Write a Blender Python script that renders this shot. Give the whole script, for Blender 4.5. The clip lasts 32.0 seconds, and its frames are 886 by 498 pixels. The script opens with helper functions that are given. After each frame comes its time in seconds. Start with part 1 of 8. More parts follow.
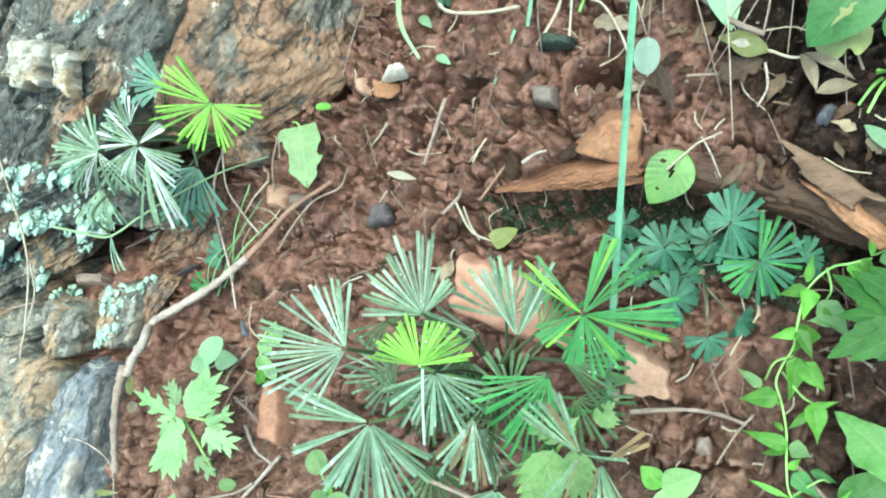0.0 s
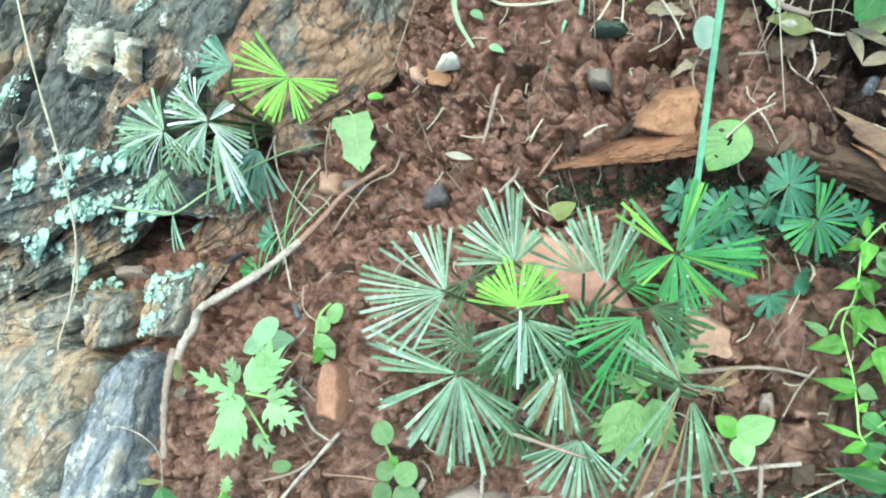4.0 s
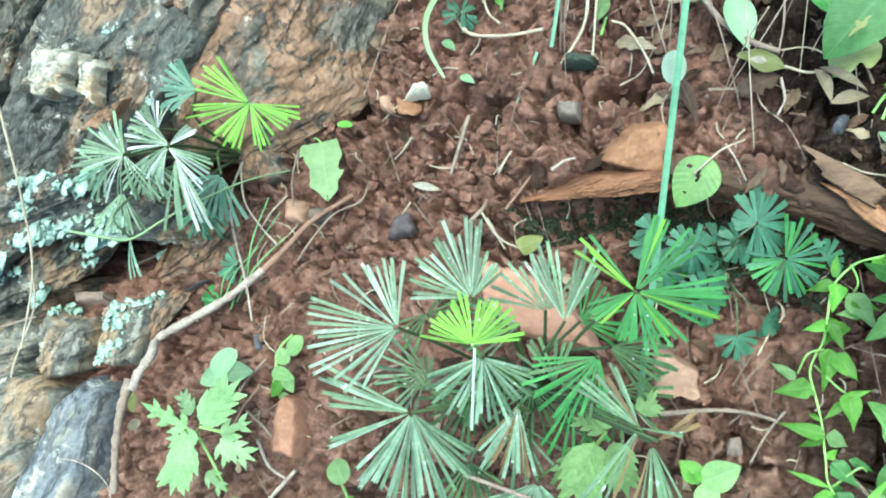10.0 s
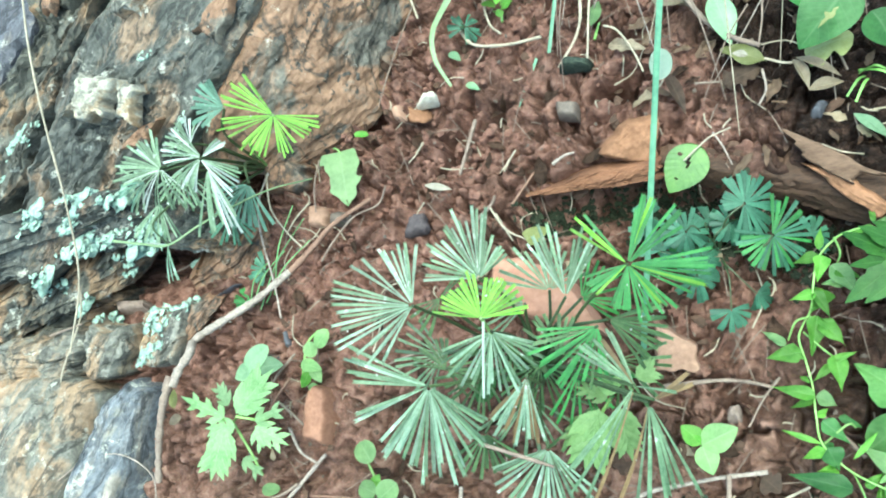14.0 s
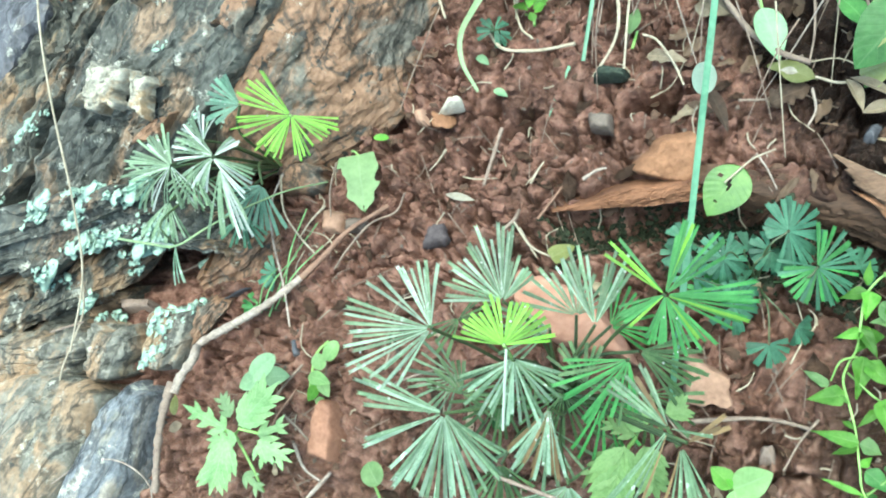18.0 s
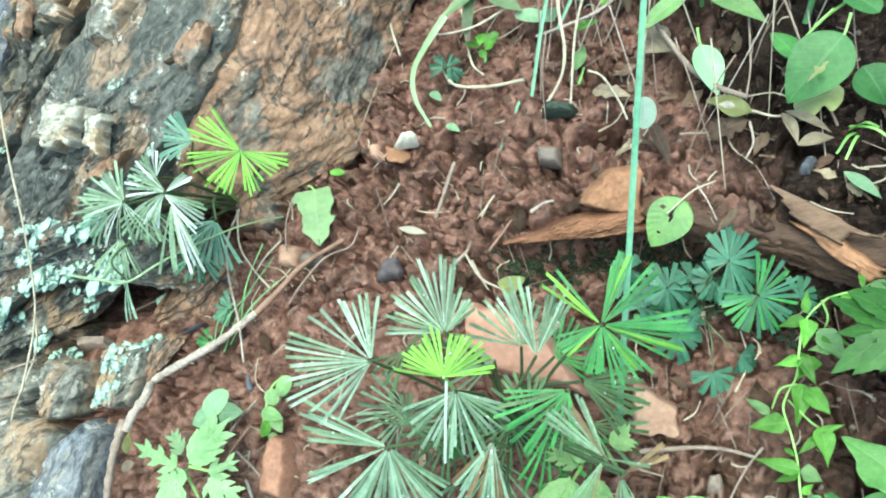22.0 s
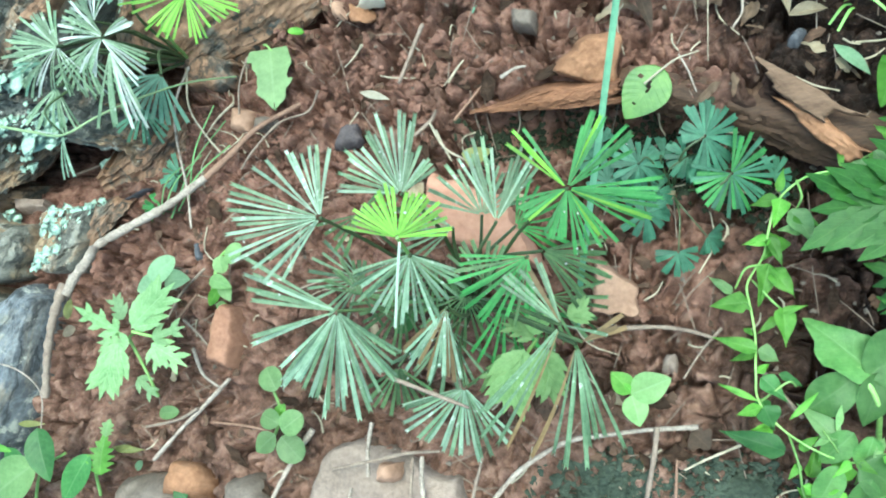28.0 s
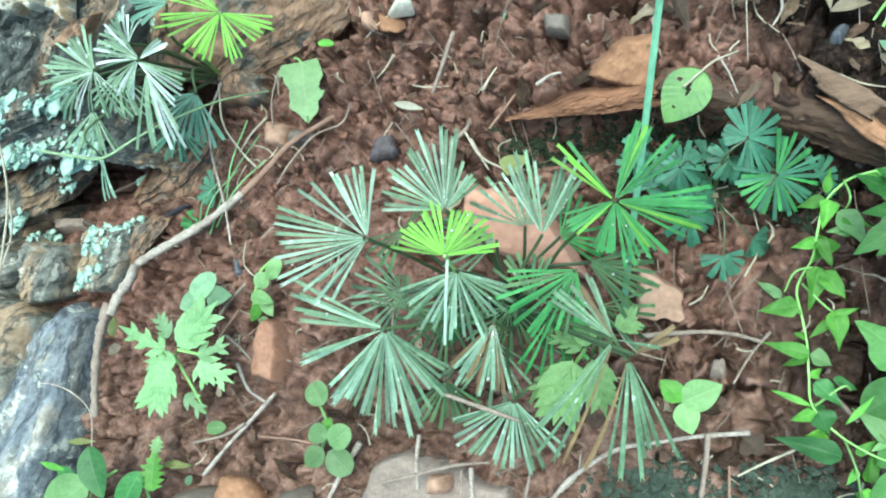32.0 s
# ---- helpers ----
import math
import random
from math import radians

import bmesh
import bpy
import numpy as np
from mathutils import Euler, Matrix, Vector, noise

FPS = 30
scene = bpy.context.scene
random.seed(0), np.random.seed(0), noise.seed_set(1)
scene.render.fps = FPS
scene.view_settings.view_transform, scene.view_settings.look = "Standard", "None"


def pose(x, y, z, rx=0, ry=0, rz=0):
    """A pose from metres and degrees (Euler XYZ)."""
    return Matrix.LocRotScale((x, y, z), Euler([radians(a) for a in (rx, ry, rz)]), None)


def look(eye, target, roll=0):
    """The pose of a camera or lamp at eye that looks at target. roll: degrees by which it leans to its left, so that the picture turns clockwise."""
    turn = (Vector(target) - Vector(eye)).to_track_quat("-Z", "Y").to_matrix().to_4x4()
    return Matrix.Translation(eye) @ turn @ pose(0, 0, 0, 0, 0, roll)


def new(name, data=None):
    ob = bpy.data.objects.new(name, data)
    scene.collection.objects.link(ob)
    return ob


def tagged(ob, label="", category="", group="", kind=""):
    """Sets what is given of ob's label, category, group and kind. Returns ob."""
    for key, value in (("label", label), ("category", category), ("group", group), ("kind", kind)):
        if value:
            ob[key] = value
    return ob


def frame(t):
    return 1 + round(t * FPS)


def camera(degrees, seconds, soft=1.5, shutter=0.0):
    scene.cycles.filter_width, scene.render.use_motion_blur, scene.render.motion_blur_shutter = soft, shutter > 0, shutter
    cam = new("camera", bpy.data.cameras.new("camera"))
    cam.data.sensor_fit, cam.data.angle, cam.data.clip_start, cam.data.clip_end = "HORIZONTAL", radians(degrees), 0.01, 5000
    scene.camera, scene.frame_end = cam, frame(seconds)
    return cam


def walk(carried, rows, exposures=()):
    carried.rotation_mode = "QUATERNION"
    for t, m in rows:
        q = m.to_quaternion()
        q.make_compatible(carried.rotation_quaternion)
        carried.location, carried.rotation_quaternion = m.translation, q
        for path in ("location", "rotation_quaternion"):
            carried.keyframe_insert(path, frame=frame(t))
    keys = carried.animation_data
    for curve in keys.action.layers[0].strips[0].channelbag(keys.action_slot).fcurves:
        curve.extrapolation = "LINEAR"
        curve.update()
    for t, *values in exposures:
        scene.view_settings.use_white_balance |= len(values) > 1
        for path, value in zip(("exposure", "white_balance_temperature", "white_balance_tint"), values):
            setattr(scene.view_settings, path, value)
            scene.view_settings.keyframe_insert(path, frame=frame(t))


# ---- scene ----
cam = camera(62.8, 32.0, 1.9)
METRES, EYE, TILT, LEAN, TURN = 0.32, 0.238, -81.0, 24.0, 0.0
ROWS = [
    (0.0, 0.0, 0.0, 0.0, 0.0, 0.0, -0.0),
    (0.5, -0.016, -0.0245, -0.0376, -1.73, 1.2, 1.88),
    (1.0, -0.0217, -0.0306, -0.0512, -3.16, 1.0, 4.21),
    (1.5, -0.028, -0.0287, -0.0648, -4.11, 0.29, 2.89),
    (2.0, -0.0428, -0.0406, -0.0944, -4.3, -0.85, 2.45),
    (2.5, -0.0842, -0.0301, -0.0793, -3.2, 0.72, 0.14),
    (3.0, -0.079, -0.0357, -0.0958, -3.48, 1.72, 0.54),
    (3.5, -0.1048, -0.025, -0.0926, -3.07, 2.96, 0.7),
    (5.5, -0.1181, -0.0098, -0.0827, -3.07, 5.99, -0.83),
    (6.0, -0.1157, -0.0062, -0.0787, -2.88, 6.29, -0.69),
    (6.5, -0.1126, -0.0087, -0.0823, -2.95, 6.59, -1.23),
    (7.0, -0.1139, -0.0104, -0.0803, -2.88, 6.91, -0.88),
    (7.5, -0.1169, -0.009, -0.0824, -2.91, 6.77, -1.11),
    (8.0, -0.1135, -0.0067, -0.0795, -3.1, 7.0, -0.65),
    (8.5, -0.1126, -0.0035, -0.0808, -3.27, 6.99, -1.25),
    (9.0, -0.0957, 0.0046, -0.0777, -4.88, 7.38, -0.65),
    (9.5, -0.0688, 0.0167, -0.0803, -6.5, 6.04, -0.44),
    (10.0, -0.0806, -0.0015, -0.0839, -3.69, 6.46, -0.72),
    (10.5, -0.0815, -0.014, -0.0998, -3.43, 6.11, -1.52),
    (11.0, -0.0791, -0.0295, -0.1104, -3.22, 6.27, -1.25),
    (11.5, -0.0683, -0.037, -0.1094, -2.7, 6.86, -0.95),
    (12.0, -0.0569, -0.0465, -0.1111, -2.53, 7.35, -0.41),
    (12.5, -0.0354, -0.0584, -0.1054, -2.89, 8.28, 1.26),
    (13.0, -0.0308, -0.0584, -0.098, -2.41, 8.82, 1.82),
    (13.5, -0.0462, -0.0581, -0.0993, -1.62, 9.08, 1.68),
    (14.0, -0.0703, -0.059, -0.126, -1.53, 8.32, 1.19),
    (14.5, -0.08, -0.053, -0.1266, -1.94, 7.87, 0.67),
    (16.5, -0.0712, -0.026, -0.1191, -2.15, 7.21, -1.35),
    (17.0, -0.0848, -0.0254, -0.1166, -1.36, 7.37, -1.31),
    (17.5, -0.0828, -0.0221, -0.1147, -1.28, 7.44, -1.75),
    (18.0, -0.0804, -0.0178, -0.1017, -1.09, 8.15, -1.41),
    (18.5, -0.0716, -0.017, -0.0882, -1.15, 9.15, -0.6),
    (19.0, -0.0643, -0.0203, -0.0798, -0.87, 9.96, 0.17),
    (19.5, -0.0549, -0.0254, -0.0782, -0.59, 10.49, 0.39),
    (20.0, -0.0575, -0.0278, -0.0844, -0.69, 10.44, 0.01),
    (20.5, -0.0653, -0.025, -0.091, -0.79, 10.11, -0.72),
    (21.0, -0.0643, -0.0208, -0.0904, -1.19, 9.93, -0.91),
    (21.5, -0.0531, -0.0208, -0.0928, -1.71, 10.2, -0.64),
    (22.0, -0.0438, -0.0249, -0.1027, -2.28, 10.82, -0.61),
    (22.5, -0.0534, -0.0343, -0.1197, -3.17, 13.93, -1.22),
    (23.0, -0.0768, -0.0487, -0.1673, -1.86, 15.14, -2.98),
    (23.5, -0.0916, -0.039, -0.1559, -1.62, 16.79, -2.16),
    (24.0, -0.0969, -0.0445, -0.1377, -1.1, 18.55, 0.31),
    (24.5, -0.0877, -0.0349, -0.1254, -1.14, 18.34, -1.12),
    (26.5, -0.0332, -0.0076, -0.0985, -3.09, 14.72, -1.07),
    (27.0, -0.0346, 0.0146, -0.1203, -5.08, 9.5, -3.07),
    (27.5, -0.0309, 0.0182, -0.1301, -5.31, 5.86, -2.49),
    (28.0, -0.0293, 0.0208, -0.1355, -4.9, 3.47, -2.77),
    (28.5, -0.0179, 0.0233, -0.131, -5.71, 2.45, -1.5),
    (29.0, -0.0093, 0.0317, -0.1176, -7.94, 2.63, 0.89),
    (29.5, -0.0052, 0.0383, -0.1014, -8.46, 2.45, 2.15),
    (30.0, -0.0153, 0.0367, -0.1067, -6.6, 1.45, 0.8),
    (30.5, -0.0184, 0.0313, -0.1058, -5.72, 2.56, 0.73),
    (31.0, -0.0234, 0.0257, -0.1066, -4.7, 3.25, 0.51),
    (31.5, -0.0289, 0.0208, -0.114, -3.9, 2.97, -0.37),
    (32.0, -0.052, 0.0221, -0.1154, -3.27, 2.68, -0.95),
]
walk(cam, [(t, pose(0, 0, EYE, TILT, LEAN, TURN) @ pose(METRES * x, METRES * y, METRES * z, 90 + pitch, roll, yaw)) for t, x, y, z, yaw, pitch, roll in ROWS], [(0.0, 1.91, 5760, -18), (2.0, 1.78, 5500, -18), (6.0, 1.90, 5760, -16), (9.0, 1.90, 5730, -16), (11.0, 1.85, 5600, -16), (13.0, 1.93, 5640, -17), (18.0, 1.90, 5790, -15), (24.0, 1.94, 5790, -17), (27.0, 2.14, 5760, -16), (28.0, 1.79, 5600, -18), (30.0, 1.71, 5450, -19), (32.0, 1.73, 5480, -18)])

# ---- light ----
world = bpy.data.worlds.new("sky")
scene.world = world
world.use_nodes = True
wn = world.node_tree.nodes
sky = wn.new("ShaderNodeTexSky")
sky.sky_type, sky.sun_disc = "NISHITA", False
sky.sun_elevation, sky.sun_rotation = radians(80), radians(60)
sky.air_density, sky.dust_density = 1.0, 4.0
world.node_tree.links.new(sky.outputs[0], wn["Background"].inputs[0])
wn["Background"].inputs[1].default_value = 0.15
sun = new("sun", bpy.data.lights.new("sun", "SUN"))
sun.data.energy, sun.data.angle, sun.data.color = 1.5, radians(50), (1.0, 0.97, 0.92)
sun.matrix_world = look((0.12, 0.05, 1.0), (0, 0, 0))

# ---- small library ----


def lattice(ix, iy, seed):
    h = (ix * 374761393 + iy * 668265263 + seed * 144269) & 0xFFFFFFFF
    h = ((h ^ (h >> 13)) * 1274126177) & 0xFFFFFFFF
    return ((h ^ (h >> 16)) & 0xFFFF) / 65535.0


def vnoise(x, y, seed=0):
    """Smooth value noise from -1 to 1."""
    x, y = np.asarray(x, float), np.asarray(y, float)
    ix, iy = np.floor(x).astype(np.int64), np.floor(y).astype(np.int64)
    fx, fy = x - ix, y - iy
    fx, fy = fx * fx * fx * (fx * (fx * 6 - 15) + 10), fy * fy * fy * (fy * (fy * 6 - 15) + 10)
    a, b = lattice(ix, iy, seed), lattice(ix + 1, iy, seed)
    c, d = lattice(ix, iy + 1, seed), lattice(ix + 1, iy + 1, seed)
    return 2 * ((a + (b - a) * fx) + ((c + (d - c) * fx) - (a + (b - a) * fx)) * fy) - 1


def fbm(x, y, octaves=4, seed=0, gain=0.5):
    total, amp = 0.0, 1.0
    for k in range(octaves):
        total = total + amp * vnoise(x * 2 ** k + 17.3 * k, y * 2 ** k - 9.1 * k, seed + k)
        amp *= gain
    return total


def plates(x, y, seed=0):
    """One random level for each cell: broken plates with sharp steps."""
    x, y = np.asarray(x, float), np.asarray(y, float)
    ix, iy = np.floor(x).astype(np.int64), np.floor(y).astype(np.int64)
    best, level = np.full(x.shape, 9.0), np.zeros(x.shape)
    for dx in (-1, 0, 1):
        for dy in (-1, 0, 1):
            cx, cy = ix + dx, iy + dy
            d = (cx + lattice(cx, cy, seed) - x) ** 2 + (cy + lattice(cx, cy, seed + 7) - y) ** 2
            level = np.where(d < best, lattice(cx, cy, seed + 13) - 0.5 + 0.5 * (lattice(cx, cy, seed + 17) - 0.5) * (x - cx) + 0.5 * (lattice(cx, cy, seed + 19) - 0.5) * (y - cy), level)
            best = np.minimum(best, d)
    return level


def smooth(a, b, v):
    f = np.clip((v - a) / (b - a), 0, 1)
    return f * f * (3 - 2 * f)


# BEGIN SOIL LEVEL
def soil_level(x, y):
    """The broad shape of the bank: a terrace held by the bark-like slab."""
    edge = 0.049 + 0.012 * np.exp(-((x + 0.05) / 0.03) ** 2) - 0.10 * np.clip(x - 0.0, 0, 0.2) - 0.16 * np.clip(-0.065 - x, 0, 0.1)
    right = smooth(-0.105, -0.06, x)
    return right * (-0.009 + 0.014 * smooth(-0.004, 0.004, y - edge)) - 0.02 * smooth(-0.2, -0.23, x) * smooth(0.03, 0.07, y)
# END SOIL LEVEL


def pit(x, y, px, py, r):
    return np.exp(-(((x - px) ** 2 + (y - py) ** 2) / (r * r)) ** 2.5)


PITS = []


def cracks(x, y, seed=0):
    """How far a place is from the border between its two nearest random points."""
    x, y = np.asarray(x, float), np.asarray(y, float)
    ix, iy = np.floor(x).astype(np.int64), np.floor(y).astype(np.int64)
    best, second = np.full(np.broadcast(x, y).shape, 9.0), np.full(np.broadcast(x, y).shape, 9.0)
    for dx in (-1, 0, 1):
        for dy in (-1, 0, 1):
            px = ix + dx + lattice(ix + dx, iy + dy, seed)
            py = iy + dy + lattice(ix + dx, iy + dy, seed + 7)
            d = np.sqrt((px - x) ** 2 + (py - y) ** 2)
            second = np.minimum(second, np.maximum(best, d))
            best = np.minimum(best, d)
    return second - best


def soil_z(x, y):
    """The surface of the soil: damp slumped clods with crevices between them."""
    near = smooth(1.2, 0.45, np.abs(x + 0.1)) * smooth(1.2, 0.45, np.abs(y - 0.05))
    wx = x + 0.007 * fbm(x * 40, y * 40, 3, 31) + 0.0016 * fbm(x * 210, y * 210, 2, 33)
    wy = y + 0.007 * fbm(x * 40, y * 40, 3, 37) + 0.0016 * fbm(x * 210, y * 210, 2, 39)
    bare = np.exp(-(((x + 0.115) / 0.055) ** 2 + ((y - 0.095) / 0.055) ** 2))
    z = soil_level(x, y) + 0.0040 * fbm(x * 22, y * 22, 3, 3)
    # slumped ridges running down the bare patch
    ra, rb = 0.64 * wx + 0.77 * wy, -0.77 * wx + 0.64 * wy
    ridge = 1 - np.abs(vnoise(ra * 26, rb * 62, 47)) - 0.5 * np.abs(vnoise(ra * 60, rb * 130, 49))
    z = z + 0.0105 * (ridge - 0.45) * (0.25 + 0.75 * bare) * near
    # crevices, open in some places and closed in others
    for k, (freq, deep, wide) in enumerate(((58, 0.0120, 0.085), (115, 0.0075, 0.11), (240, 0.0034, 0.16))):
        gap = np.exp(-(cracks(wx * freq * 0.8, wy * freq * 1.1, 5 + 4 * k) / wide) ** 2)
        here = smooth(-0.35, 0.45, fbm(x * 40 + 7 * k, y * 40, 2, 91 + k) + 0.35 * bare)
        z = z - deep * gap * here * near
    # rounded faces of the clods and their granular skin
    for k, (freq, amp) in enumerate(((90, 0.0034), (190, 0.0026), (420, 0.0016))):
        z = z - amp * (np.abs(vnoise(wx * freq + 3 * k, wy * freq - 5 * k, 11 + k)) * -1.0 + 0.4) * near
    z = z + 0.0006 * fbm(x * 700, y * 700, 2, 57) * near
    for px, py, r, depth in PITS:
        z = z - depth * pit(x, y, px, py, r)
    return z


AROUND = [(r * math.cos(k), r * math.sin(k)) for r in (0.0015, 0.0035) for k in np.arange(0, 6.2, 0.9)] + [(0.0, 0.0)]


def on(xy, up=0.0):
    """A point over (xy), carried by the higher clods round it."""
    z = np.sort(soil_z(np.array([xy[0] + a for a, _ in AROUND]), np.array([xy[1] + b for _, b in AROUND])))
    return Vector((xy[0], xy[1], float(z[-4:].mean()) - 0.0015 + up))


def part(name, bm, material, parent=None, label="", crisp=55):
    me = bpy.data.meshes.new(name)
    bm.normal_update()
    bm.to_mesh(me)
    bm.free()
    me.materials.append(material)
    for p in me.polygons:
        p.use_smooth = True
    me.set_sharp_from_angle(angle=radians(crisp))
    ob = new(name, me)
    if parent:
        ob.parent = parent
    if label:
        ob["label"] = label
    return ob


def thing(name, bm, material, label, category, group="", kind=""):
    return tagged(part(name, bm, material), label, category, group, kind)


def empty(name, label, category, group="", at=(0, 0, 0)):
    ob = new(name)
    ob.empty_display_size = 0.01
    return tagged(ob, label, category, group)


def grid_faces(bm, rows, uv=None):
    """Quads between rows of vertices; uv: the same rows of (u, v)."""
    layer = bm.loops.layers.uv.verify() if uv else None
    made = []
    for i in range(len(rows) - 1):
        for j in range(len(rows[0]) - 1):
            f = bm.faces.new((rows[i][j], rows[i][j + 1], rows[i + 1][j + 1], rows[i + 1][j]))
            made.append(f)
            if uv:
                for loop, (a, b) in zip(f.loops, ((i, j), (i, j + 1), (i + 1, j + 1), (i + 1, j))):
                    loop[layer].uv = uv[a][b]
    return made


def spline(points, steps):
    """A smooth line through points (Catmull-Rom)."""
    pts = [Vector(p) for p in points]
    pts = [2 * pts[0] - pts[1]] + pts + [2 * pts[-1] - pts[-2]]
    out = []
    for i in range(1, len(pts) - 2):
        p0, p1, p2, p3 = pts[i - 1:i + 3]
        for k in range(steps):
            t = k / steps
            out.append(0.5 * (2 * p1 + (p2 - p0) * t + (2 * p0 - 5 * p1 + 4 * p2 - p3) * t * t + (3 * p1 - p0 - 3 * p2 + p3) * t ** 3))
    return out + [pts[-2]]


def tube(points, r0, r1, sides=7, steps=6, knots=0.0, seed=0, flat=1.0, bm=None):
    """A tapered stem along points, with slight knots."""
    bm = bm or bmesh.new()
    line = spline(points, steps)
    rnd = random.Random(seed)
    rings, side = [], None
    for i, p in enumerate(line):
        d = (line[min(i + 1, len(line) - 1)] - line[max(i - 1, 0)]).normalized()
        side = d.cross(Vector((0, 0, 1)) if abs(d.z) < 0.95 else Vector((1, 0, 0))).normalized()
        up = side.cross(d).normalized()
        f = i / (len(line) - 1)
        r = (r0 + (r1 - r0) * f) * (1 + knots * (rnd.random() - 0.4))
        rings.append([bm.verts.new(p + r * (math.cos(2 * math.pi * k / sides) * side + flat * math.sin(2 * math.pi * k / sides) * up)) for k in range(sides)])
    for a, b in zip(rings, rings[1:]):
        for k in range(sides):
            bm.faces.new((a[k], a[(k + 1) % sides], b[(k + 1) % sides], b[k]))
    bm.faces.new(rings[0][::-1])
    bm.faces.new(rings[-1])
    return bm


PROFILES = {
    "ovate": lambda u: (math.sin(math.pi * min(1, u) ** 0.75)) ** 0.8,
    "round": lambda u: math.sqrt(max(0, 1 - (2 * u - 1) ** 2)),
    "lance": lambda u: math.sin(math.pi * u ** 0.85),
    "heart": lambda u: (math.sin(math.pi * (0.12 + 0.88 * u) ** 0.62)) ** 0.75,
    "spoon": lambda u: (math.sin(math.pi * u ** 1.35)) ** 0.8,
    "strap": lambda u: min(1, 4 * u + 0.35) * min(1, (1.0 - u) * 2.2) ** 0.7,
    "arrow": lambda u: (1 - u) ** 0.95 * min(1, u * 5 + 0.30) * (1 + 0.45 * math.sin(math.pi * u)),
}


def blade(base, tip, width, profile="ovate", fold=0.15, arch=0.08, teeth=0.0, teeth_n=9, wave=0.0, side=None, seed=0, steps=18, across=4, thick=0.0002, holes=(), bite=0.0):
    """A leaf blade from base to tip. side: the way that its right half points; holes: (u, v, size) eaten away; bite: ragged edges."""
    base, tip = Vector(base), Vector(tip)
    ax = tip - base
    length = ax.length
    ax.normalize()
    right = Vector(side) if side else ax.cross(Vector((0.25, 0.05, 1)))
    right = (right - ax * right.dot(ax)).normalized()
    up = right.cross(ax)
    if up.z < 0 and not side:
        up, right = -up, -right
    rnd = random.Random(seed)
    ph = rnd.random() * 6
    bm = bmesh.new()
    rows, uv = [], []
    f = PROFILES[profile]
    for i in range(steps + 1):
        u = i / steps
        half = max(0.012, f(min(0.999, max(0.001, u)))) * width / 2
        row, uvr = [], []
        for j in range(-across, across + 1):
            v = j / across
            w = half * v
            if teeth:
                saw = (u * teeth_n) % 1.0
                w *= 1 + teeth * (saw - 0.5) * abs(v) ** 2
            if bite:
                w *= 1 + bite * float(vnoise(u * 7 + seed, (1 if v > 0 else -1) * 5.0, seed)) * abs(v) ** 2
            lift = fold * abs(w) + arch * length * 4 * u * (1 - u) * 0.5 - arch * length * 0.6 * u * u + wave * width * math.sin(u * 9 + ph + 2 * v) * abs(v)
            lift += 0.012 * width * math.sin((u * 9 - abs(v) * 2) * 6.28) * abs(v)
            row.append(bm.verts.new(base + ax * (u * length) + right * w + up * lift))
            uvr.append((u, v))
        rows.append(row)
        uv.append(uvr)
    faces = grid_faces(bm, rows, uv)
    gone = [fc for fc in faces for hu, hv, hs in holes
            if ((sum(l[bm.loops.layers.uv.verify()].uv[0] for l in fc.loops) / 4 - hu) ** 2 + ((sum(l[bm.loops.layers.uv.verify()].uv[1] for l in fc.loops) / 4 - hv) * 0.5) ** 2) < hs * hs]
    if gone:
        bmesh.ops.delete(bm, geom=list(set(gone)), context="FACES")
    bmesh.ops.solidify(bm, geom=bm.faces[:], thickness=thick)
    return bm


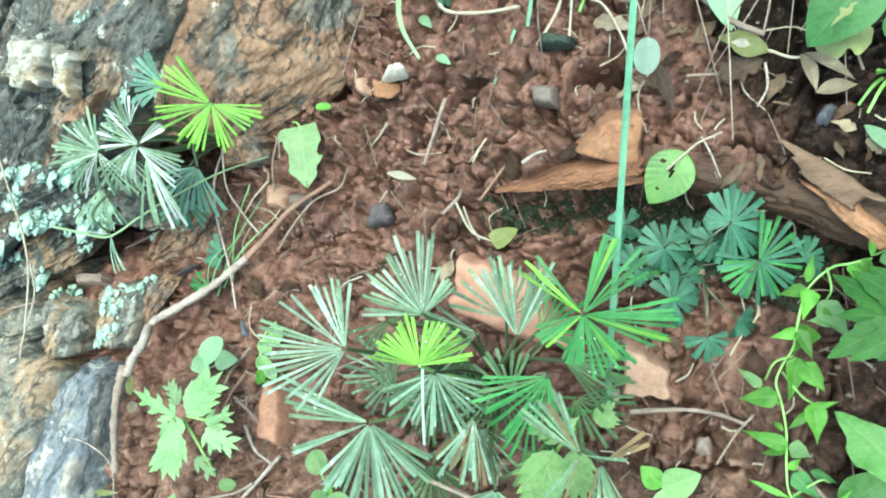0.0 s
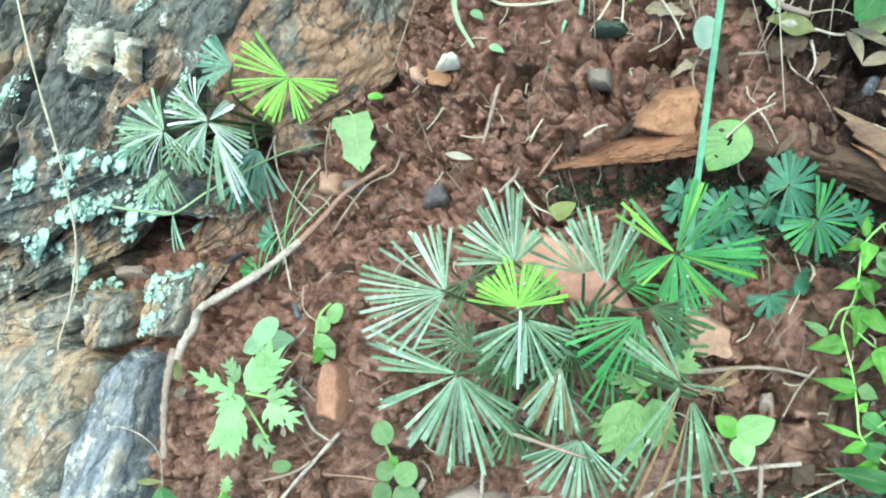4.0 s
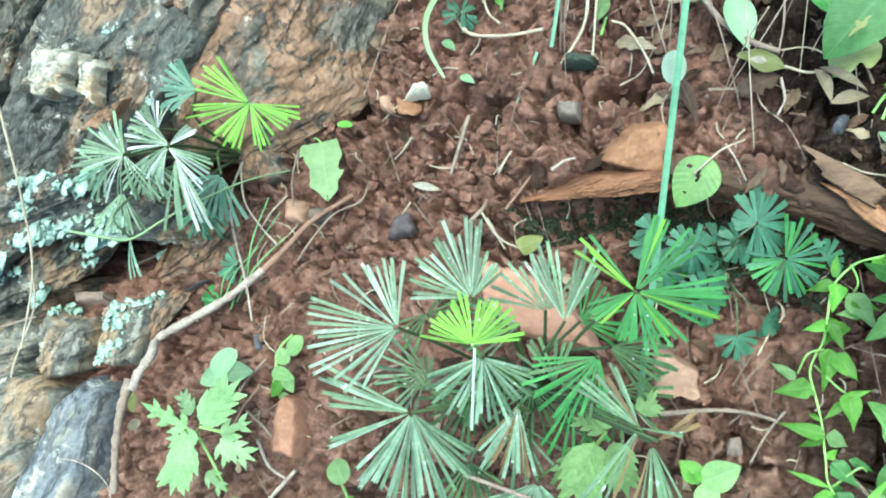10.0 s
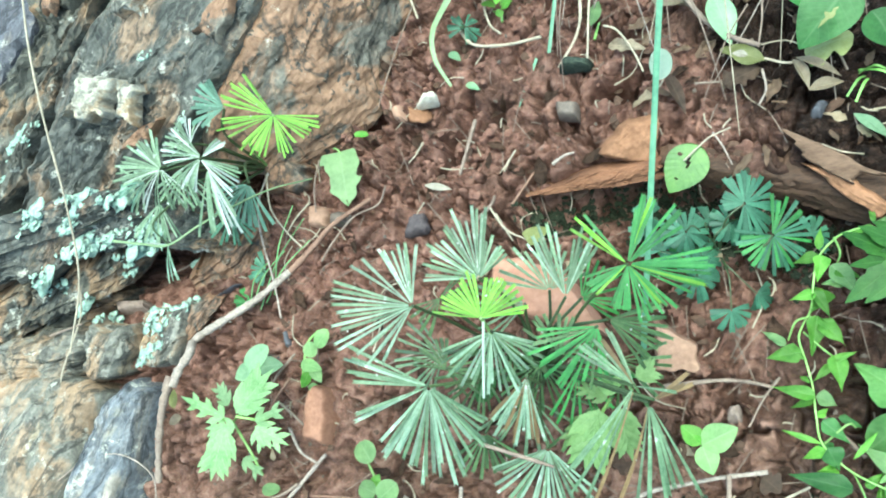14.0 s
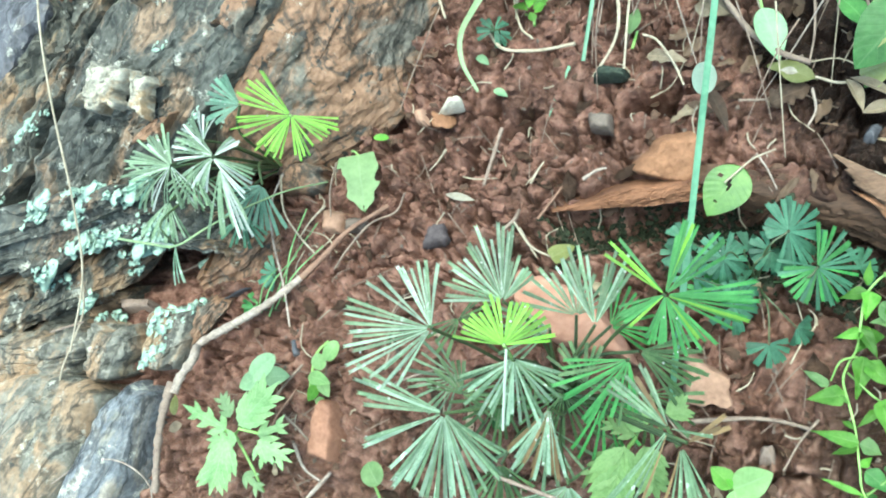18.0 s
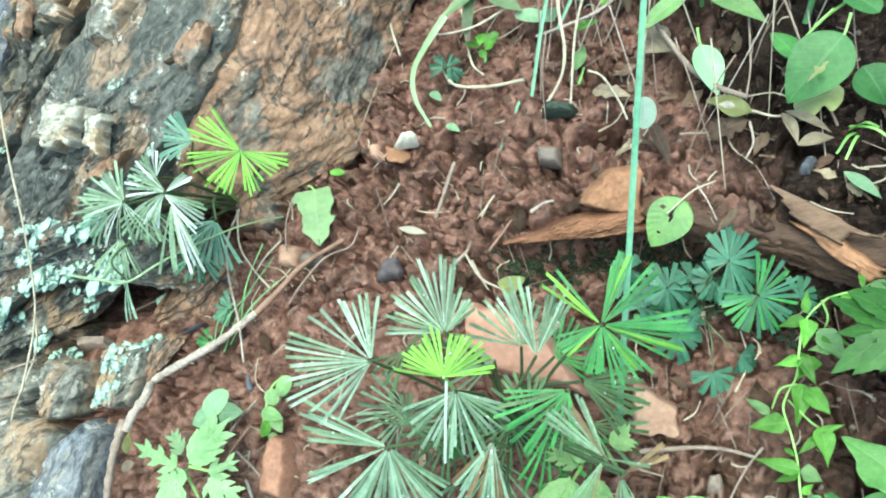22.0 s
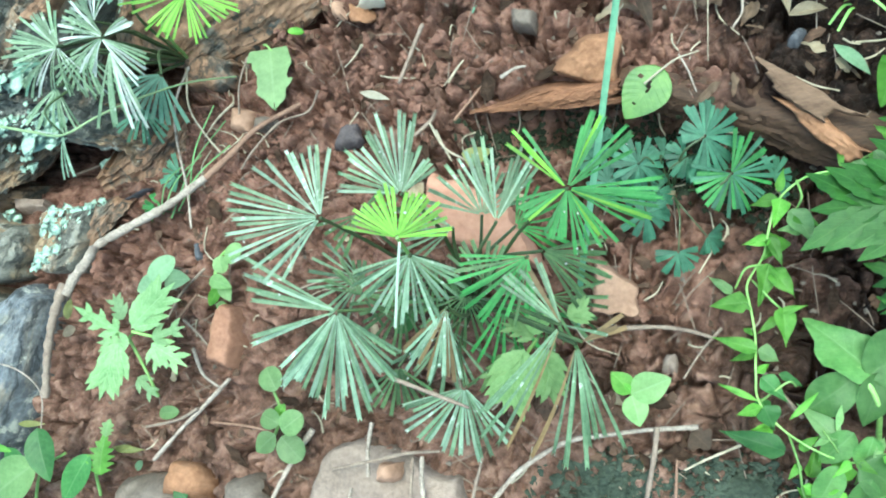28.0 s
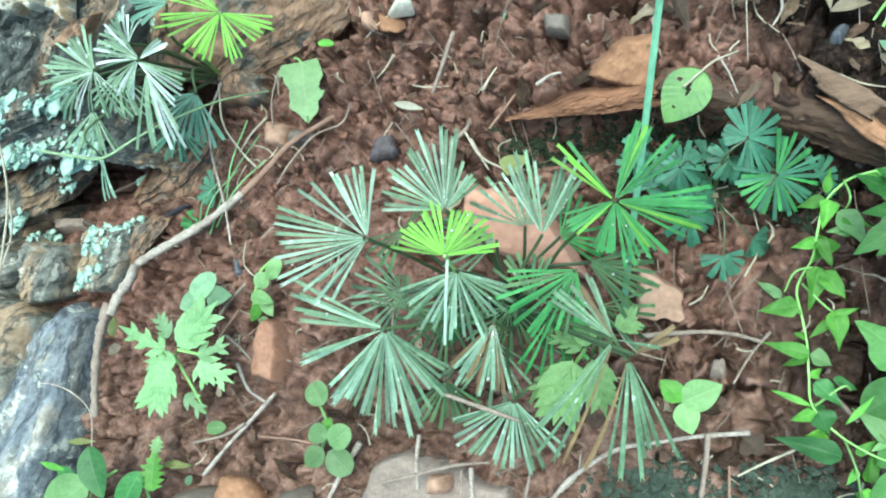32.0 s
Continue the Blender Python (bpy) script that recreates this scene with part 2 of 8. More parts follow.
def stone(corners, thick, rough=0.1, round_=0.25, n=24, m=24, seed=0, bulge=0.1, grain=0.0, grain_n=6.0, grain_v=False, jag=0.06, chip=0.0, chip_n=(7, 3), bm=None):
    """A stone or slab on four top corners (in turn), with rounded, uneven edges; grain: ridges along its first side."""
    bm = bm or bmesh.new()
    a, b, c, d = (np.array(p, float) for p in corners)
    u, v = np.meshgrid(np.linspace(0, 1, n + 1), np.linspace(0, 1, m + 1), indexing="ij")
    size = (np.linalg.norm(b - a) + np.linalg.norm(d - a)) / 2
    nrm = np.cross(b - a, d - a)
    nrm = nrm / np.linalg.norm(nrm)
    if nrm[2] < 0:
        nrm = -nrm
    eu, ev = np.minimum(u, 1 - u), np.minimum(v, 1 - v)
    uu = u + jag * vnoise(v * 5 + seed, u * 2, seed) * (1 - 2 * eu)
    vv = v + jag * vnoise(u * 5 + seed, v * 2 + 3, seed + 1) * (1 - 2 * ev)
    base = (a[None, None] * ((1 - uu) * (1 - vv))[..., None] + b[None, None] * (uu * (1 - vv))[..., None] + c[None, None] * (uu * vv)[..., None] + d[None, None] * ((1 - uu) * vv)[..., None])
    mid = base.mean((0, 1))
    corner = smooth(0, round_ * 1.4, eu) * 0.5 + smooth(0, round_ * 1.4, ev) * 0.5
    base = mid + (base - mid) * (1 - 0.16 * (1 - corner) * (round_ > 0.12))[..., None]
    e = np.minimum(eu * np.linalg.norm(b - a), ev * np.linalg.norm(d - a)) / (round_ * size)
    e = np.clip(e, 0, 1)
    fall = thick * (1 - np.sqrt(np.clip(1 - (1 - e) ** 2, 0, 1)))
    px, py = base[..., 0] * 1.0, base[..., 1] * 1.0
    k = 3.0 / size
    lift = rough * size * (fbm(px * k + seed, py * k, 7, seed, 0.58)) * 0.5 + bulge * size * (eu * ev) ** 0.5
    if grain:
        ga, gb = (u, v) if grain_v else (v, u)
        steps = fbm(ga * grain_n + 0.35 * fbm(u * 3, v * 3, 3, seed + 5), gb * 1.3, 4, seed + 9, 0.6)
        lift = lift + grain * size * steps + grain * 0.6 * size * (np.floor(steps * 3) / 3)
    if chip:
        qu, qv = u * chip_n[0] + 0.5 * fbm(u * 4, v * 4, 3, seed + 21), v * chip_n[1] + 0.5 * fbm(u * 4, v * 4, 3, seed + 25)
        lift = lift + chip * size * (plates(qu, qv, seed) + 0.5 * plates(qu * 2.7, qv * 2.7, seed + 3) + 0.25 * plates(qu * 7, qv * 7, seed + 5))
    pts = base + nrm * (lift - fall)[..., None]
    rows = [[bm.verts.new(pts[i, j]) for j in range(m + 1)] for i in range(n + 1)]
    grid_faces(bm, rows)
    ring = [rows[i][0] for i in range(n + 1)] + [rows[n][j] for j in range(1, m + 1)] + [rows[i][m] for i in range(n - 1, -1, -1)] + [rows[0][j] for j in range(m - 1, 0, -1)]
    low = [bm.verts.new(p.co - Vector(nrm) * thick * 0.35) for p in ring]
    for i in range(len(ring)):
        bm.faces.new((ring[i], ring[(i + 1) % len(ring)], low[(i + 1) % len(low)], low[i]))
    bm.faces.new(low)
    bmesh.ops.recalc_face_normals(bm, faces=bm.faces[:])
    return bm


# ---- materials ----
def material(name):
    mat = bpy.data.materials.new(name)
    mat.use_nodes = True
    return mat, mat.node_tree.nodes, mat.node_tree.links, mat.node_tree.nodes["Principled BSDF"]


def coords(nodes, links, scale=(1, 1, 1)):
    geo = nodes.new("ShaderNodeNewGeometry")
    mp = nodes.new("ShaderNodeMapping")
    mp.inputs["Scale"].default_value = scale
    links.new(geo.outputs["Position"], mp.inputs["Vector"])
    return mp.outputs[0]


def noise_node(nodes, links, vec, scale, detail=6, rough=0.6, distortion=0.0):
    n = nodes.new("ShaderNodeTexNoise")
    n.inputs["Scale"].default_value, n.inputs["Detail"].default_value = scale, detail
    n.inputs["Roughness"].default_value, n.inputs["Distortion"].default_value = rough, distortion
    links.new(vec, n.inputs["Vector"])
    return n.outputs["Fac"]


def ramp(nodes, links, fac, stops):
    r = nodes.new("ShaderNodeValToRGB")
    while len(r.color_ramp.elements) < len(stops):
        r.color_ramp.elements.new(0.5)
    for el, (p, c) in zip(r.color_ramp.elements, stops):
        el.position, el.color = p, (*c, 1) if len(c) == 3 else c
    links.new(fac, r.inputs[0])
    return r.outputs[0]


def mix(nodes, links, fac, a, b, mode="MIX"):
    m = nodes.new("ShaderNodeMix")
    m.data_type, m.blend_type = "RGBA", mode
    for val, sock in ((fac, m.inputs[0]), (a, m.inputs[6]), (b, m.inputs[7])):
        if isinstance(val, (int, float)):
            sock.default_value = val
        elif isinstance(val, tuple):
            sock.default_value = (*val, 1)
        else:
            links.new(val, sock)
    return m.outputs[2]


def bump(nodes, links, bsdf, height, strength, distance=0.001):
    b = nodes.new("ShaderNodeBump")
    b.inputs["Strength"].default_value, b.inputs["Distance"].default_value = strength, distance
    links.new(height, b.inputs["Height"])
    links.new(b.outputs[0], bsdf.inputs["Normal"])


def gray(v):
    return (v, v, v)


def soil_material():
    mat, n, l, b = material("red_soil")
    p = coords(n, l)
    big = noise_node(n, l, p, 16, 5, 0.6)
    mid = noise_node(n, l, p, 170, 7, 0.68)
    fine = noise_node(n, l, p, 1000, 5, 0.72)
    col = ramp(n, l, mid, [(0.28, (0.024, 0.011, 0.0075)), (0.40, (0.110, 0.054, 0.038)), (0.52, (0.206, 0.107, 0.079)), (0.72, (0.35, 0.207, 0.157))])
    shaded_humus = ramp(n, l, mid, [(0.28, (0.003, 0.002, 0.0015)), (0.46, (0.011, 0.006, 0.0045)), (0.60, (0.033, 0.018, 0.0125)), (0.72, (0.09, 0.052, 0.037))])
    # leaf mould away from the bare crumbly patch, darkened by painted shade of the weeds
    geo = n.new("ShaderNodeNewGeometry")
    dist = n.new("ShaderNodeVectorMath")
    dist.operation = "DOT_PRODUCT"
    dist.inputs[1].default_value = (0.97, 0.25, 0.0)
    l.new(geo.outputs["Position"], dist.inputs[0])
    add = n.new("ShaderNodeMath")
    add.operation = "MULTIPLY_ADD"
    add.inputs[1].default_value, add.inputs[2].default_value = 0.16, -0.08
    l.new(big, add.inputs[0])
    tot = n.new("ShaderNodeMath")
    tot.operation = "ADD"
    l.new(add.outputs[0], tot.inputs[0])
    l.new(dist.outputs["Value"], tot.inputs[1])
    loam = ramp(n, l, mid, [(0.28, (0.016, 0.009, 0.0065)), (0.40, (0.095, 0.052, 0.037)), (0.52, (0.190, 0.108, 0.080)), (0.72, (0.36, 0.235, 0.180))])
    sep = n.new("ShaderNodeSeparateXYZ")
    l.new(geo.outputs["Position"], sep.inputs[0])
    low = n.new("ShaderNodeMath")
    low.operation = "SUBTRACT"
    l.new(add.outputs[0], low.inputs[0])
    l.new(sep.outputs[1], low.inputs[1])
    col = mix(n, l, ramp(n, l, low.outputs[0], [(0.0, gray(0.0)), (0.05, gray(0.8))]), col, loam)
    mould_shade = ramp(n, l, tot.outputs[0], [(-0.014, gray(0.0)), (0.034, gray(1.0))])
    col = mix(n, l, mould_shade, col, shaded_humus)
    away = n.new("ShaderNodeVectorMath")
    away.operation = "LENGTH"
    l.new(geo.outputs["Position"], away.inputs[0])
    broad = mix(n, l, ramp(n, l, noise_node(n, l, p, 3, 6, 0.65), [(0.4, gray(0)), (0.6, gray(1))]), loam, shaded_humus)
    col = mix(n, l, ramp(n, l, away.outputs["Value"], [(0.40, gray(0)), (0.75, gray(1))]), col, broad)
    damp = ramp(n, l, noise_node(n, l, p, 38, 6, 0.65), [(0.37, gray(0.6)), (0.54, gray(0.0))])
    col = mix(n, l, damp, col, (0.030, 0.018, 0.013))
    grit = ramp(n, l, fine, [(0.57, gray(0)), (0.72, gray(0.4))])
    col = mix(n, l, grit, col, (0.40, 0.26, 0.19))
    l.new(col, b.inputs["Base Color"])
    b.inputs["Roughness"].default_value = 0.55
    b.inputs["Specular IOR Level"].default_value = 0.14
    bump(n, l, b, mix(n, l, 0.55, mid, fine), 1.0, 0.0022)
    return mat


def rock_material(name, dark, warm, amount, pale=0.3, spots=0.3, turn=60, gloss=0.6, along=(0.5, 1.3), relief=1.0):
    """Weathered schist: grey with rusty faces, pale crusts, black lichen spots and dark seams."""
    mat, n, l, b = material(name)
    geo = n.new("ShaderNodeNewGeometry")
    mp = n.new("ShaderNodeMapping")
    mp.vector_type = "TEXTURE"
    mp.inputs["Rotation"].default_value = (0, 0, radians(turn))
    mp.inputs["Scale"].default_value = (1 / along[0], 1 / along[1], 1.0)
    l.new(geo.outputs["Position"], mp.inputs["Vector"])
    v = mp.outputs[0]
    p = coords(n, l)
    big = noise_node(n, l, v, 34, 7, 0.66, 0.9)
    mid = noise_node(n, l, v, 120, 8, 0.70, 0.5)
    small = noise_node(n, l, p, 380, 6, 0.7)
    fine = noise_node(n, l, p, 1300, 4, 0.7)
    tone = mix(n, l, 0.4, mid, small)
    g = ramp(n, l, tone, [(0.30, tuple(c * 0.22 for c in dark)), (0.46, tuple(c * 0.8 for c in dark)), (0.58, tuple(min(1, c * 1.5) for c in dark)), (0.74, tuple(min(1, c * 2.9) for c in dark))])
    w = ramp(n, l, tone, [(0.28, tuple(c * 0.30 for c in warm)), (0.46, tuple(c * 0.85 for c in warm)), (0.72, tuple(min(1, c * 1.75) for c in warm))])
    mask = ramp(n, l, big, [(0.59 - amount * 0.25, gray(0)), (0.68 - amount * 0.25, gray(0.92))])
    col = mix(n, l, mask, g, w)
    ochre = ramp(n, l, noise_node(n, l, v, 62, 6, 0.7, 0.6), [(0.60, gray(0)), (0.70, gray(0.55))])
    col = mix(n, l, ochre, col, tuple(c * k for c, k in zip(warm, (1.15, 1.2, 1.0))))
    seam = ramp(n, l, noise_node(n, l, v, 42, 5, 0.6, 0.5), [(0.46, gray(0)), (0.495, gray(0.75)), (0.505, gray(0.75)), (0.53, gray(0))])
    col = mix(n, l, seam, col, tuple(c * 0.25 for c in dark))
    crust = ramp(n, l, noise_node(n, l, p, 85, 8, 0.78), [(0.64 - 0.1 * pale, gray(0)), (0.70 - 0.1 * pale, gray(0.75))])
    col = mix(n, l, crust, col, (0.44, 0.43, 0.36))
    speck = ramp(n, l, noise_node(n, l, p, 240, 3, 0.5, 0.4), [(0.60, gray(0)), (0.655, gray(1))])
    where = ramp(n, l, noise_node(n, l, p, 48, 4), [(0.62 - 0.2 * spots, gray(0)), (0.70 - 0.2 * spots, gray(0.9))])
    col = mix(n, l, mix(n, l, 1.0, speck, where, "MULTIPLY"), col, (0.034, 0.035, 0.031))
    l.new(col, b.inputs["Base Color"])
    b.inputs["Roughness"].default_value = gloss
    b.inputs["Specular IOR Level"].default_value = 0.22
    bump(n, l, b, mix(n, l, 0.4, tone, fine), relief, 0.0030)
    return mat


def leaf_material(name, low, high, vein=(0.4, 0.5, 0.2), vein_amount=0.35, gloss=0.45, through_light=0.3, blotch=None, blotch_amount=0.0, blotch_scale=160):
    mat, n, l, b = material(name)
    p = coords(n, l)
    col = ramp(n, l, mix(n, l, 0.45, noise_node(n, l, p, 90, 5), noise_node(n, l, p, 520, 4, 0.7)), [(0.34, tuple(c * 0.85 for c in low)), (0.66, tuple(min(1, c * 1.08) for c in high))])
    uv = n.new("ShaderNodeUVMap")
    sep = n.new("ShaderNodeSeparateXYZ")
    l.new(uv.outputs[0], sep.inputs[0])

    def calc(op, a, c=None):
        m = n.new("ShaderNodeMath")
        m.operation = op
        for sock, val in zip(m.inputs, (a, c)):
            if val is None:
                continue
            if isinstance(val, (int, float)):
                sock.default_value = val
            else:
                l.new(val, sock)
        return m.outputs[0]
    av = calc("ABSOLUTE", sep.outputs[1])
    rib = ramp(n, l, av, [(0.02, gray(1)), (0.09, gray(0))])
    sv = calc("SINE", calc("MULTIPLY", calc("SUBTRACT", sep.outputs[0], calc("MULTIPLY", av, 0.22)), 50.0))
    side = ramp(n, l, sv, [(0.86, gray(0)), (0.99, gray(0.35))])
    veins = calc("MAXIMUM", rib, side)
    col = mix(n, l, calc("MULTIPLY", veins, vein_amount), col, vein)
    if blotch:
        bl = ramp(n, l, noise_node(n, l, p, blotch_scale, 5, 0.7), [(0.7 - 0.25 * blotch_amount, gray(0)), (0.76 - 0.25 * blotch_amount, gray(1))])
        col = mix(n, l, bl, col, blotch)
    info = n.new("ShaderNodeObjectInfo")
    hue = n.new("ShaderNodeHueSaturation")
    l.new(calc("MULTIPLY_ADD", info.outputs["Random"], 0.7), hue.inputs["Value"])
    hue.inputs["Value"].links[0].from_node.inputs[2].default_value = 0.65
    l.new(col, hue.inputs["Color"])
    col = hue.outputs[0]
    l.new(col, b.inputs["Base Color"])
    b.inputs["Roughness"].default_value = gloss
    b.inputs["Specular IOR Level"].default_value = 0.5
    bump(n, l, b, veins, 0.25, 0.0004)
    if through_light:
        tr = n.new("ShaderNodeBsdfTranslucent")
        l.new(mix(n, l, 0.5, col, high), tr.inputs[0])
        sh = n.new("ShaderNodeMixShader")
        sh.inputs[0].default_value = through_light
        l.new(b.outputs[0], sh.inputs[1])
        l.new(tr.outputs[0], sh.inputs[2])
        l.new(sh.outputs[0], n["Material Output"].inputs[0])
    return mat


def plain_material(name, low, high, scale=120, gloss=0.7, relief=0.5, stretch=(1, 1, 1)):
    mat, n, l, b = material(name)
    p = coords(n, l, stretch)
    f = noise_node(n, l, p, scale, 6, 0.65)
    g = noise_node(n, l, p, scale * 7, 4, 0.6)
    col = ramp(n, l, f, [(0.3, low), (0.7, high)])
    col = mix(n, l, 0.35, col, ramp(n, l, g, [(0.35, low), (0.65, high)]))
    l.new(col, b.inputs["Base Color"])
    b.inputs["Roughness"].default_value = gloss
    b.inputs["Specular IOR Level"].default_value = 0.2
    bump(n, l, b, g, relief, 0.0006)
    return mat


SOIL = soil_material()
ROCK_RUST = rock_material("rusty_schist", (0.098, 0.088, 0.070), (0.190, 0.108, 0.064), 0.85, 0.22, 0.95, along=(0.8, 1.1), relief=0.22)
ROCK_DARK = rock_material("dark_schist", (0.068, 0.068, 0.058), (0.195, 0.133, 0.087), 0.34, 0.62, 0.45, relief=0.4)
ROCK_STRATA = rock_material("banded_schist", (0.080, 0.076, 0.060), (0.22, 0.142, 0.082), 0.45, 0.55, 0.25, relief=0.6)
ROCK_BLUE = rock_material("bluish_schist", (0.074, 0.072, 0.079), (0.16, 0.135, 0.11), 0.15, 0.65, 0.2, relief=0.4)
ROCK_PALE = rock_material("pale_schist", (0.135, 0.128, 0.105), (0.265, 0.182, 0.113), 0.42, 0.75, 0.45, relief=0.5)
STONE_ORANGE = plain_material("orange_stone", (0.12, 0.055, 0.027), (0.30, 0.155, 0.085), 90, 0.75, 0.8)
STONE_PINK = plain_material("pinkish_stone", (0.165, 0.092, 0.060), (0.36, 0.220, 0.150), 60, 0.7)
STONE_TERRA = plain_material("terracotta_stone", (0.26, 0.125, 0.080), (0.43, 0.235, 0.160), 60, 0.7)
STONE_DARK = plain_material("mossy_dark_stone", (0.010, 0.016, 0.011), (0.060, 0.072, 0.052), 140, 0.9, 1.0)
STONE_WHITE = plain_material("white_quartz", (0.30, 0.27, 0.21), (0.52, 0.48, 0.40), 150, 0.6)
STONE_GREY = plain_material("grey_pebble", (0.075, 0.058, 0.046), (0.165, 0.130, 0.105), 150, 0.6)
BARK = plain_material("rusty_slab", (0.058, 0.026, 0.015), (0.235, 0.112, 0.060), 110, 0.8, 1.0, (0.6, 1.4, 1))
# darker brown with the steep slab faces' shade mixed in; litter uses it too
BARK_DARK = plain_material("shaded_brown", (0.024, 0.015, 0.010), (0.100, 0.056, 0.035), 90, 0.7, 0.9, (0.5, 1.6, 1))
WOOD = plain_material("grey_brown_twig", (0.10, 0.07, 0.055), (0.27, 0.21, 0.165), 200, 0.8)
WOOD_PALE = plain_material("bleached_root", (0.12, 0.088, 0.066), (0.43, 0.365, 0.31), 160, 0.8, 1.0)
WOOD_RED = plain_material("red_brown_root", (0.11, 0.060, 0.040), (0.27, 0.165, 0.118), 150, 0.8)
STRAW = plain_material("dry_straw", (0.19, 0.155, 0.105), (0.42, 0.365, 0.275), 200, 0.6)
DRY_LEAF = leaf_material("dry_leaf", (0.075, 0.045, 0.028), (0.20, 0.125, 0.08), (0.28, 0.20, 0.13), 0.3, 0.7, 0.15)
PALE_DRY = leaf_material("pale_dry_leaf", (0.164, 0.127, 0.082), (0.344, 0.287, 0.205), (0.45, 0.36, 0.24), 0.4, 0.7, 0.2)
WHITE_LEAF = leaf_material("bleached_leaf", (0.46, 0.41, 0.31), (0.66, 0.61, 0.50), (0.55, 0.45, 0.3), 0.3, 0.6, 0.2)
FERN_DARK = leaf_material("dull_fern_green", (0.080, 0.160, 0.074), (0.25, 0.360, 0.215), (0.50, 0.58, 0.44), 0.65, 0.28, 0.25, (0.62, 0.68, 0.59), 0.32, 300)
FERN_GREY = leaf_material("greyish_fern_green", (0.175, 0.290, 0.180), (0.41, 0.530, 0.395), (0.62, 0.70, 0.58), 0.65, 0.28, 0.25, (0.76, 0.81, 0.75), 0.40, 300)
FERN_DRY = leaf_material("withered_fern", (0.20, 0.13, 0.06), (0.34, 0.24, 0.12), (0.3, 0.22, 0.1), 0.2, 0.6, 0.15)
FERN_SILVER = leaf_material("silvery_fern_underside", (0.370, 0.422, 0.378), (0.634, 0.669, 0.625), (0.7, 0.7, 0.6), 0.2, 0.5, 0.1)
FERN_MINT = leaf_material("mint_grey_fern", (0.16, 0.25, 0.14), (0.36, 0.47, 0.31), (0.58, 0.66, 0.54), 0.6, 0.33, 0.25, (0.74, 0.78, 0.72), 0.36, 300)
FERN_PALE_TEAL = leaf_material("pale_teal_fern", (0.11, 0.23, 0.16), (0.24, 0.38, 0.28), (0.42, 0.55, 0.45), 0.5, 0.38, 0.3)
FERN_OLIVE = leaf_material("olive_fern_green", (0.065, 0.135, 0.050), (0.16, 0.255, 0.105), (0.34, 0.42, 0.24), 0.5, 0.38, 0.3)
FERN_BRIGHT = leaf_material("bright_fern_green", (0.060, 0.255, 0.065), (0.14, 0.39, 0.115), (0.32, 0.53, 0.20), 0.4, 0.36, 0.3)
FERN_LIME = leaf_material("lime_fern_green", (0.20, 0.44, 0.050), (0.35, 0.60, 0.10), (0.50, 0.66, 0.20), 0.35, 0.4, 0.35)
FERN_TEAL = leaf_material("teal_fern_green", (0.055, 0.16, 0.095), (0.12, 0.27, 0.165), (0.26, 0.42, 0.31), 0.45, 0.38, 0.3)
LEAF_SOFT = leaf_material("soft_green_leaf", (0.22, 0.37, 0.14), (0.36, 0.52, 0.235), (0.47, 0.60, 0.35), 0.4, 0.42, 0.4)
LEAF_MILK = leaf_material("pale_milky_green_leaf", (0.221, 0.377, 0.152), (0.386, 0.534, 0.294), (0.56, 0.68, 0.46), 0.4, 0.40, 0.4)
LEAF_FRESH = leaf_material("fresh_green_leaf", (0.125, 0.325, 0.042), (0.25, 0.48, 0.090), (0.40, 0.62, 0.2), 0.35, 0.42, 0.4)
LEAF_MID = leaf_material("mid_green_leaf", (0.06, 0.185, 0.048), (0.130, 0.30, 0.088), (0.25, 0.42, 0.18), 0.4, 0.4, 0.3)
LEAF_GREY = leaf_material("greyish_green_leaf", (0.25, 0.40, 0.23), (0.38, 0.53, 0.33), (0.45, 0.58, 0.4), 0.35, 0.45, 0.35)
LEAF_YELLOW = leaf_material("yellowing_leaf", (0.285, 0.315, 0.090), (0.413, 0.427, 0.188), (0.5, 0.5, 0.25), 0.3, 0.5, 0.35, (0.25, 0.14, 0.06), 0.1)
LEAF_SPOTTED = leaf_material("spotted_yellow_green_leaf", (0.032, 0.088, 0.011), (0.070, 0.135, 0.022), (0.12, 0.17, 0.06), 0.05, 0.5, 0.10, (0.12, 0.12, 0.03), 0.25, 160)
STEM_GREEN = leaf_material("grass_green", (0.095, 0.215, 0.125), (0.165, 0.315, 0.190), (0.2, 0.4, 0.2), 0.0, 0.45, 0.25)
STEM_PALE = leaf_material("pale_green_stem", (0.17, 0.32, 0.07), (0.29, 0.45, 0.14), (0.4, 0.5, 0.2), 0.0, 0.5, 0.2)
LICHEN = plain_material("mint_lichen", (0.20, 0.31, 0.235), (0.44, 0.55, 0.44), 500, 0.85, 0.8)
CHARCOAL = plain_material("blackened_wood", (0.03, 0.03, 0.035), (0.10, 0.10, 0.11), 150, 0.5)

BARK_PALE = plain_material("pale_bark", (0.064, 0.038, 0.024), (0.173, 0.109, 0.071), 90, 0.85, 0.9, (0.5, 1.6, 1))
STONE_BROWN = plain_material("red_brown_stone", (0.12, 0.055, 0.034), (0.27, 0.14, 0.09), 80, 0.7)
LEAF_PALE = leaf_material("pale_grey_green_leaf", (0.42, 0.56, 0.44), (0.54, 0.68, 0.55), (0.6, 0.7, 0.6), 0.2, 0.5, 0.3)
LEAF_BROAD = leaf_material("broad_green_leaf", (0.105, 0.245, 0.060), (0.20, 0.36, 0.115), (0.30, 0.45, 0.20), 0.3, 0.42, 0.3)
LEAF_LOBED = leaf_material("lobed_plant_green", (0.030, 0.100, 0.013), (0.065, 0.165, 0.028), (0.14, 0.28, 0.07), 0.35, 0.42, 0.25)
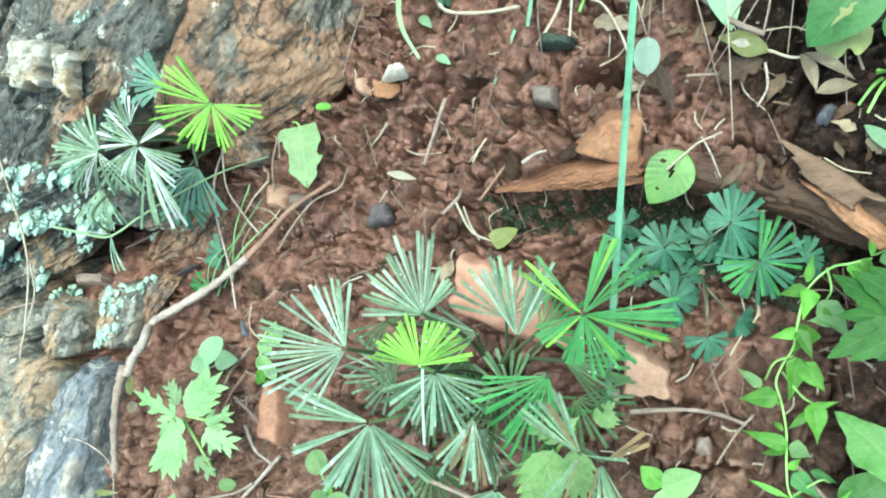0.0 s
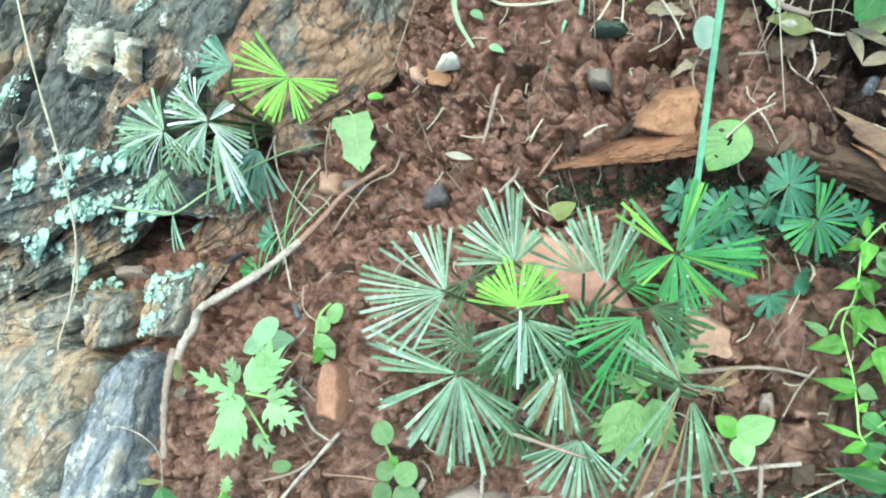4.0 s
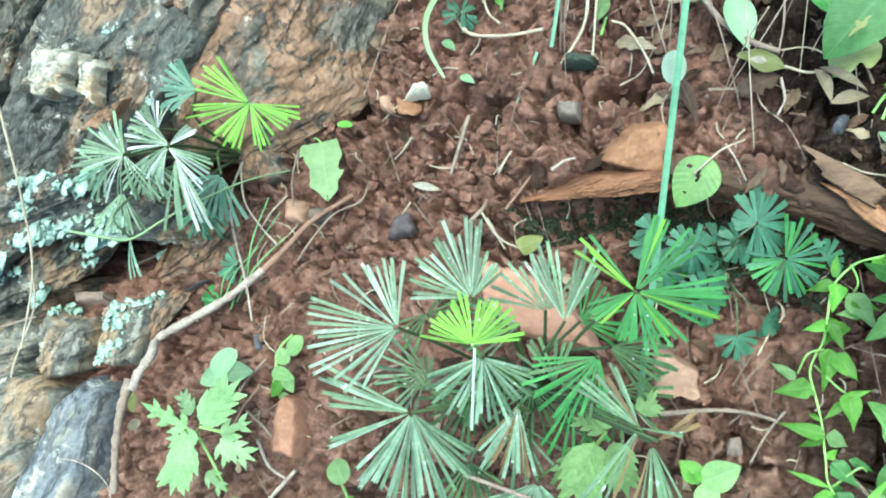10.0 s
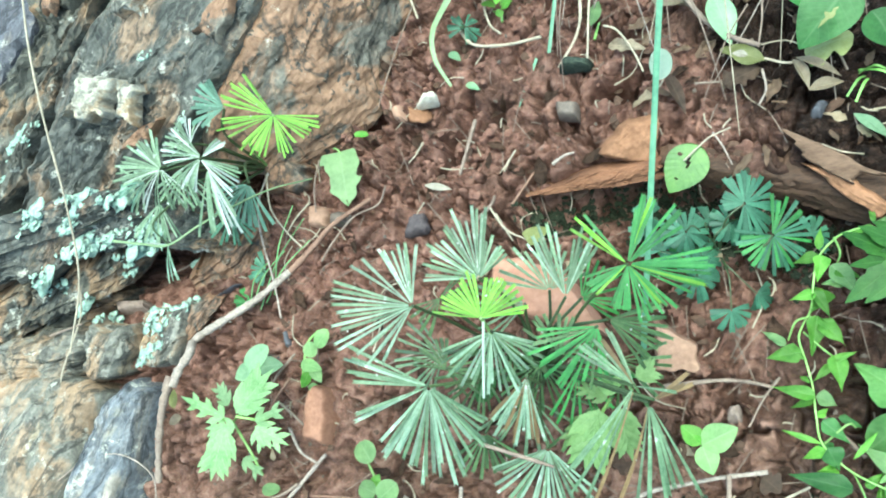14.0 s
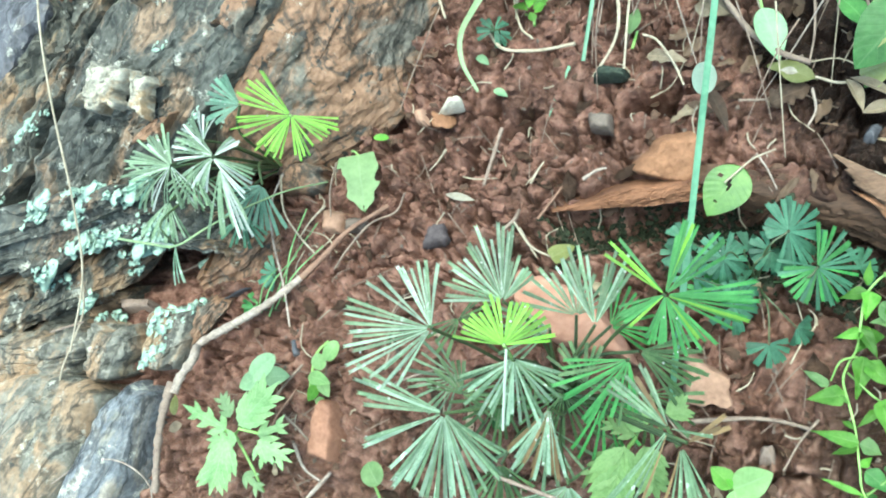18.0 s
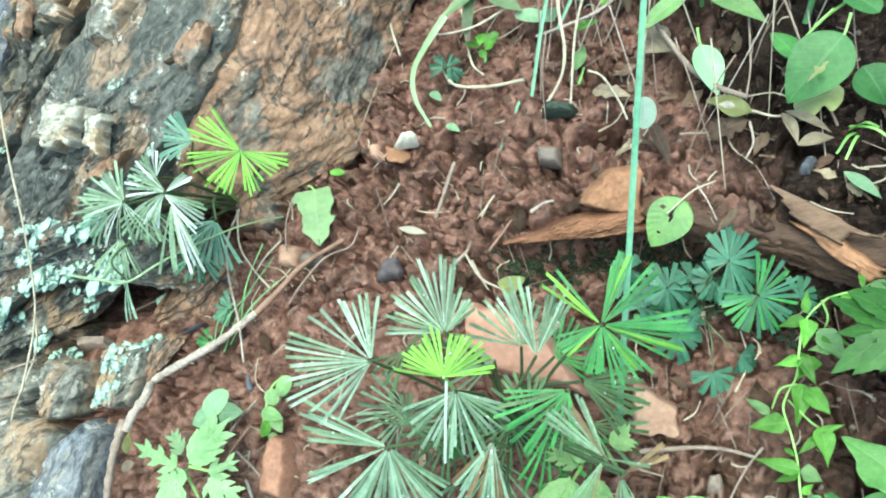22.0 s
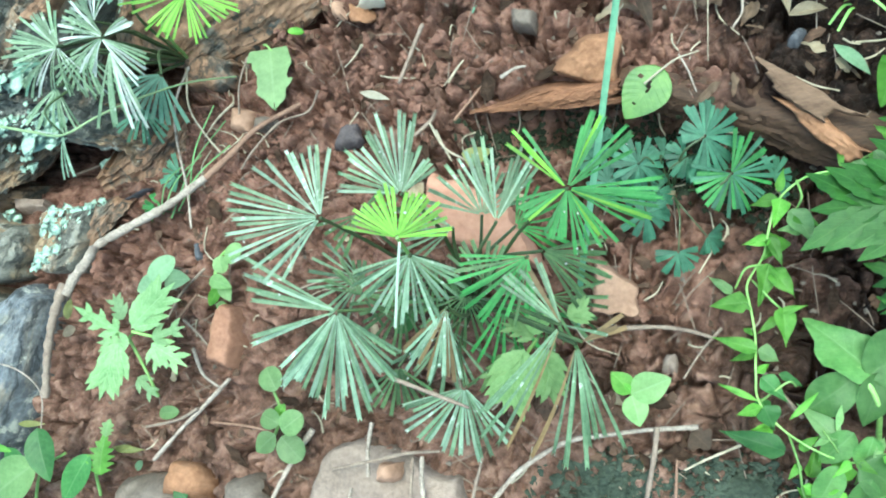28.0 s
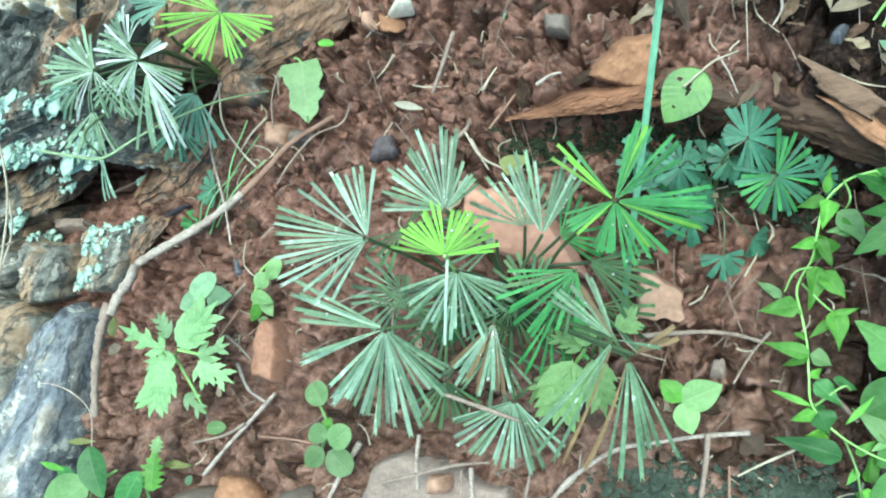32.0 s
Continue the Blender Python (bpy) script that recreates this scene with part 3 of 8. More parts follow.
STONE_PURPLE = plain_material("purplish_stone", (0.030, 0.024, 0.025), (0.100, 0.080, 0.080), 120, 0.8)
# moss green taken near black to hold the shade under the slabs
MOSS_SHADE = plain_material("moss_with_shade", (0.006, 0.009, 0.005), (0.035, 0.042, 0.022), 300, 0.9)
STONE_FLAT = plain_material("pinkish_grey_stone", (0.105, 0.078, 0.062), (0.265, 0.200, 0.165), 90, 0.8, 1.0)
LEAF_DULL = leaf_material("dull_green_leaf", (0.17, 0.29, 0.095), (0.28, 0.41, 0.165), (0.37, 0.49, 0.24), 0.3, 0.45, 0.3)
GRASS_DULL = leaf_material("dull_grass_green", (0.13, 0.20, 0.085), (0.24, 0.31, 0.16), (0.3, 0.4, 0.2), 0.2, 0.5, 0.25)
ROCK_WET = rock_material("wet_bluish_rock", (0.110, 0.115, 0.122), (0.23, 0.20, 0.16), 0.38, 0.85, 0.1, gloss=0.35, relief=0.2)


# ---- ground ----
PITS += [(*(-0.1568, 0.1128), 0.0048, 0.022), (*(-0.1026, 0.0978), 0.0044, 0.022), (*(-0.0960, 0.1018), 0.0042, 0.022), (*(-0.1396, 0.0838), 0.003, 0.006), (*(-0.1589, 0.0834), 0.004, 0.008), (*(-0.0441, 0.1009), 0.006, 0.009), (*(-0.0530, 0.0992), 0.004, 0.006), (*(-0.0634, 0.0568), 0.010, 0.010), (*(-0.0504, 0.0579), 0.010, 0.012), (*(-0.0379, 0.0555), 0.011, 0.012), (*(-0.0261, 0.0502), 0.012, 0.010), (*(0.0073, 0.0395), 0.012, 0.010), (*(0.0237, 0.0310), 0.012, 0.008), (*(-0.1311, 0.1313), 0.003, 0.008), (*(-0.1201, 0.0865), 0.003, 0.006), (*(-0.1395, 0.0903), 0.0025, 0.006), (*(-0.0783, 0.0984), 0.003, 0.006), (*(-0.1136, 0.0986), 0.0026, 0.010), (*(-0.1437, 0.1061), 0.0022, 0.010), (*(-0.1415, 0.0878), 0.0024, 0.010), (*(-0.1222, 0.0780), 0.0030, 0.010), (*(-0.1322, 0.0730), 0.0026, 0.009), (*(-0.1117, 0.0619), 0.0028, 0.010), (*(-0.1114, 0.0888), 0.0024, 0.010), (*(-0.0920, 0.1035), 0.0022, 0.010), (*(-0.0811, 0.0520), 0.0080, 0.010), (*(-0.0719, 0.0538), 0.0080, 0.010), (*(-0.0540, 0.0975), 0.0045, 0.024), (*(-0.0470, 0.0985), 0.0055, 0.024), (*(-0.0400, 0.0999), 0.0055, 0.024), (*(-0.0342, 0.1007), 0.0040, 0.024), (*(-0.0968, 0.1006), 0.0030, 0.012), (*(-0.0950, 0.0957), 0.0026, 0.012), (*(-0.0770, 0.0865), 0.0030, 0.010), (*(-0.2154, -0.0343), 0.0035, 0.008), (*(-0.1771, -0.0426), 0.0040, 0.008), (*(-0.1638, -0.0321), 0.0035, 0.008), (*(-0.0053, 0.0090), 0.0022, 0.006), (*(-0.0207, -0.0231), 0.0022, 0.006)]


def spread(lo, hi, step, far, grow=1.35):
    """Even steps from lo to hi, then growing ones out to far on both sides."""
    mid = list(np.arange(lo, hi, step))
    out, s, v = [], step, hi
    while v < far:
        out.append(v)
        s *= grow
        v += s
    out.append(far)
    inn, s, v = [], step, lo - step
    while v > -far:
        inn.append(v)
        s *= grow
        v -= s
    inn.append(-far)
    return np.array(inn[::-1] + mid + out)


def make_ground():
    xs, ys = spread(-0.28, 0.13, 0.00068, 40.0), spread(-0.11, 0.235, 0.00068, 40.0)
    gx, gy = np.meshgrid(xs, ys, indexing="ij")
    gz = soil_z(gx, gy)
    # small overhangs: crumbs lean out of their place
    jx = 0.0012 * fbm(gx * 180, gy * 180, 3, 71) * (np.abs(gx) < 0.5) * (np.abs(gy) < 0.5)
    jy = 0.0012 * fbm(gx * 180, gy * 180, 3, 77) * (np.abs(gx) < 0.5) * (np.abs(gy) < 0.5)
    pts = np.stack([gx + jx, gy + jy, gz], -1).reshape(-1, 3)
    n, m = len(xs), len(ys)
    idx = np.arange(n * m).reshape(n, m)
    faces = np.stack([idx[:-1, :-1], idx[1:, :-1], idx[1:, 1:], idx[:-1, 1:]], -1).reshape(-1, 4)
    me = bpy.data.meshes.new("ground")
    me.from_pydata(pts.tolist(), [], faces.tolist())
    me.polygons.foreach_set("use_smooth", [True] * len(me.polygons))
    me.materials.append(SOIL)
    return tagged(new("ground", me), "crumbly damp red-brown soil of a bank with small holes", "soil", kind="structure")


make_ground()


def lift(p, up=0.0):
    """A point on the soil from (x, y), or the point itself."""
    return on(p, up) if len(p) == 2 else Vector(p)


# ---- rock outcrop ----
CREAM = rock_material("cream_quartz", (0.259, 0.241, 0.191), (0.259, 0.180, 0.101), 0.35, 0.6, 0.1, along=(1, 1), relief=0.4)
outcrop = empty("rock_outcrop", "layered schist outcrop of dark grey and rusty slabs", "rock")


def layer(corners, thick, mat, label, n=90, m=60, name="rock_layer", **k):
    return part(name, stone([lift(c) for c in corners], thick, n=n, m=m, **k), mat, outcrop, label)


def slab(left, right, thick, mat, label, n=80, m=160, seed=0, strata=4, step=0.002, chip=0.003, rough=0.004, jag=0.002, bulge=0.0, name="rock_layer"):
    """A bed of schist between two broken edges, with stepped foliation along it and chipped plates."""
    u, v = np.meshgrid(np.linspace(0, 1, n + 1), np.linspace(0, 1, m + 1), indexing="ij")
    edges = []
    for line in (left, right):
        pts = np.array([tuple(p) for p in spline(line, 24)])
        at = np.linspace(0, len(pts) - 1, m + 1)
        edges.append(np.stack([np.interp(at, np.arange(len(pts)), pts[:, k]) for k in range(3)], -1))
    a, b = edges
    width = float(np.linalg.norm(b - a, axis=1).mean())
    length = float(np.linalg.norm(np.diff(a + b, axis=0), axis=1).sum()) / 2
    nrm = np.cross(b[m // 2] - a[m // 2], a[-1] - a[0])
    nrm = nrm / np.linalg.norm(nrm) * (1 if nrm[2] > 0 else -1)
    across = (b - a) / np.linalg.norm(b - a, axis=1)[:, None]
    x, y = u * width, v * length
    eu = np.minimum(u, 1 - u)
    shift = jag * fbm(y * 70 + 40 * (u > 0.5), u * 2, 4, seed) * (1 - 2 * eu) + 0.6 * jag * plates(y * 120 + 30 * (u > 0.5), u * 0 + 0.5, seed + 2) * (1 - 2 * eu)
    base = a[None] * (1 - u)[..., None] + b[None] * u[..., None] + across[None] * shift[..., None]
    warp = 0.45 * fbm(x * 28 + seed, y * 12, 3, seed + 3) + 0.12 * fbm(x * 120, y * 60, 2, seed + 8)
    bed = u * strata + warp
    k = np.floor(bed).astype(np.int64)
    f = bed - k
    level = lattice(k, k * 0 + 3, seed) - 0.5
    lift_ = step * (1.3 * level + 0.8 * (0.5 - f) + 0.5 * smooth(0.75, 1.0, f))
    fine = u * strata * 5 + 1.3 * warp + 0.4 * fbm(x * 160, y * 70, 2, seed + 12)
    kf = np.floor(fine).astype(np.int64)
    lift_ = lift_ + 0.35 * step * (lattice(kf, np.floor(y * 55 + 3 * warp).astype(np.int64), seed + 4) - 0.5)
    lift_ = lift_ + rough * (0.75 * fbm(x * 30 + seed, y * 22, 3, seed + 30) + 0.22 * fbm(x * 170, y * 120, 4, seed + 33, 0.6))
    px, py = x * 60 + 0.5 * fbm(x * 90, y * 60, 3, seed + 40), y * 34 + 0.5 * fbm(x * 90, y * 60, 3, seed + 43)
    where = smooth(-0.3, 0.5, fbm(x * 24, y * 16, 2, seed + 50))
    lift_ = lift_ + chip * (0.3 + where) * (plates(px, py, seed) + 0.5 * plates(px * 2.6, py * 2.6, seed + 3) + 0.25 * plates(px * 7, py * 7, seed + 5))
    lift_ = lift_ + bulge * 4 * u * (1 - u)
    ends = np.minimum(v, 1 - v)
    e = np.clip(np.minimum(eu * width, ends * length) / 0.0022, 0, 1)
    fall = 0.0022 * (1 - np.sqrt(1 - (1 - e) ** 2))
    pts = base + nrm * (lift_ - fall)[..., None]
    idx = np.arange((n + 1) * (m + 1)).reshape(n + 1, m + 1)
    faces = np.stack([idx[:-1, :-1], idx[1:, :-1], idx[1:, 1:], idx[:-1, 1:]], -1).reshape(-1, 4).tolist()
    ring = list(idx[:, 0]) + list(idx[-1, 1:]) + list(idx[-2::-1, -1]) + list(idx[0, -2:0:-1])
    pts = pts.reshape(-1, 3)
    low = pts[ring] - nrm * thick
    o = len(pts)
    faces += [[int(ring[(i + 1) % len(ring)]), int(ring[i]), o + i, o + (i + 1) % len(ring)] for i in range(len(ring))]
    bm = bmesh.new()
    me = bpy.data.meshes.new("bed")
    me.from_pydata(np.concatenate([pts, low]).tolist(), [], faces)
    bm.from_mesh(me)
    bpy.data.meshes.remove(me)
    bmesh.ops.recalc_face_normals(bm, faces=bm.faces[:])
    return part(name, bm, mat, outcrop, label, 40)


def boulder(corners, thick, mat, label, n=60, m=60, **k):
    return thing("boulder", stone([lift(c, 0.015) for c in corners], thick, n=n, m=m, **k), mat, label, "boulder", "boulders below the outcrop")


slab([(-0.7504, 0.1015, 0.0300), (-0.7942, 0.2207, 0.0400), (-0.7826, 0.3071, 0.0500), (-0.7465, 0.3558, 0.0550), (-0.7159, 0.4374, 0.0600), (-0.7282, 0.6608, 0.0700)],
     [(-0.3734, 0.0932, 0.0410), (-0.3542, 0.1243, 0.0470), (-0.3041, 0.1640, 0.0590), (-0.2918, 0.1940, 0.0650), (-0.2482, 0.2265, 0.0740), (-0.2167, 0.2845, 0.0790)], 0.03, ROCK_BLUE, "smooth purplish-grey face with pale speckles", n=130, m=120, seed=23, strata=3, step=0.0012, chip=0.0009, rough=0.0030)
slab([(-0.3701, 0.0923, 0.0420), (-0.3510, 0.1231, 0.0480), (-0.3011, 0.1625, 0.0600), (-0.2888, 0.1922, 0.0660), (-0.2454, 0.2244, 0.0750), (-0.2141, 0.2818, 0.0800)],
     [(-0.3492, 0.0755, 0.0390), (-0.3216, 0.1149, 0.0490), (-0.2921, 0.1494, 0.0560), (-0.2598, 0.1773, 0.0660), (-0.2321, 0.2143, 0.0740), (-0.2045, 0.2766, 0.0800)], 0.03, ROCK_STRATA, "thin upright brown layer with jagged edges", n=34, m=200, seed=17, strata=3, step=0.0026, chip=0.0030, rough=0.0030, jag=0.0030)
slab([(-0.3461, 0.0747, 0.0400), (-0.3186, 0.1138, 0.0500), (-0.2892, 0.1480, 0.0570), (-0.2571, 0.1756, 0.0670), (-0.2295, 0.2123, 0.0750), (-0.2020, 0.2740, 0.0810)],
     [(-0.3262, 0.0741, 0.0410), (-0.2980, 0.1109, 0.0500), (-0.2801, 0.1430, 0.0560), (-0.2426, 0.1773, 0.0650), (-0.2085, 0.2020, 0.0730), (-0.1738, 0.2598, 0.0800)], 0.03, ROCK_STRATA, "thin upright grey layer with jagged edges", n=40, m=200, seed=19, strata=3, step=0.0028, chip=0.0032, rough=0.0030, jag=0.0030)
slab([(-0.3229, 0.0733, 0.0420), (-0.2948, 0.1098, 0.0510), (-0.2769, 0.1416, 0.0570), (-0.2398, 0.1756, 0.0660), (-0.2058, 0.2000, 0.0740), (-0.1713, 0.2572, 0.0810)],
     [(-0.2507, 0.0753, 0.0340), (-0.2189, 0.1039, 0.0440), (-0.1879, 0.1328, 0.0490), (-0.1689, 0.1648, 0.0570), (-0.1502, 0.1907, 0.0650), (-0.1250, 0.2395, 0.0750)], 0.03, ROCK_DARK, "dark grey weathered layer with tan patches and pale crusts", n=150, m=220, seed=11, strata=6, step=0.0022, chip=0.0026, rough=0.0040, jag=0.0012)
slab([(-0.2265, 0.0915, 0.0200), (-0.2106, 0.1106, 0.0380), (-0.1858, 0.1330, 0.0470), (-0.1668, 0.1650, 0.0550), (-0.1481, 0.1917, 0.0630), (-0.1228, 0.2408, 0.0730)],
     [(-0.1906, 0.0900, -0.0060), (-0.1530, 0.1139, -0.0080), (-0.1407, 0.1435, -0.0060), (-0.1268, 0.1812, -0.0040), (-0.1074, 0.2123, -0.0020), (-0.0725, 0.3008, 0.0040)], 0.03, ROCK_RUST, "rusty orange-brown layer with grey stains and black lichen spots", n=130, m=220, seed=6, strata=3, step=0.0008, chip=0.0003, rough=0.0034, jag=0.0012, bulge=0.005)
slab([(-0.4602, 0.0420, 0.0260), (-0.3787, 0.0400, 0.0300), (-0.3220, 0.0437, 0.0330), (-0.2938, 0.0493, 0.0330), (-0.2685, 0.0578, 0.0290), (-0.2473, 0.0562, 0.0160), (-0.2229, 0.0525, 0.0040)],
     [(-0.4435, 0.0636, 0.0400), (-0.3650, 0.0683, 0.0450), (-0.3103, 0.0736, 0.0480), (-0.2774, 0.0765, 0.0470), (-0.2476, 0.0764, 0.0430), (-0.2310, 0.0714, 0.0340), (-0.2136, 0.0618, 0.0160)], 0.03, ROCK_DARK, "ragged ledge carrying mint-green lichen", n=70, m=200, seed=29, strata=4, step=0.0030, chip=0.0036, rough=0.0050, jag=0.0034)
slab([(-0.4825, 0.0164, 0.0080), (-0.4027, 0.0215, 0.0100), (-0.3472, 0.0290, 0.0100), (-0.3135, 0.0359, 0.0100), (-0.2900, 0.0419, 0.0080), (-0.2728, 0.0518, 0.0040)],
     [(-0.4698, 0.0393, 0.0200), (-0.3868, 0.0376, 0.0240), (-0.3302, 0.0418, 0.0260), (-0.3013, 0.0479, 0.0260), (-0.2754, 0.0573, 0.0220), (-0.2541, 0.0604, 0.0140)], 0.03, ROCK_STRATA, "lower dark ledge with rusty end and moss-stained face", n=60, m=170, seed=31, strata=4, step=0.0028, chip=0.0034, rough=0.0050, jag=0.0030)
slab([(-0.2498, 0.0379, -0.0060), (-0.2320, 0.0396, -0.0080), (-0.2181, 0.0482, -0.0060), (-0.2049, 0.0603, -0.0040)],
     [(-0.2487, 0.0451, 0.0020), (-0.2301, 0.0526, 0.0060), (-0.2165, 0.0607, 0.0080), (-0.2075, 0.0697, 0.0080)], 0.02, ROCK_RUST, "rusty orange wedge beside a dark cleft", n=40, m=70, seed=41, strata=3, step=0.0016, chip=0.0026, rough=0.0040, jag=0.0020)
layer([(-0.2754, 0.1113, 0.0570), (-0.2546, 0.1058, 0.0560), (-0.2481, 0.1205, 0.0600), (-0.2659, 0.1291, 0.0620)], 0.006, CREAM, "jagged cream-white quartz lump", name="quartz_lump", n=50, m=50, rough=0.10, round_=0.08, seed=74, jag=0.18, chip=0.09, chip_n=(3, 2))
layer([(-0.2481, 0.1048, 0.0550), (-0.2398, 0.1008, 0.0540), (-0.2350, 0.1161, 0.0580), (-0.2436, 0.1188, 0.0600)], 0.005, CREAM, "cream chip in the rock face", name="rock_chip", n=30, m=30, rough=0.06, round_=0.10, seed=79, jag=0.12, chip=0.06, chip_n=(2, 3))
layer([(-0.2461, 0.0912, 0.0525), (-0.2334, 0.0912, 0.0505), (-0.2268, 0.1016, 0.0520), (-0.2325, 0.0987, 0.0550)], 0.005, ROCK_RUST, "tan chip in the rock face", name="rock_chip", n=30, m=30, rough=0.05, round_=0.10, seed=83, jag=0.12, chip=0.05)
layer([(-0.2460, 0.1516, 0.0665), (-0.2349, 0.1474, 0.0655), (-0.2220, 0.1632, 0.0680), (-0.2383, 0.1712, 0.0710)], 0.006, ROCK_PALE, "broken pale grey block", name="rock_chip", n=40, m=40, rough=0.05, round_=0.06, seed=89, jag=0.10, chip=0.06, chip_n=(2, 2))
layer([(-0.2052, 0.1345, 0.0585), (-0.1937, 0.1265, 0.0570), (-0.1842, 0.1463, 0.0600), (-0.1912, 0.1455, 0.0620)], 0.003, ROCK_RUST, "tan flake on the dark face", name="rock_chip", n=36, m=36, rough=0.03, round_=0.06, seed=97, jag=0.14, chip=0.03)
layer([(-0.2712, 0.1664, 0.0700), (-0.2581, 0.1614, 0.0690), (-0.2573, 0.1675, 0.0700), (-0.2664, 0.1714, 0.0710)], 0.005, ROCK_PALE, "pale pebble lodged in the cleft", name="lodged_pebble", n=24, m=24, rough=0.05, round_=0.09, seed=101, jag=0.12, chip=0.05, chip_n=(2, 2))
layer([(-0.2884, 0.1630, 0.0660), (-0.2817, 0.1620, 0.0660), (-0.2799, 0.1766, 0.0690), (-0.2874, 0.1804, 0.0690)], 0.003, ROCK_RUST, "rust-red sliver in the cleft", name="rock_chip", n=20, m=24, rough=0.05, round_=0.08, seed=102, jag=0.14, chip=0.04)
boulder([(-0.3620, 0.0001, 0.0100), (-0.3008, 0.0017, 0.0100), (-0.2956, 0.0287, 0.0160), (-0.3581, 0.0263, 0.0180)], 0.016, ROCK_PALE, "angular brown-grey stone with lichen freckles", rough=0.09, round_=0.16, seed=47, bulge=0.10, jag=0.12, chip=0.07, chip_n=(3, 3))
boulder([(-0.3042, 0.0028, 0.0100), (-0.2833, -0.0002, 0.0100), (-0.2624, 0.0192, 0.0120), (-0.2925, 0.0321, 0.0180)], 0.016, ROCK_PALE, "tan and grey angular stone with a pale crust", rough=0.09, round_=0.14, seed=48, bulge=0.12, jag=0.12, chip=0.07, chip_n=(3, 3))
boulder([(-0.2694, 0.0048, 0.0080), (-0.2492, 0.0069, 0.0080), (-0.2355, 0.0328, 0.0120), (-0.2637, 0.0303, 0.0150)], 0.016, ROCK_PALE, "upright pale stone patched with mint lichen", rough=0.08, round_=0.10, seed=53, bulge=0.1, jag=0.10, chip=0.06, chip_n=(3, 3))
boulder([(-0.2555, 0.0066, 0.0040), (-0.2463, 0.0131, 0.0020), (-0.2224, 0.0370, 0.0030), (-0.2393, 0.0339, 0.0100)], 0.014, ROCK_RUST, "orange angular rock corner beside the root", n=40, m=40, rough=0.06, round_=0.08, seed=59, chip=0.06, chip_n=(3, 3))
layer([(-0.2091, 0.0993, 0.0120), (-0.1829, 0.0937, 0.0060), (-0.1821, 0.0789, 0.0020), (-0.2093, 0.0796, 0.0060)], 0.015, ROCK_RUST, "small brown lump under the fern", n=50, m=50, rough=0.08, round_=0.2, seed=43, chip=0.03)
layer([(-0.4559, 0.0242, -0.0020), (-0.3092, 0.0157, -0.0040), (-0.2910, 0.0482, 0.0040), (-0.4392, 0.0645, 0.0100)], 0.02, ROCK_STRATA, "low brown-grey ledge at the foot of the outcrop", n=100, m=60, rough=0.06, round_=0.06, seed=45, jag=0.06, chip=0.04, chip_n=(6, 3))
boulder([(-0.3216, -0.1055), (-0.2689, -0.0968), (-0.2511, 0.0078), (-0.2803, 0.0051)], 0.020, ROCK_WET, "long bluish-grey wet boulder streaked with white", n=70, m=140, rough=0.05, round_=0.16, seed=61, bulge=0.10, grain=0.010, grain_v=True, jag=0.05, chip=0.012, chip_n=(2, 4))
boulder([(-0.4005, -0.1082), (-0.3132, -0.0979), (-0.2802, -0.0000), (-0.4024, 0.0163)], 0.022, ROCK_PALE, "pale grey boulder with tan patches", n=100, m=100, rough=0.05, round_=0.08, seed=67, bulge=0.08, jag=0.05, chip=0.04, chip_n=(4, 4))
boulder([(-0.4448, -0.0012), (-0.3153, -0.0040), (-0.3184, 0.0460), (-0.4666, 0.0720)], 0.02, ROCK_STRATA, "brown-grey boulder below the ledge", n=100, m=70, rough=0.05, round_=0.12, seed=71, bulge=0.06, chip=0.03, chip_n=(5, 4))

# ---- fan ferns ----
E1, E2 = Vector((0.93, 0.0, -0.36)).normalized(), Vector((0.08, 0.975, 0.20)).normalized()
E3 = E1.cross(E2)


def segment(centre, angle, radius, width, rnd, tilt, droop, notch=True):
    """One narrow wedge-shaped segment of a fan, channelled, with a nicked tip."""
    bm = bmesh.new()
    d = E1 * math.cos(angle) + E2 * math.sin(angle)
    s = -E1 * math.sin(angle) + E2 * math.cos(angle)
    up = E3
    bend = rnd.uniform(-0.05, 0.05)
    rows, uv = [], []
    for i in range(7):
        u = i / 6
        r = radius * (0.05 + 0.95 * u)
        w = width * (0.20 + 0.80 * min(1, u * 1.15) ** 0.8) * (1 - 0.18 * max(0, u - 0.8) / 0.2) / 2
        lift_ = r * tilt - droop * radius * u * u
        c = centre + d * r + s * bend * r * u + up * lift_
        ends = 0.0 if i < 6 or not notch else -0.035 * radius
        rows.append([bm.verts.new(c + s * w), bm.verts.new(c - up * w * 0.18 + d * ends), bm.verts.new(c - s * w)])
        uv.append([(u, 1), (u, 0.12), (u, -1)])
    grid_faces(bm, rows, uv)
    bmesh.ops.solidify(bm, geom=bm.faces[:], thickness=0.00022)
    return bm


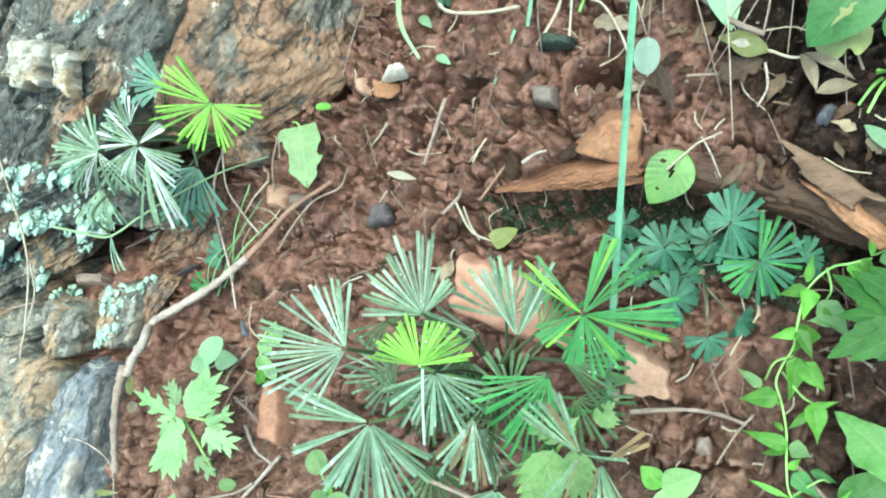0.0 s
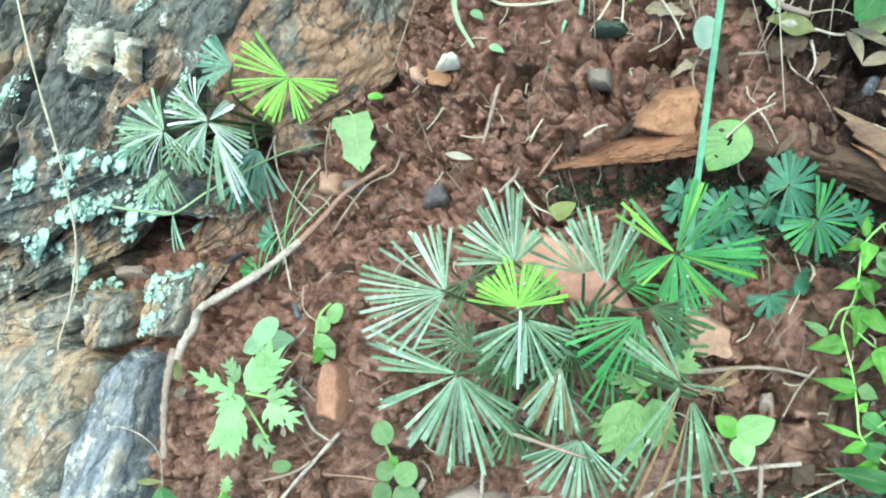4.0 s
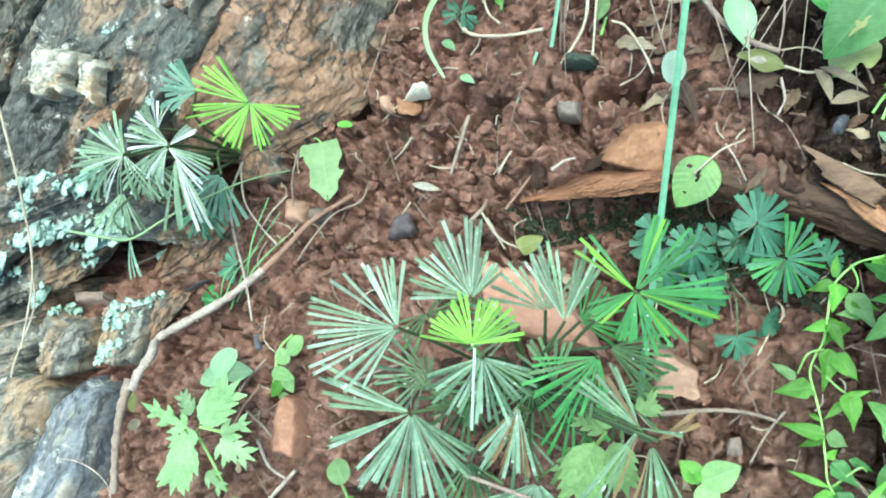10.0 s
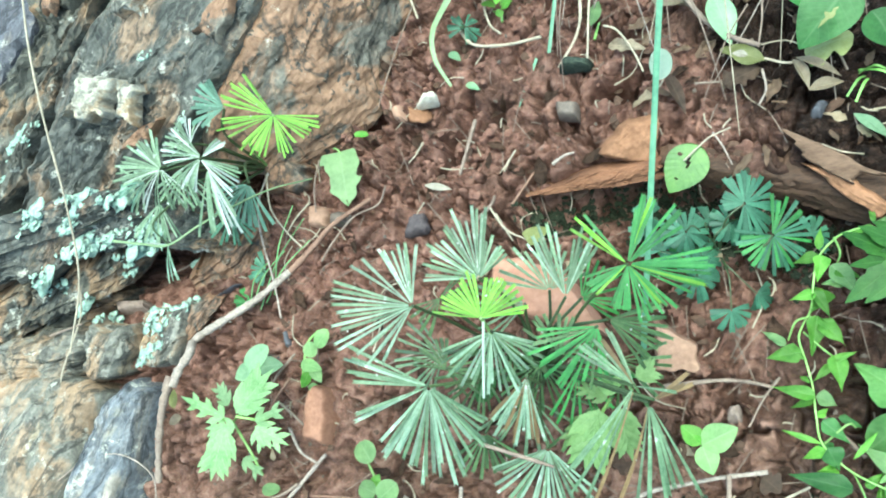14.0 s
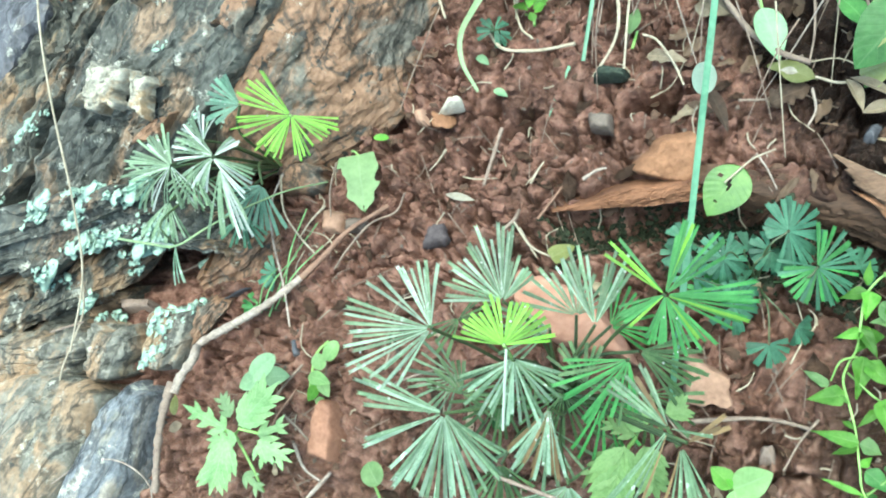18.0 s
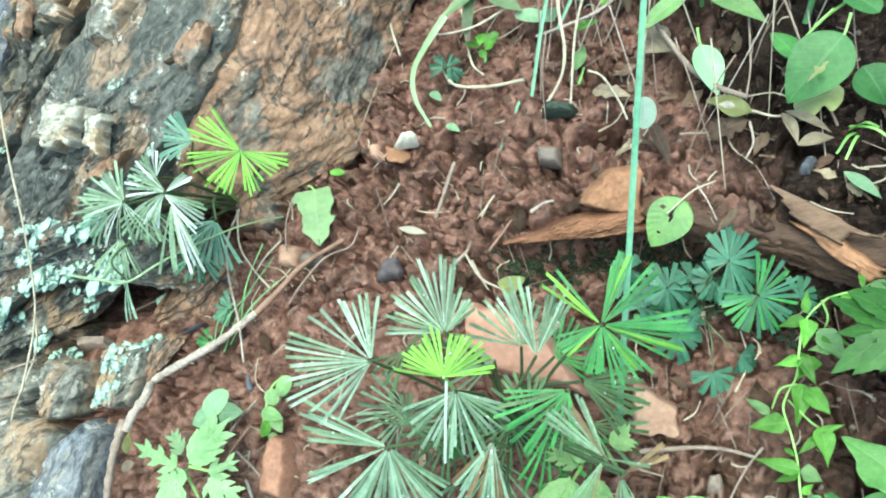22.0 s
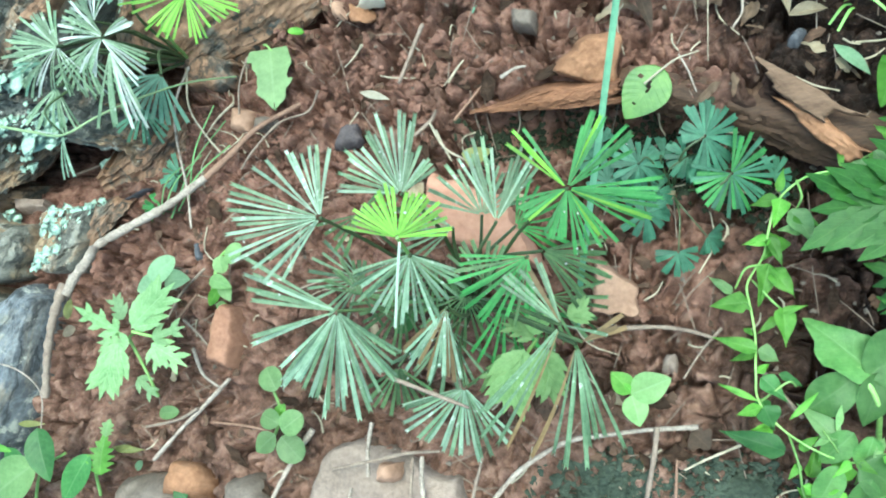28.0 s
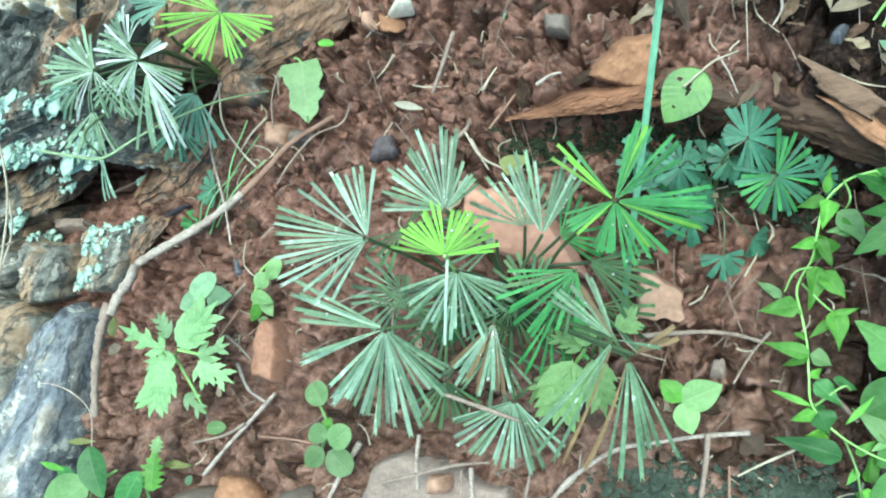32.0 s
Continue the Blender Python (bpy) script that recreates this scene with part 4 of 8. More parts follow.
def frond(fern, centre, root, arcs, mat, width=0.00125, tilt=0.0, droop=0.12, seed=0, stalk=None, odd=None, thick=0.0007):
    """A fan frond on its stalk. arcs: (from, to, radius, count) in degrees; odd: (material, share) for single segments."""
    rnd = random.Random(seed)
    centre = Vector(centre)
    foot = lift(root, -0.002)
    mid = foot.lerp(centre, 0.55) + Vector((rnd.uniform(-0.004, 0.004), rnd.uniform(-0.004, 0.004), 0.008))
    st = part("frond", tube([foot, mid, centre], thick, thick * 0.7, 6, 8), stalk or STEM_DULL, fern)
    for a0, a1, radius, count in arcs:
        for k in range(count):
            f = (k + 0.5 + rnd.uniform(-0.30, 0.30)) / count
            a = radians(a0 + (a1 - a0) * f)
            r = radius * rnd.uniform(0.80, 1.06)
            m = mat
            if rnd.random() < 0.28:
                g = rnd.uniform(0.35, 0.98)
                FLECKS.append((fern, centre + (E1 * math.cos(a) + E2 * math.sin(a)) * r * g + E3 * (r * g * tilt - droop * r * g * g), rnd.uniform(.00015, .00035)))
            if odd and rnd.random() < odd[1]:
                m = odd[0]
            part("segment", segment(centre, a, r, width * rnd.uniform(0.68, 1.0), rnd, tilt + rnd.uniform(-0.06, 0.06), droop * rnd.uniform(0.3, 1.6)), m, st)
    return st


def lobed_fan(fern, centre, root, radius, a0, a1, count, mat, tilt=0.05, droop=0.25, seed=0):
    """A young fan whose broad wedges nearly touch."""
    rnd = random.Random(seed)
    width = radius * radians(a1 - a0) / count * 0.80
    frond(fern, centre, root, [(a0, a1, radius, count)], mat, width, tilt, droop, seed, thick=0.0003)


FLECKS = []
STEM_DULL = leaf_material("dull_stalk", (0.025, 0.045, 0.014), (0.060, 0.085, 0.032), (0.2, 0.2, 0.1), 0.0, 0.5, 0.0)
main_fern = empty("fan_fern", "large clump of dull green fan ferns with white-flecked narrow segments", "fern", "fan ferns")
ROOT = (-0.0829, -0.0075)
frond(main_fern, (-0.1008, 0.0038, 0.0740), ROOT, [(84, 122, .0205, 7), (136, 148, .0225, 2), (158, 214, .026, 10), (216, 242, .021, 5)], FERN_GREY, seed=1, tilt=0.02, odd=(FERN_DARK, 0.35))
frond(main_fern, (-0.0852, 0.0132, 0.0600), ROOT, [(38, 76, .0140, 6), (78, 128, .0222, 10), (130, 182, .0184, 9)], FERN_DARK, seed=2, width=0.0012, tilt=-0.02, odd=(FERN_GREY, 0.3))
frond(main_fern, (-0.0828, -0.0004, 0.0670), ROOT, [(4, 84, .0134, 11), (94, 176, .0136, 11)], FERN_LIME, seed=3, width=0.0012, tilt=0.06, stalk=STEM_PALE, droop=0.1)
frond(main_fern, (-0.0618, 0.0070, 0.0500), ROOT, [(54, 80, .0225, 6), (94, 124, .0235, 7)], FERN_DARK, seed=4, odd=(FERN_GREY, 0.4))
frond(main_fern, (-0.0417, 0.0121, 0.0590), ROOT, [(60, 82, .0200, 6), (32, 52, .0215, 5), (-26, 8, .0245, 10), (-80, -42, .0180, 8), (-115, -88, .015, 6), (190, 225, .014, 5), (128, 148, .019, 4)], FERN_BRIGHT, seed=5, width=0.0012, odd=(FERN_LIME, 0.16), droop=0.05)
frond(main_fern, (-0.0836, -0.0024, 0.0560), ROOT, [(195, 232, .0185, 6), (236, 300, .0195, 10), (304, 345, .0170, 6)], FERN_DARK, seed=6, width=0.0013, droop=0.2, odd=(FERN_GREY, 0.3))
frond(main_fern, (-0.0528, -0.0031, 0.0520), ROOT, [(178, 250, .0215, 10), (252, 290, .018, 5)], FERN_BRIGHT, seed=7, width=0.0013, droop=0.15, odd=(FERN_OLIVE, 0.25))
frond(main_fern, (-0.0516, 0.0009, 0.0400), ROOT, [(-55, 20, .0205, 12)], FERN_OLIVE, seed=8, width=0.0016, droop=0.2)
frond(main_fern, (-0.1057, -0.0166, 0.0520), ROOT, [(152, 176, .0290, 7), (196, 206, .0295, 2), (226, 252, .026, 7), (255, 295, .030, 11), (299, 328, .025, 7)], FERN_GREY, seed=9, width=0.0015, droop=0.15, odd=(FERN_DARK, 0.35))
frond(main_fern, (-0.1073, -0.0089, 0.0340), ROOT, [(80, 180, .012, 8), (-60, 40, .014, 8)], FERN_OLIVE, seed=10, width=0.0014)
frond(main_fern, (-0.0743, -0.0356, 0.0340), ROOT, [(195, 225, .020, 5), (228, 318, .0215, 14)], FERN_GREY, seed=11, width=0.0014, droop=0.2, odd=(FERN_DARK, 0.4))
frond(main_fern, (-0.0430, -0.0215, 0.0600), ROOT, [(105, 152, .0185, 7), (228, 252, .032, 5), (-12, -4, .013, 1)], FERN_DARK, seed=12, width=0.0013, droop=0.2, odd=(FERN_DRY, 0.12))
frond(main_fern, (-0.0417, -0.0247, 0.0450), ROOT, [(254, 300, .033, 9)], FERN_DARK, seed=13, width=0.0015, droop=0.3, odd=(FERN_DRY, 0.3))
frond(main_fern, (-0.0399, -0.0243, 0.0480), ROOT, [(15, 40, .012, 4)], FERN_DRY, seed=14, width=0.0016)
frond(main_fern, (-0.0769, -0.0149, 0.0440), ROOT, [(222, 250, .0200, 7), (254, 284, .0215, 9)], FERN_GREY, seed=15, width=0.0013, droop=0.2, odd=(FERN_DRY, 0.35))
frond(main_fern, (-0.0959, -0.0302, 0.0300), ROOT, [(215, 330, .015, 11)], FERN_OLIVE, seed=16, width=0.0015, droop=0.2)
frond(main_fern, (-0.0772, 0.0087, 0.0400), ROOT, [(140, 235, .0165, 9)], FERN_DARK, seed=17, width=0.0013, droop=0.1)
frond(main_fern, (-0.1043, 0.0126, 0.0450), ROOT, [(-10, 60, .014, 5), (190, 260, .013, 5)], FERN_OLIVE, seed=18, width=0.0014)
frond(main_fern, (-0.0672, -0.0079, 0.0400), ROOT, [(60, 150, .013, 7), (330, 390, .014, 5)], FERN_OLIVE, seed=19, width=0.0014)

for n, (c, a0, a1, r, mat) in enumerate((((-0.0851, 0.0009, 0.0300), 200, 330, .018, FERN_OLIVE), ((-0.0772, -0.0085, 0.0260), 190, 350, .019, FERN_OLIVE), ((-0.0640, -0.0116, 0.0300), 230, 360, .020, FERN_BRIGHT), ((-0.0964, -0.0100, 0.0280), 170, 300, .017, FERN_OLIVE), ((-0.0704, 0.0136, 0.0340), 20, 170, .018, FERN_DARK),
                                         ((-0.0518, -0.0097, 0.0280), 240, 380, .018, FERN_OLIVE), ((-0.1107, -0.0033, 0.0280), 120, 260, .017, FERN_DARK), ((-0.0817, -0.0189, 0.0260), 210, 330, .021, FERN_DARK), ((-0.0620, -0.0226, 0.0240), 220, 320, .020, FERN_OLIVE), ((-0.0599, 0.0093, 0.0360), -40, 90, .016, FERN_BRIGHT))):
    frond(main_fern, c, ROOT, [(a0, a1, r, int((a1 - a0) / 11))], mat, seed=70 + n, width=0.0014, droop=0.25)

part("stalk", tube([(-0.0824, -0.0014, 0.0660), (-0.0842, -0.0103, 0.0620), (-0.0870, -0.0215, 0.0550)], .0004, .0004, 6, 6), FERN_GREY, main_fern, "pale green stalk")
left_fern = empty("fan_fern", "fan fern with one lime frond and silvery curled fronds", "fern", "fan ferns")
LROOT = (-0.2041, 0.0937, 0.0060)
frond(left_fern, (-0.1611, 0.0837, 0.0620), LROOT, [(122, 150, .0205, 6), (153, 166, .0205, 3), (177, 206, .0210, 6), (216, 262, .0170, 8), (275, 308, .0160, 5), (322, 358, .0165, 7)], FERN_LIME, seed=31, width=0.0011, tilt=0.03, stalk=STEM_PALE, droop=0.08)
frond(left_fern, (-0.1924, 0.0987, 0.0520), LROOT, [(115, 220, 0.0149, 11)], FERN_PALE_TEAL, seed=32, width=0.0019, droop=0.2)
frond(left_fern, (-0.2197, 0.0767, 0.0540), LROOT, [(102, 150, 0.0177, 9), (154, 208, 0.0213, 12)], FERN_MINT, seed=33, width=0.0013, droop=0.25, odd=(FERN_SILVER, 0.15))
frond(left_fern, (-0.2190, 0.0764, 0.0555), LROOT, [(222, 262, 0.0192, 5), (276, 318, 0.0185, 6)], FERN_SILVER, seed=34, width=0.0011, droop=0.5, odd=(FERN_MINT, 0.55))
frond(left_fern, (-0.1971, 0.0762, 0.0570), LROOT, [(124, 188, 0.0213, 11), (25, 62, 0.0114, 5), (205, 245, 0.0156, 8)], FERN_MINT, seed=35, width=0.0013, droop=0.35, odd=(FERN_SILVER, 0.30))
frond(left_fern, (-0.1965, 0.0747, 0.0585), LROOT, [(302, 350, 0.0177, 8), (150, 168, 0.0213, 2), (232, 258, 0.0121, 5)], FERN_SILVER, seed=36, width=0.0012, droop=0.45, odd=(FERN_MINT, 0.55))
frond(left_fern, (-0.1956, 0.0722, 0.0550), LROOT, [(258, 304, 0.0263, 9)], FERN_MINT, seed=37, width=0.0014, droop=0.2, odd=(FERN_SILVER, 0.35))
frond(left_fern, (-0.2246, 0.0652, 0.0480), LROOT, [(222, 302, 0.0177, 12)], FERN_MINT, seed=39, width=0.0013, droop=0.2, odd=(FERN_DARK, 0.35))
frond(left_fern, (-0.1938, 0.0738, 0.0320), LROOT, [(185, 305, 0.0192, 12)], FERN_PALE_TEAL, seed=40, width=0.0021, droop=0.25)
frond(left_fern, (-0.2079, 0.0655, 0.0240), LROOT, [(210, 330, 0.0153, 9)], FERN_TEAL, seed=38, width=0.0018)
frond(left_fern, (-0.2204, 0.0476, 0.0460), (-0.2213, 0.0656, 0.0450), [(262, 284, .0150, 4), (172, 184, .0100, 2)], FERN_GREY, seed=41, width=0.0009, droop=0.3, odd=(FERN_SILVER, 0.4), thick=0.0005)
frond(left_fern, (-0.2123, 0.0763, 0.0500), LROOT, [(205, 330, .0160, 13)], FERN_MINT, seed=42, width=0.0014, droop=0.3, odd=(FERN_DARK, 0.3))
frond(left_fern, (-0.2359, 0.0772, 0.0460), LROOT, [(150, 262, .0140, 11)], FERN_MINT, seed=43, width=0.0014, droop=0.3, odd=(FERN_PALE_TEAL, 0.3))
frond(left_fern, (-0.2086, 0.0869, 0.0510), LROOT, [(70, 205, .0130, 12)], FERN_MINT, seed=44, width=0.0013, droop=0.35, odd=(FERN_SILVER, 0.25))
right_fern = empty("fan_fern", "patch of small teal-green young fan ferns below the slab", "fern", "fan ferns")
RROOT = (-0.0185, 0.0308)
frond(right_fern, (-0.0082, 0.0416, 0.0090), RROOT, [(-55, 20, .0125, 7), (28, 130, .0125, 8), (140, 200, .0085, 5), (255, 300, .013, 5)], FERN_TEAL, seed=51, width=0.0022, thick=0.0005)
frond(right_fern, (-0.0011, 0.0301, 0.0060), RROOT, [(-70, 90, .0145, 15), (165, 260, .0120, 9), (265, 288, .0135, 3)], FERN_TEAL, seed=52, width=0.0017, thick=0.0005, odd=(FERN_BRIGHT, 0.3))
for px, r, a0, a1, k, mat in (((-0.0280, 0.0361, 0.0040), .0105, -120, 240, 16, FERN_TEAL), ((-0.0205, 0.0392, 0.0000), .008, 0, 200, 8, FERN_TEAL), ((-0.0138, 0.0371, 0.0040), .008, 90, 330, 9, FERN_TEAL), ((-0.0402, 0.0448, 0.0020), .007, 20, 340, 10, FERN_TEAL), ((-0.0374, 0.0303, 0.0040), .009, -100, 200, 11, FERN_TEAL),
                               ((-0.0262, 0.0198, 0.0040), .0105, -150, 150, 12, FERN_TEAL), ((-0.0170, 0.0079, 0.0000), .009, 170, 380, 8, FERN_TEAL), ((-0.0084, 0.0134, -0.0040), .0075, -120, 60, 6, FERN_TEAL), ((-0.0101, 0.0408, -0.0040), .012, 200, 330, 8, FERN_TEAL), ((-0.0336, 0.0266, 0.0000), .009, 20, 200, 8, FERN_BRIGHT), ((-0.0424, 0.0409, -0.0020), .007, 0, 300, 8, FERN_TEAL),
                               ((0.0114, 0.0315, -0.0040), .009, -60, 120, 7, FERN_TEAL), ((-0.0242, 0.0283, -0.0040), .010, 0, 360, 12, FERN_TEAL)):
    lobed_fan(right_fern, px, RROOT, r * 0.86, a0, a1, k, mat, seed=int(a1 + 1000 * r))
small_fern = empty("fan_fern", "young two-lobed fan fern on the upper soil", "fern", "fan ferns")
lobed_fan(small_fern, (-0.1065, 0.1403, 0.0050), (-0.1082, 0.1419), .0075, 20, 75, 4, FERN_TEAL, seed=61)
lobed_fan(small_fern, (-0.1065, 0.1403, 0.0050), (-0.1082, 0.1419), .0075, 105, 215, 6, FERN_TEAL, seed=62)
lobed_fan(small_fern, (-0.1065, 0.1403, 0.0050), (-0.1082, 0.1419), .0075, -95, 0, 6, FERN_TEAL, seed=63)
tuft = empty("fan_fern", "small fan fern among grass blades beside the root", "fern", "fan ferns")
lobed_fan(tuft, (-0.2024, 0.0448, 0.0060), (-0.1992, 0.0381), .0085, 100, 260, 8, FERN_TEAL, seed=64)
lobed_fan(tuft, (-0.2113, 0.0314, 0.0030), (-0.2047, 0.0312), .0090, 110, 230, 7, FERN_BRIGHT, seed=65)

# ---- stones ----
def pebble(corners, thick, mat, label, name="stone", n=22, m=22, up=0.002, group="stones on the soil", **k):
    return thing(name, stone([lift(c, up + 0.004) for c in corners], thick, n=n, m=m, **k), mat, label, "stone", group)


pebble([(-0.0563, 0.0664), (-0.0338, 0.0612), (-0.0296, 0.0769), (-0.0424, 0.0785)], 0.009, STONE_ORANGE, "flat orange-brown stone lying above the slab", n=40, m=36, up=0.007, rough=0.05, round_=0.14, seed=104, jag=0.04, chip=0.02)
pebble([(-0.1025, 0.0173, 0.0040), (-0.0556, 0.0007, 0.0020), (-0.0755, 0.0312, 0.0040), (-0.0990, 0.0393, 0.0060)], 0.012, STONE_TERRA, "pinkish-orange flat stone under the fern", n=36, m=36, rough=0.06, round_=0.08, seed=107, jag=0.06)
pebble([(-0.0451, -0.0103, -0.0040), (-0.0294, -0.0118, -0.0060), (-0.0287, -0.0025, -0.0040), (-0.0427, 0.0060, 0.0000)], 0.010, STONE_PINK, "angular pinkish stone with pale worn corner", n=30, m=30, rough=0.05, round_=0.08, seed=109, jag=0.05)
pebble([(-0.1811, -0.0315), (-0.1672, -0.0309), (-0.1679, -0.0072), (-0.1786, -0.0053)], 0.010, STONE_BROWN, "brick-like red-brown stone sunk in the soil", n=24, m=36, up=0.004, rough=0.06, round_=0.15, seed=113, jag=0.08)
pebble([(-0.1863, 0.0624), (-0.1746, 0.0606), (-0.1750, 0.0718), (-0.1856, 0.0735)], 0.006, STONE_PINK, "small rounded brown pebble", n=18, m=18, up=0.002, rough=0.05, round_=0.4, seed=127)
pebble([(-0.1755, 0.0615), (-0.1641, 0.0611), (-0.1657, 0.0677), (-0.1737, 0.0690)], 0.005, STONE_GREY, "small greyish-brown pebble in the soil", n=16, m=16, rough=0.05, round_=0.35, seed=128)
pebble([(-0.2918, 0.0368), (-0.2727, 0.0366), (-0.2767, 0.0416), (-0.2939, 0.0424)], 0.006, STONE_FLAT, "flat grey-green stone below the ledge", n=18, m=18, up=0.002, rough=0.05, round_=0.1, seed=233)
pebble([(-0.0703, 0.0889), (-0.0613, 0.0860), (-0.0606, 0.0943), (-0.0710, 0.0964)], 0.006, STONE_GREY, "dull grey-brown pebble with flat face", n=18, m=18, up=0.004, rough=0.1, round_=0.3, seed=131)
pebble([(-0.1304, 0.1083), (-0.1196, 0.1113), (-0.1217, 0.1166), (-0.1271, 0.1157)], 0.005, STONE_WHITE, "small chalk-white pebble on the soil", n=16, m=16, up=0.004, rough=0.25, round_=0.35, seed=137)
pebble([(-0.1354, 0.1006), (-0.1260, 0.0991), (-0.1264, 0.1056), (-0.1348, 0.1074)], 0.006, STONE_ORANGE, "small rounded orange pebble on the soil", n=16, m=16, up=0.003, rough=0.08, round_=0.4, seed=139)
pebble([(-0.1415, 0.1040), (-0.1354, 0.1027), (-0.1381, 0.1114), (-0.1423, 0.1110)], 0.004, STONE_PINK, "small pink pebble on the soil", n=14, m=14, up=0.003, rough=0.1, round_=0.4, seed=149)
pebble([(-0.0241, -0.0263), (-0.0187, -0.0266), (-0.0180, -0.0211), (-0.0226, -0.0214)], 0.004, STONE_FLAT, "small pale pebble pressed into the soil", n=16, m=16, up=-0.001, rough=0.1, round_=0.4, seed=151)
pebble([(-0.1384, 0.0511), (-0.1255, 0.0528), (-0.1279, 0.0616), (-0.1357, 0.0616)], 0.004, STONE_PURPLE, "dull purplish-brown stone chip", n=18, m=18, up=0.000, rough=0.1, round_=0.3, seed=157)
pebble([(-0.0689, 0.1087), (-0.0553, 0.1076), (-0.0537, 0.1117), (-0.0658, 0.1158)], 0.006, STONE_DARK, "dark stone chip with yellow stain", n=18, m=18, up=0.004, rough=0.1, round_=0.3, seed=167)
pebble([(-0.1507, -0.0874), (-0.0759, -0.0873), (-0.0839, -0.0618), (-0.1256, -0.0505)], 0.016, STONE_FLAT, "large flat purplish-grey stone", n=50, m=44, up=0.002, rough=0.04, round_=0.1, seed=173, bulge=0.08, jag=0.06)
pebble([(-0.1564, -0.1120), (-0.0718, -0.1100), (-0.0741, -0.0883), (-0.1532, -0.0885)], 0.016, STONE_FLAT, "flat purplish-grey stone at the foot of the bank", n=40, m=40, up=0.001, rough=0.05, round_=0.12, seed=174)
pebble([(-0.1101, -0.0650), (-0.1029, -0.0640), (-0.1025, -0.0575), (-0.1091, -0.0580)], 0.006, STONE_PINK, "small orange-pink pebble on the flat stone", n=16, m=16, up=0.012, rough=0.08, round_=0.4, seed=179)
pebble([(-0.0786, -0.0843), (-0.0593, -0.0847), (-0.0612, -0.0714), (-0.0749, -0.0720)], 0.010, STONE_ORANGE, "tan stone beside thin twigs", n=24, m=24, up=0.004, rough=0.08, round_=0.3, seed=181)
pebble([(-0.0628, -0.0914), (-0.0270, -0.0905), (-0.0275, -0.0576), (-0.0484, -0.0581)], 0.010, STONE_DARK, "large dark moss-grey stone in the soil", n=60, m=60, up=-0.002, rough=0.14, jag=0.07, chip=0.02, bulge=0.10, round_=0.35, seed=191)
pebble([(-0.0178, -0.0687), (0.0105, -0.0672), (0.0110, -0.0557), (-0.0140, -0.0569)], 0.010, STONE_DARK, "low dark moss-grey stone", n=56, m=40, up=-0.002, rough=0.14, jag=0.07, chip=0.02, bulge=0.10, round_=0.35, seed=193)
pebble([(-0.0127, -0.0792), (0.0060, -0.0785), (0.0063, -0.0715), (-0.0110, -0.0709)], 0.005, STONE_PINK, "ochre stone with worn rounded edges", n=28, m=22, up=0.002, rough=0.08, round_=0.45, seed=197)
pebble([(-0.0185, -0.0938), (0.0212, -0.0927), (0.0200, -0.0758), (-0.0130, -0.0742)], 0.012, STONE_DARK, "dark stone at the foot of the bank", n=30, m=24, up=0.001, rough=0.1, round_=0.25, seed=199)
pebble([(-0.2241, -0.0889), (-0.1885, -0.0882), (-0.1935, -0.0665), (-0.2184, -0.0686)], 0.012, STONE_GREY, "grey-brown stone beside seedlings", n=30, m=26, up=0.002, rough=0.08, round_=0.25, seed=211)
pebble([(-0.1963, -0.0753), (-0.1752, -0.0752), (-0.1749, -0.0623), (-0.1934, -0.0610)], 0.008, STONE_ORANGE, "reddish-brown stone in the soil", n=22, m=20, up=0.003, rough=0.1, round_=0.3, seed=223)
pebble([(-0.1728, -0.0815), (-0.1529, -0.0792), (-0.1549, -0.0667), (-0.1699, -0.0666)], 0.008, STONE_GREY, "small dull brown stone", n=22, m=20, up=0.002, rough=0.1, round_=0.3, seed=227)

# ---- slabs and flakes ----
def flake(corners, thick, mat, label, name="rock_slab", category="slab", group="slabs along the terrace", **k):
    return thing(name, stone([Vector(c) for c in corners], thick, **k), mat, label, category, group)


flake([(-0.0866, 0.0588, 0.0020), (-0.0334, 0.0573, 0.0020), (-0.0319, 0.0629, 0.0075), (-0.0598, 0.0640, 0.0065)], 0.006, BARK, "thin rust-brown stone slab jutting out of the bank", n=90, m=24, rough=0.035, round_=0.05, seed=3, jag=0.05, chip=0.02, chip_n=(7, 2), grain=0.005, grain_n=4)

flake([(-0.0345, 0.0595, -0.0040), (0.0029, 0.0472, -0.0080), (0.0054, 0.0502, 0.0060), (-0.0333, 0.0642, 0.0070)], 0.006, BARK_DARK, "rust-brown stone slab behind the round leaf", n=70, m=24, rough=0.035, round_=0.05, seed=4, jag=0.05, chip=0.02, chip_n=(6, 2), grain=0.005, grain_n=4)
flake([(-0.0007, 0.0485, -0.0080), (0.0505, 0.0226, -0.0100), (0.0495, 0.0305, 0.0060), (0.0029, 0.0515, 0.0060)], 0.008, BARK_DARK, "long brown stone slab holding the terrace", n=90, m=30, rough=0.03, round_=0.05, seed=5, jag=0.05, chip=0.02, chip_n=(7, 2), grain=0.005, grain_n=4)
flake([(0.0118, 0.0507, 0.0095), (0.0296, 0.0306, 0.0060), (0.0359, 0.0327, 0.0070), (0.0219, 0.0465, 0.0105)], 0.003, STONE_ORANGE, "orange flake lying on the slab", n=36, m=16, rough=0.04, round_=0.08, seed=251, jag=0.10, chip=0.03)
flake([(0.0110, 0.0545, 0.0115), (0.0220, 0.0425, 0.0120), (0.0328, 0.0442, 0.0115), (0.0079, 0.0636, 0.0125)], 0.002, BARK_PALE, "curled brown bark flake on the slab", n=40, m=20, rough=0.06, round_=0.06, seed=257, jag=0.10, chip=0.02, name="bark_flake", category="bark", group="")

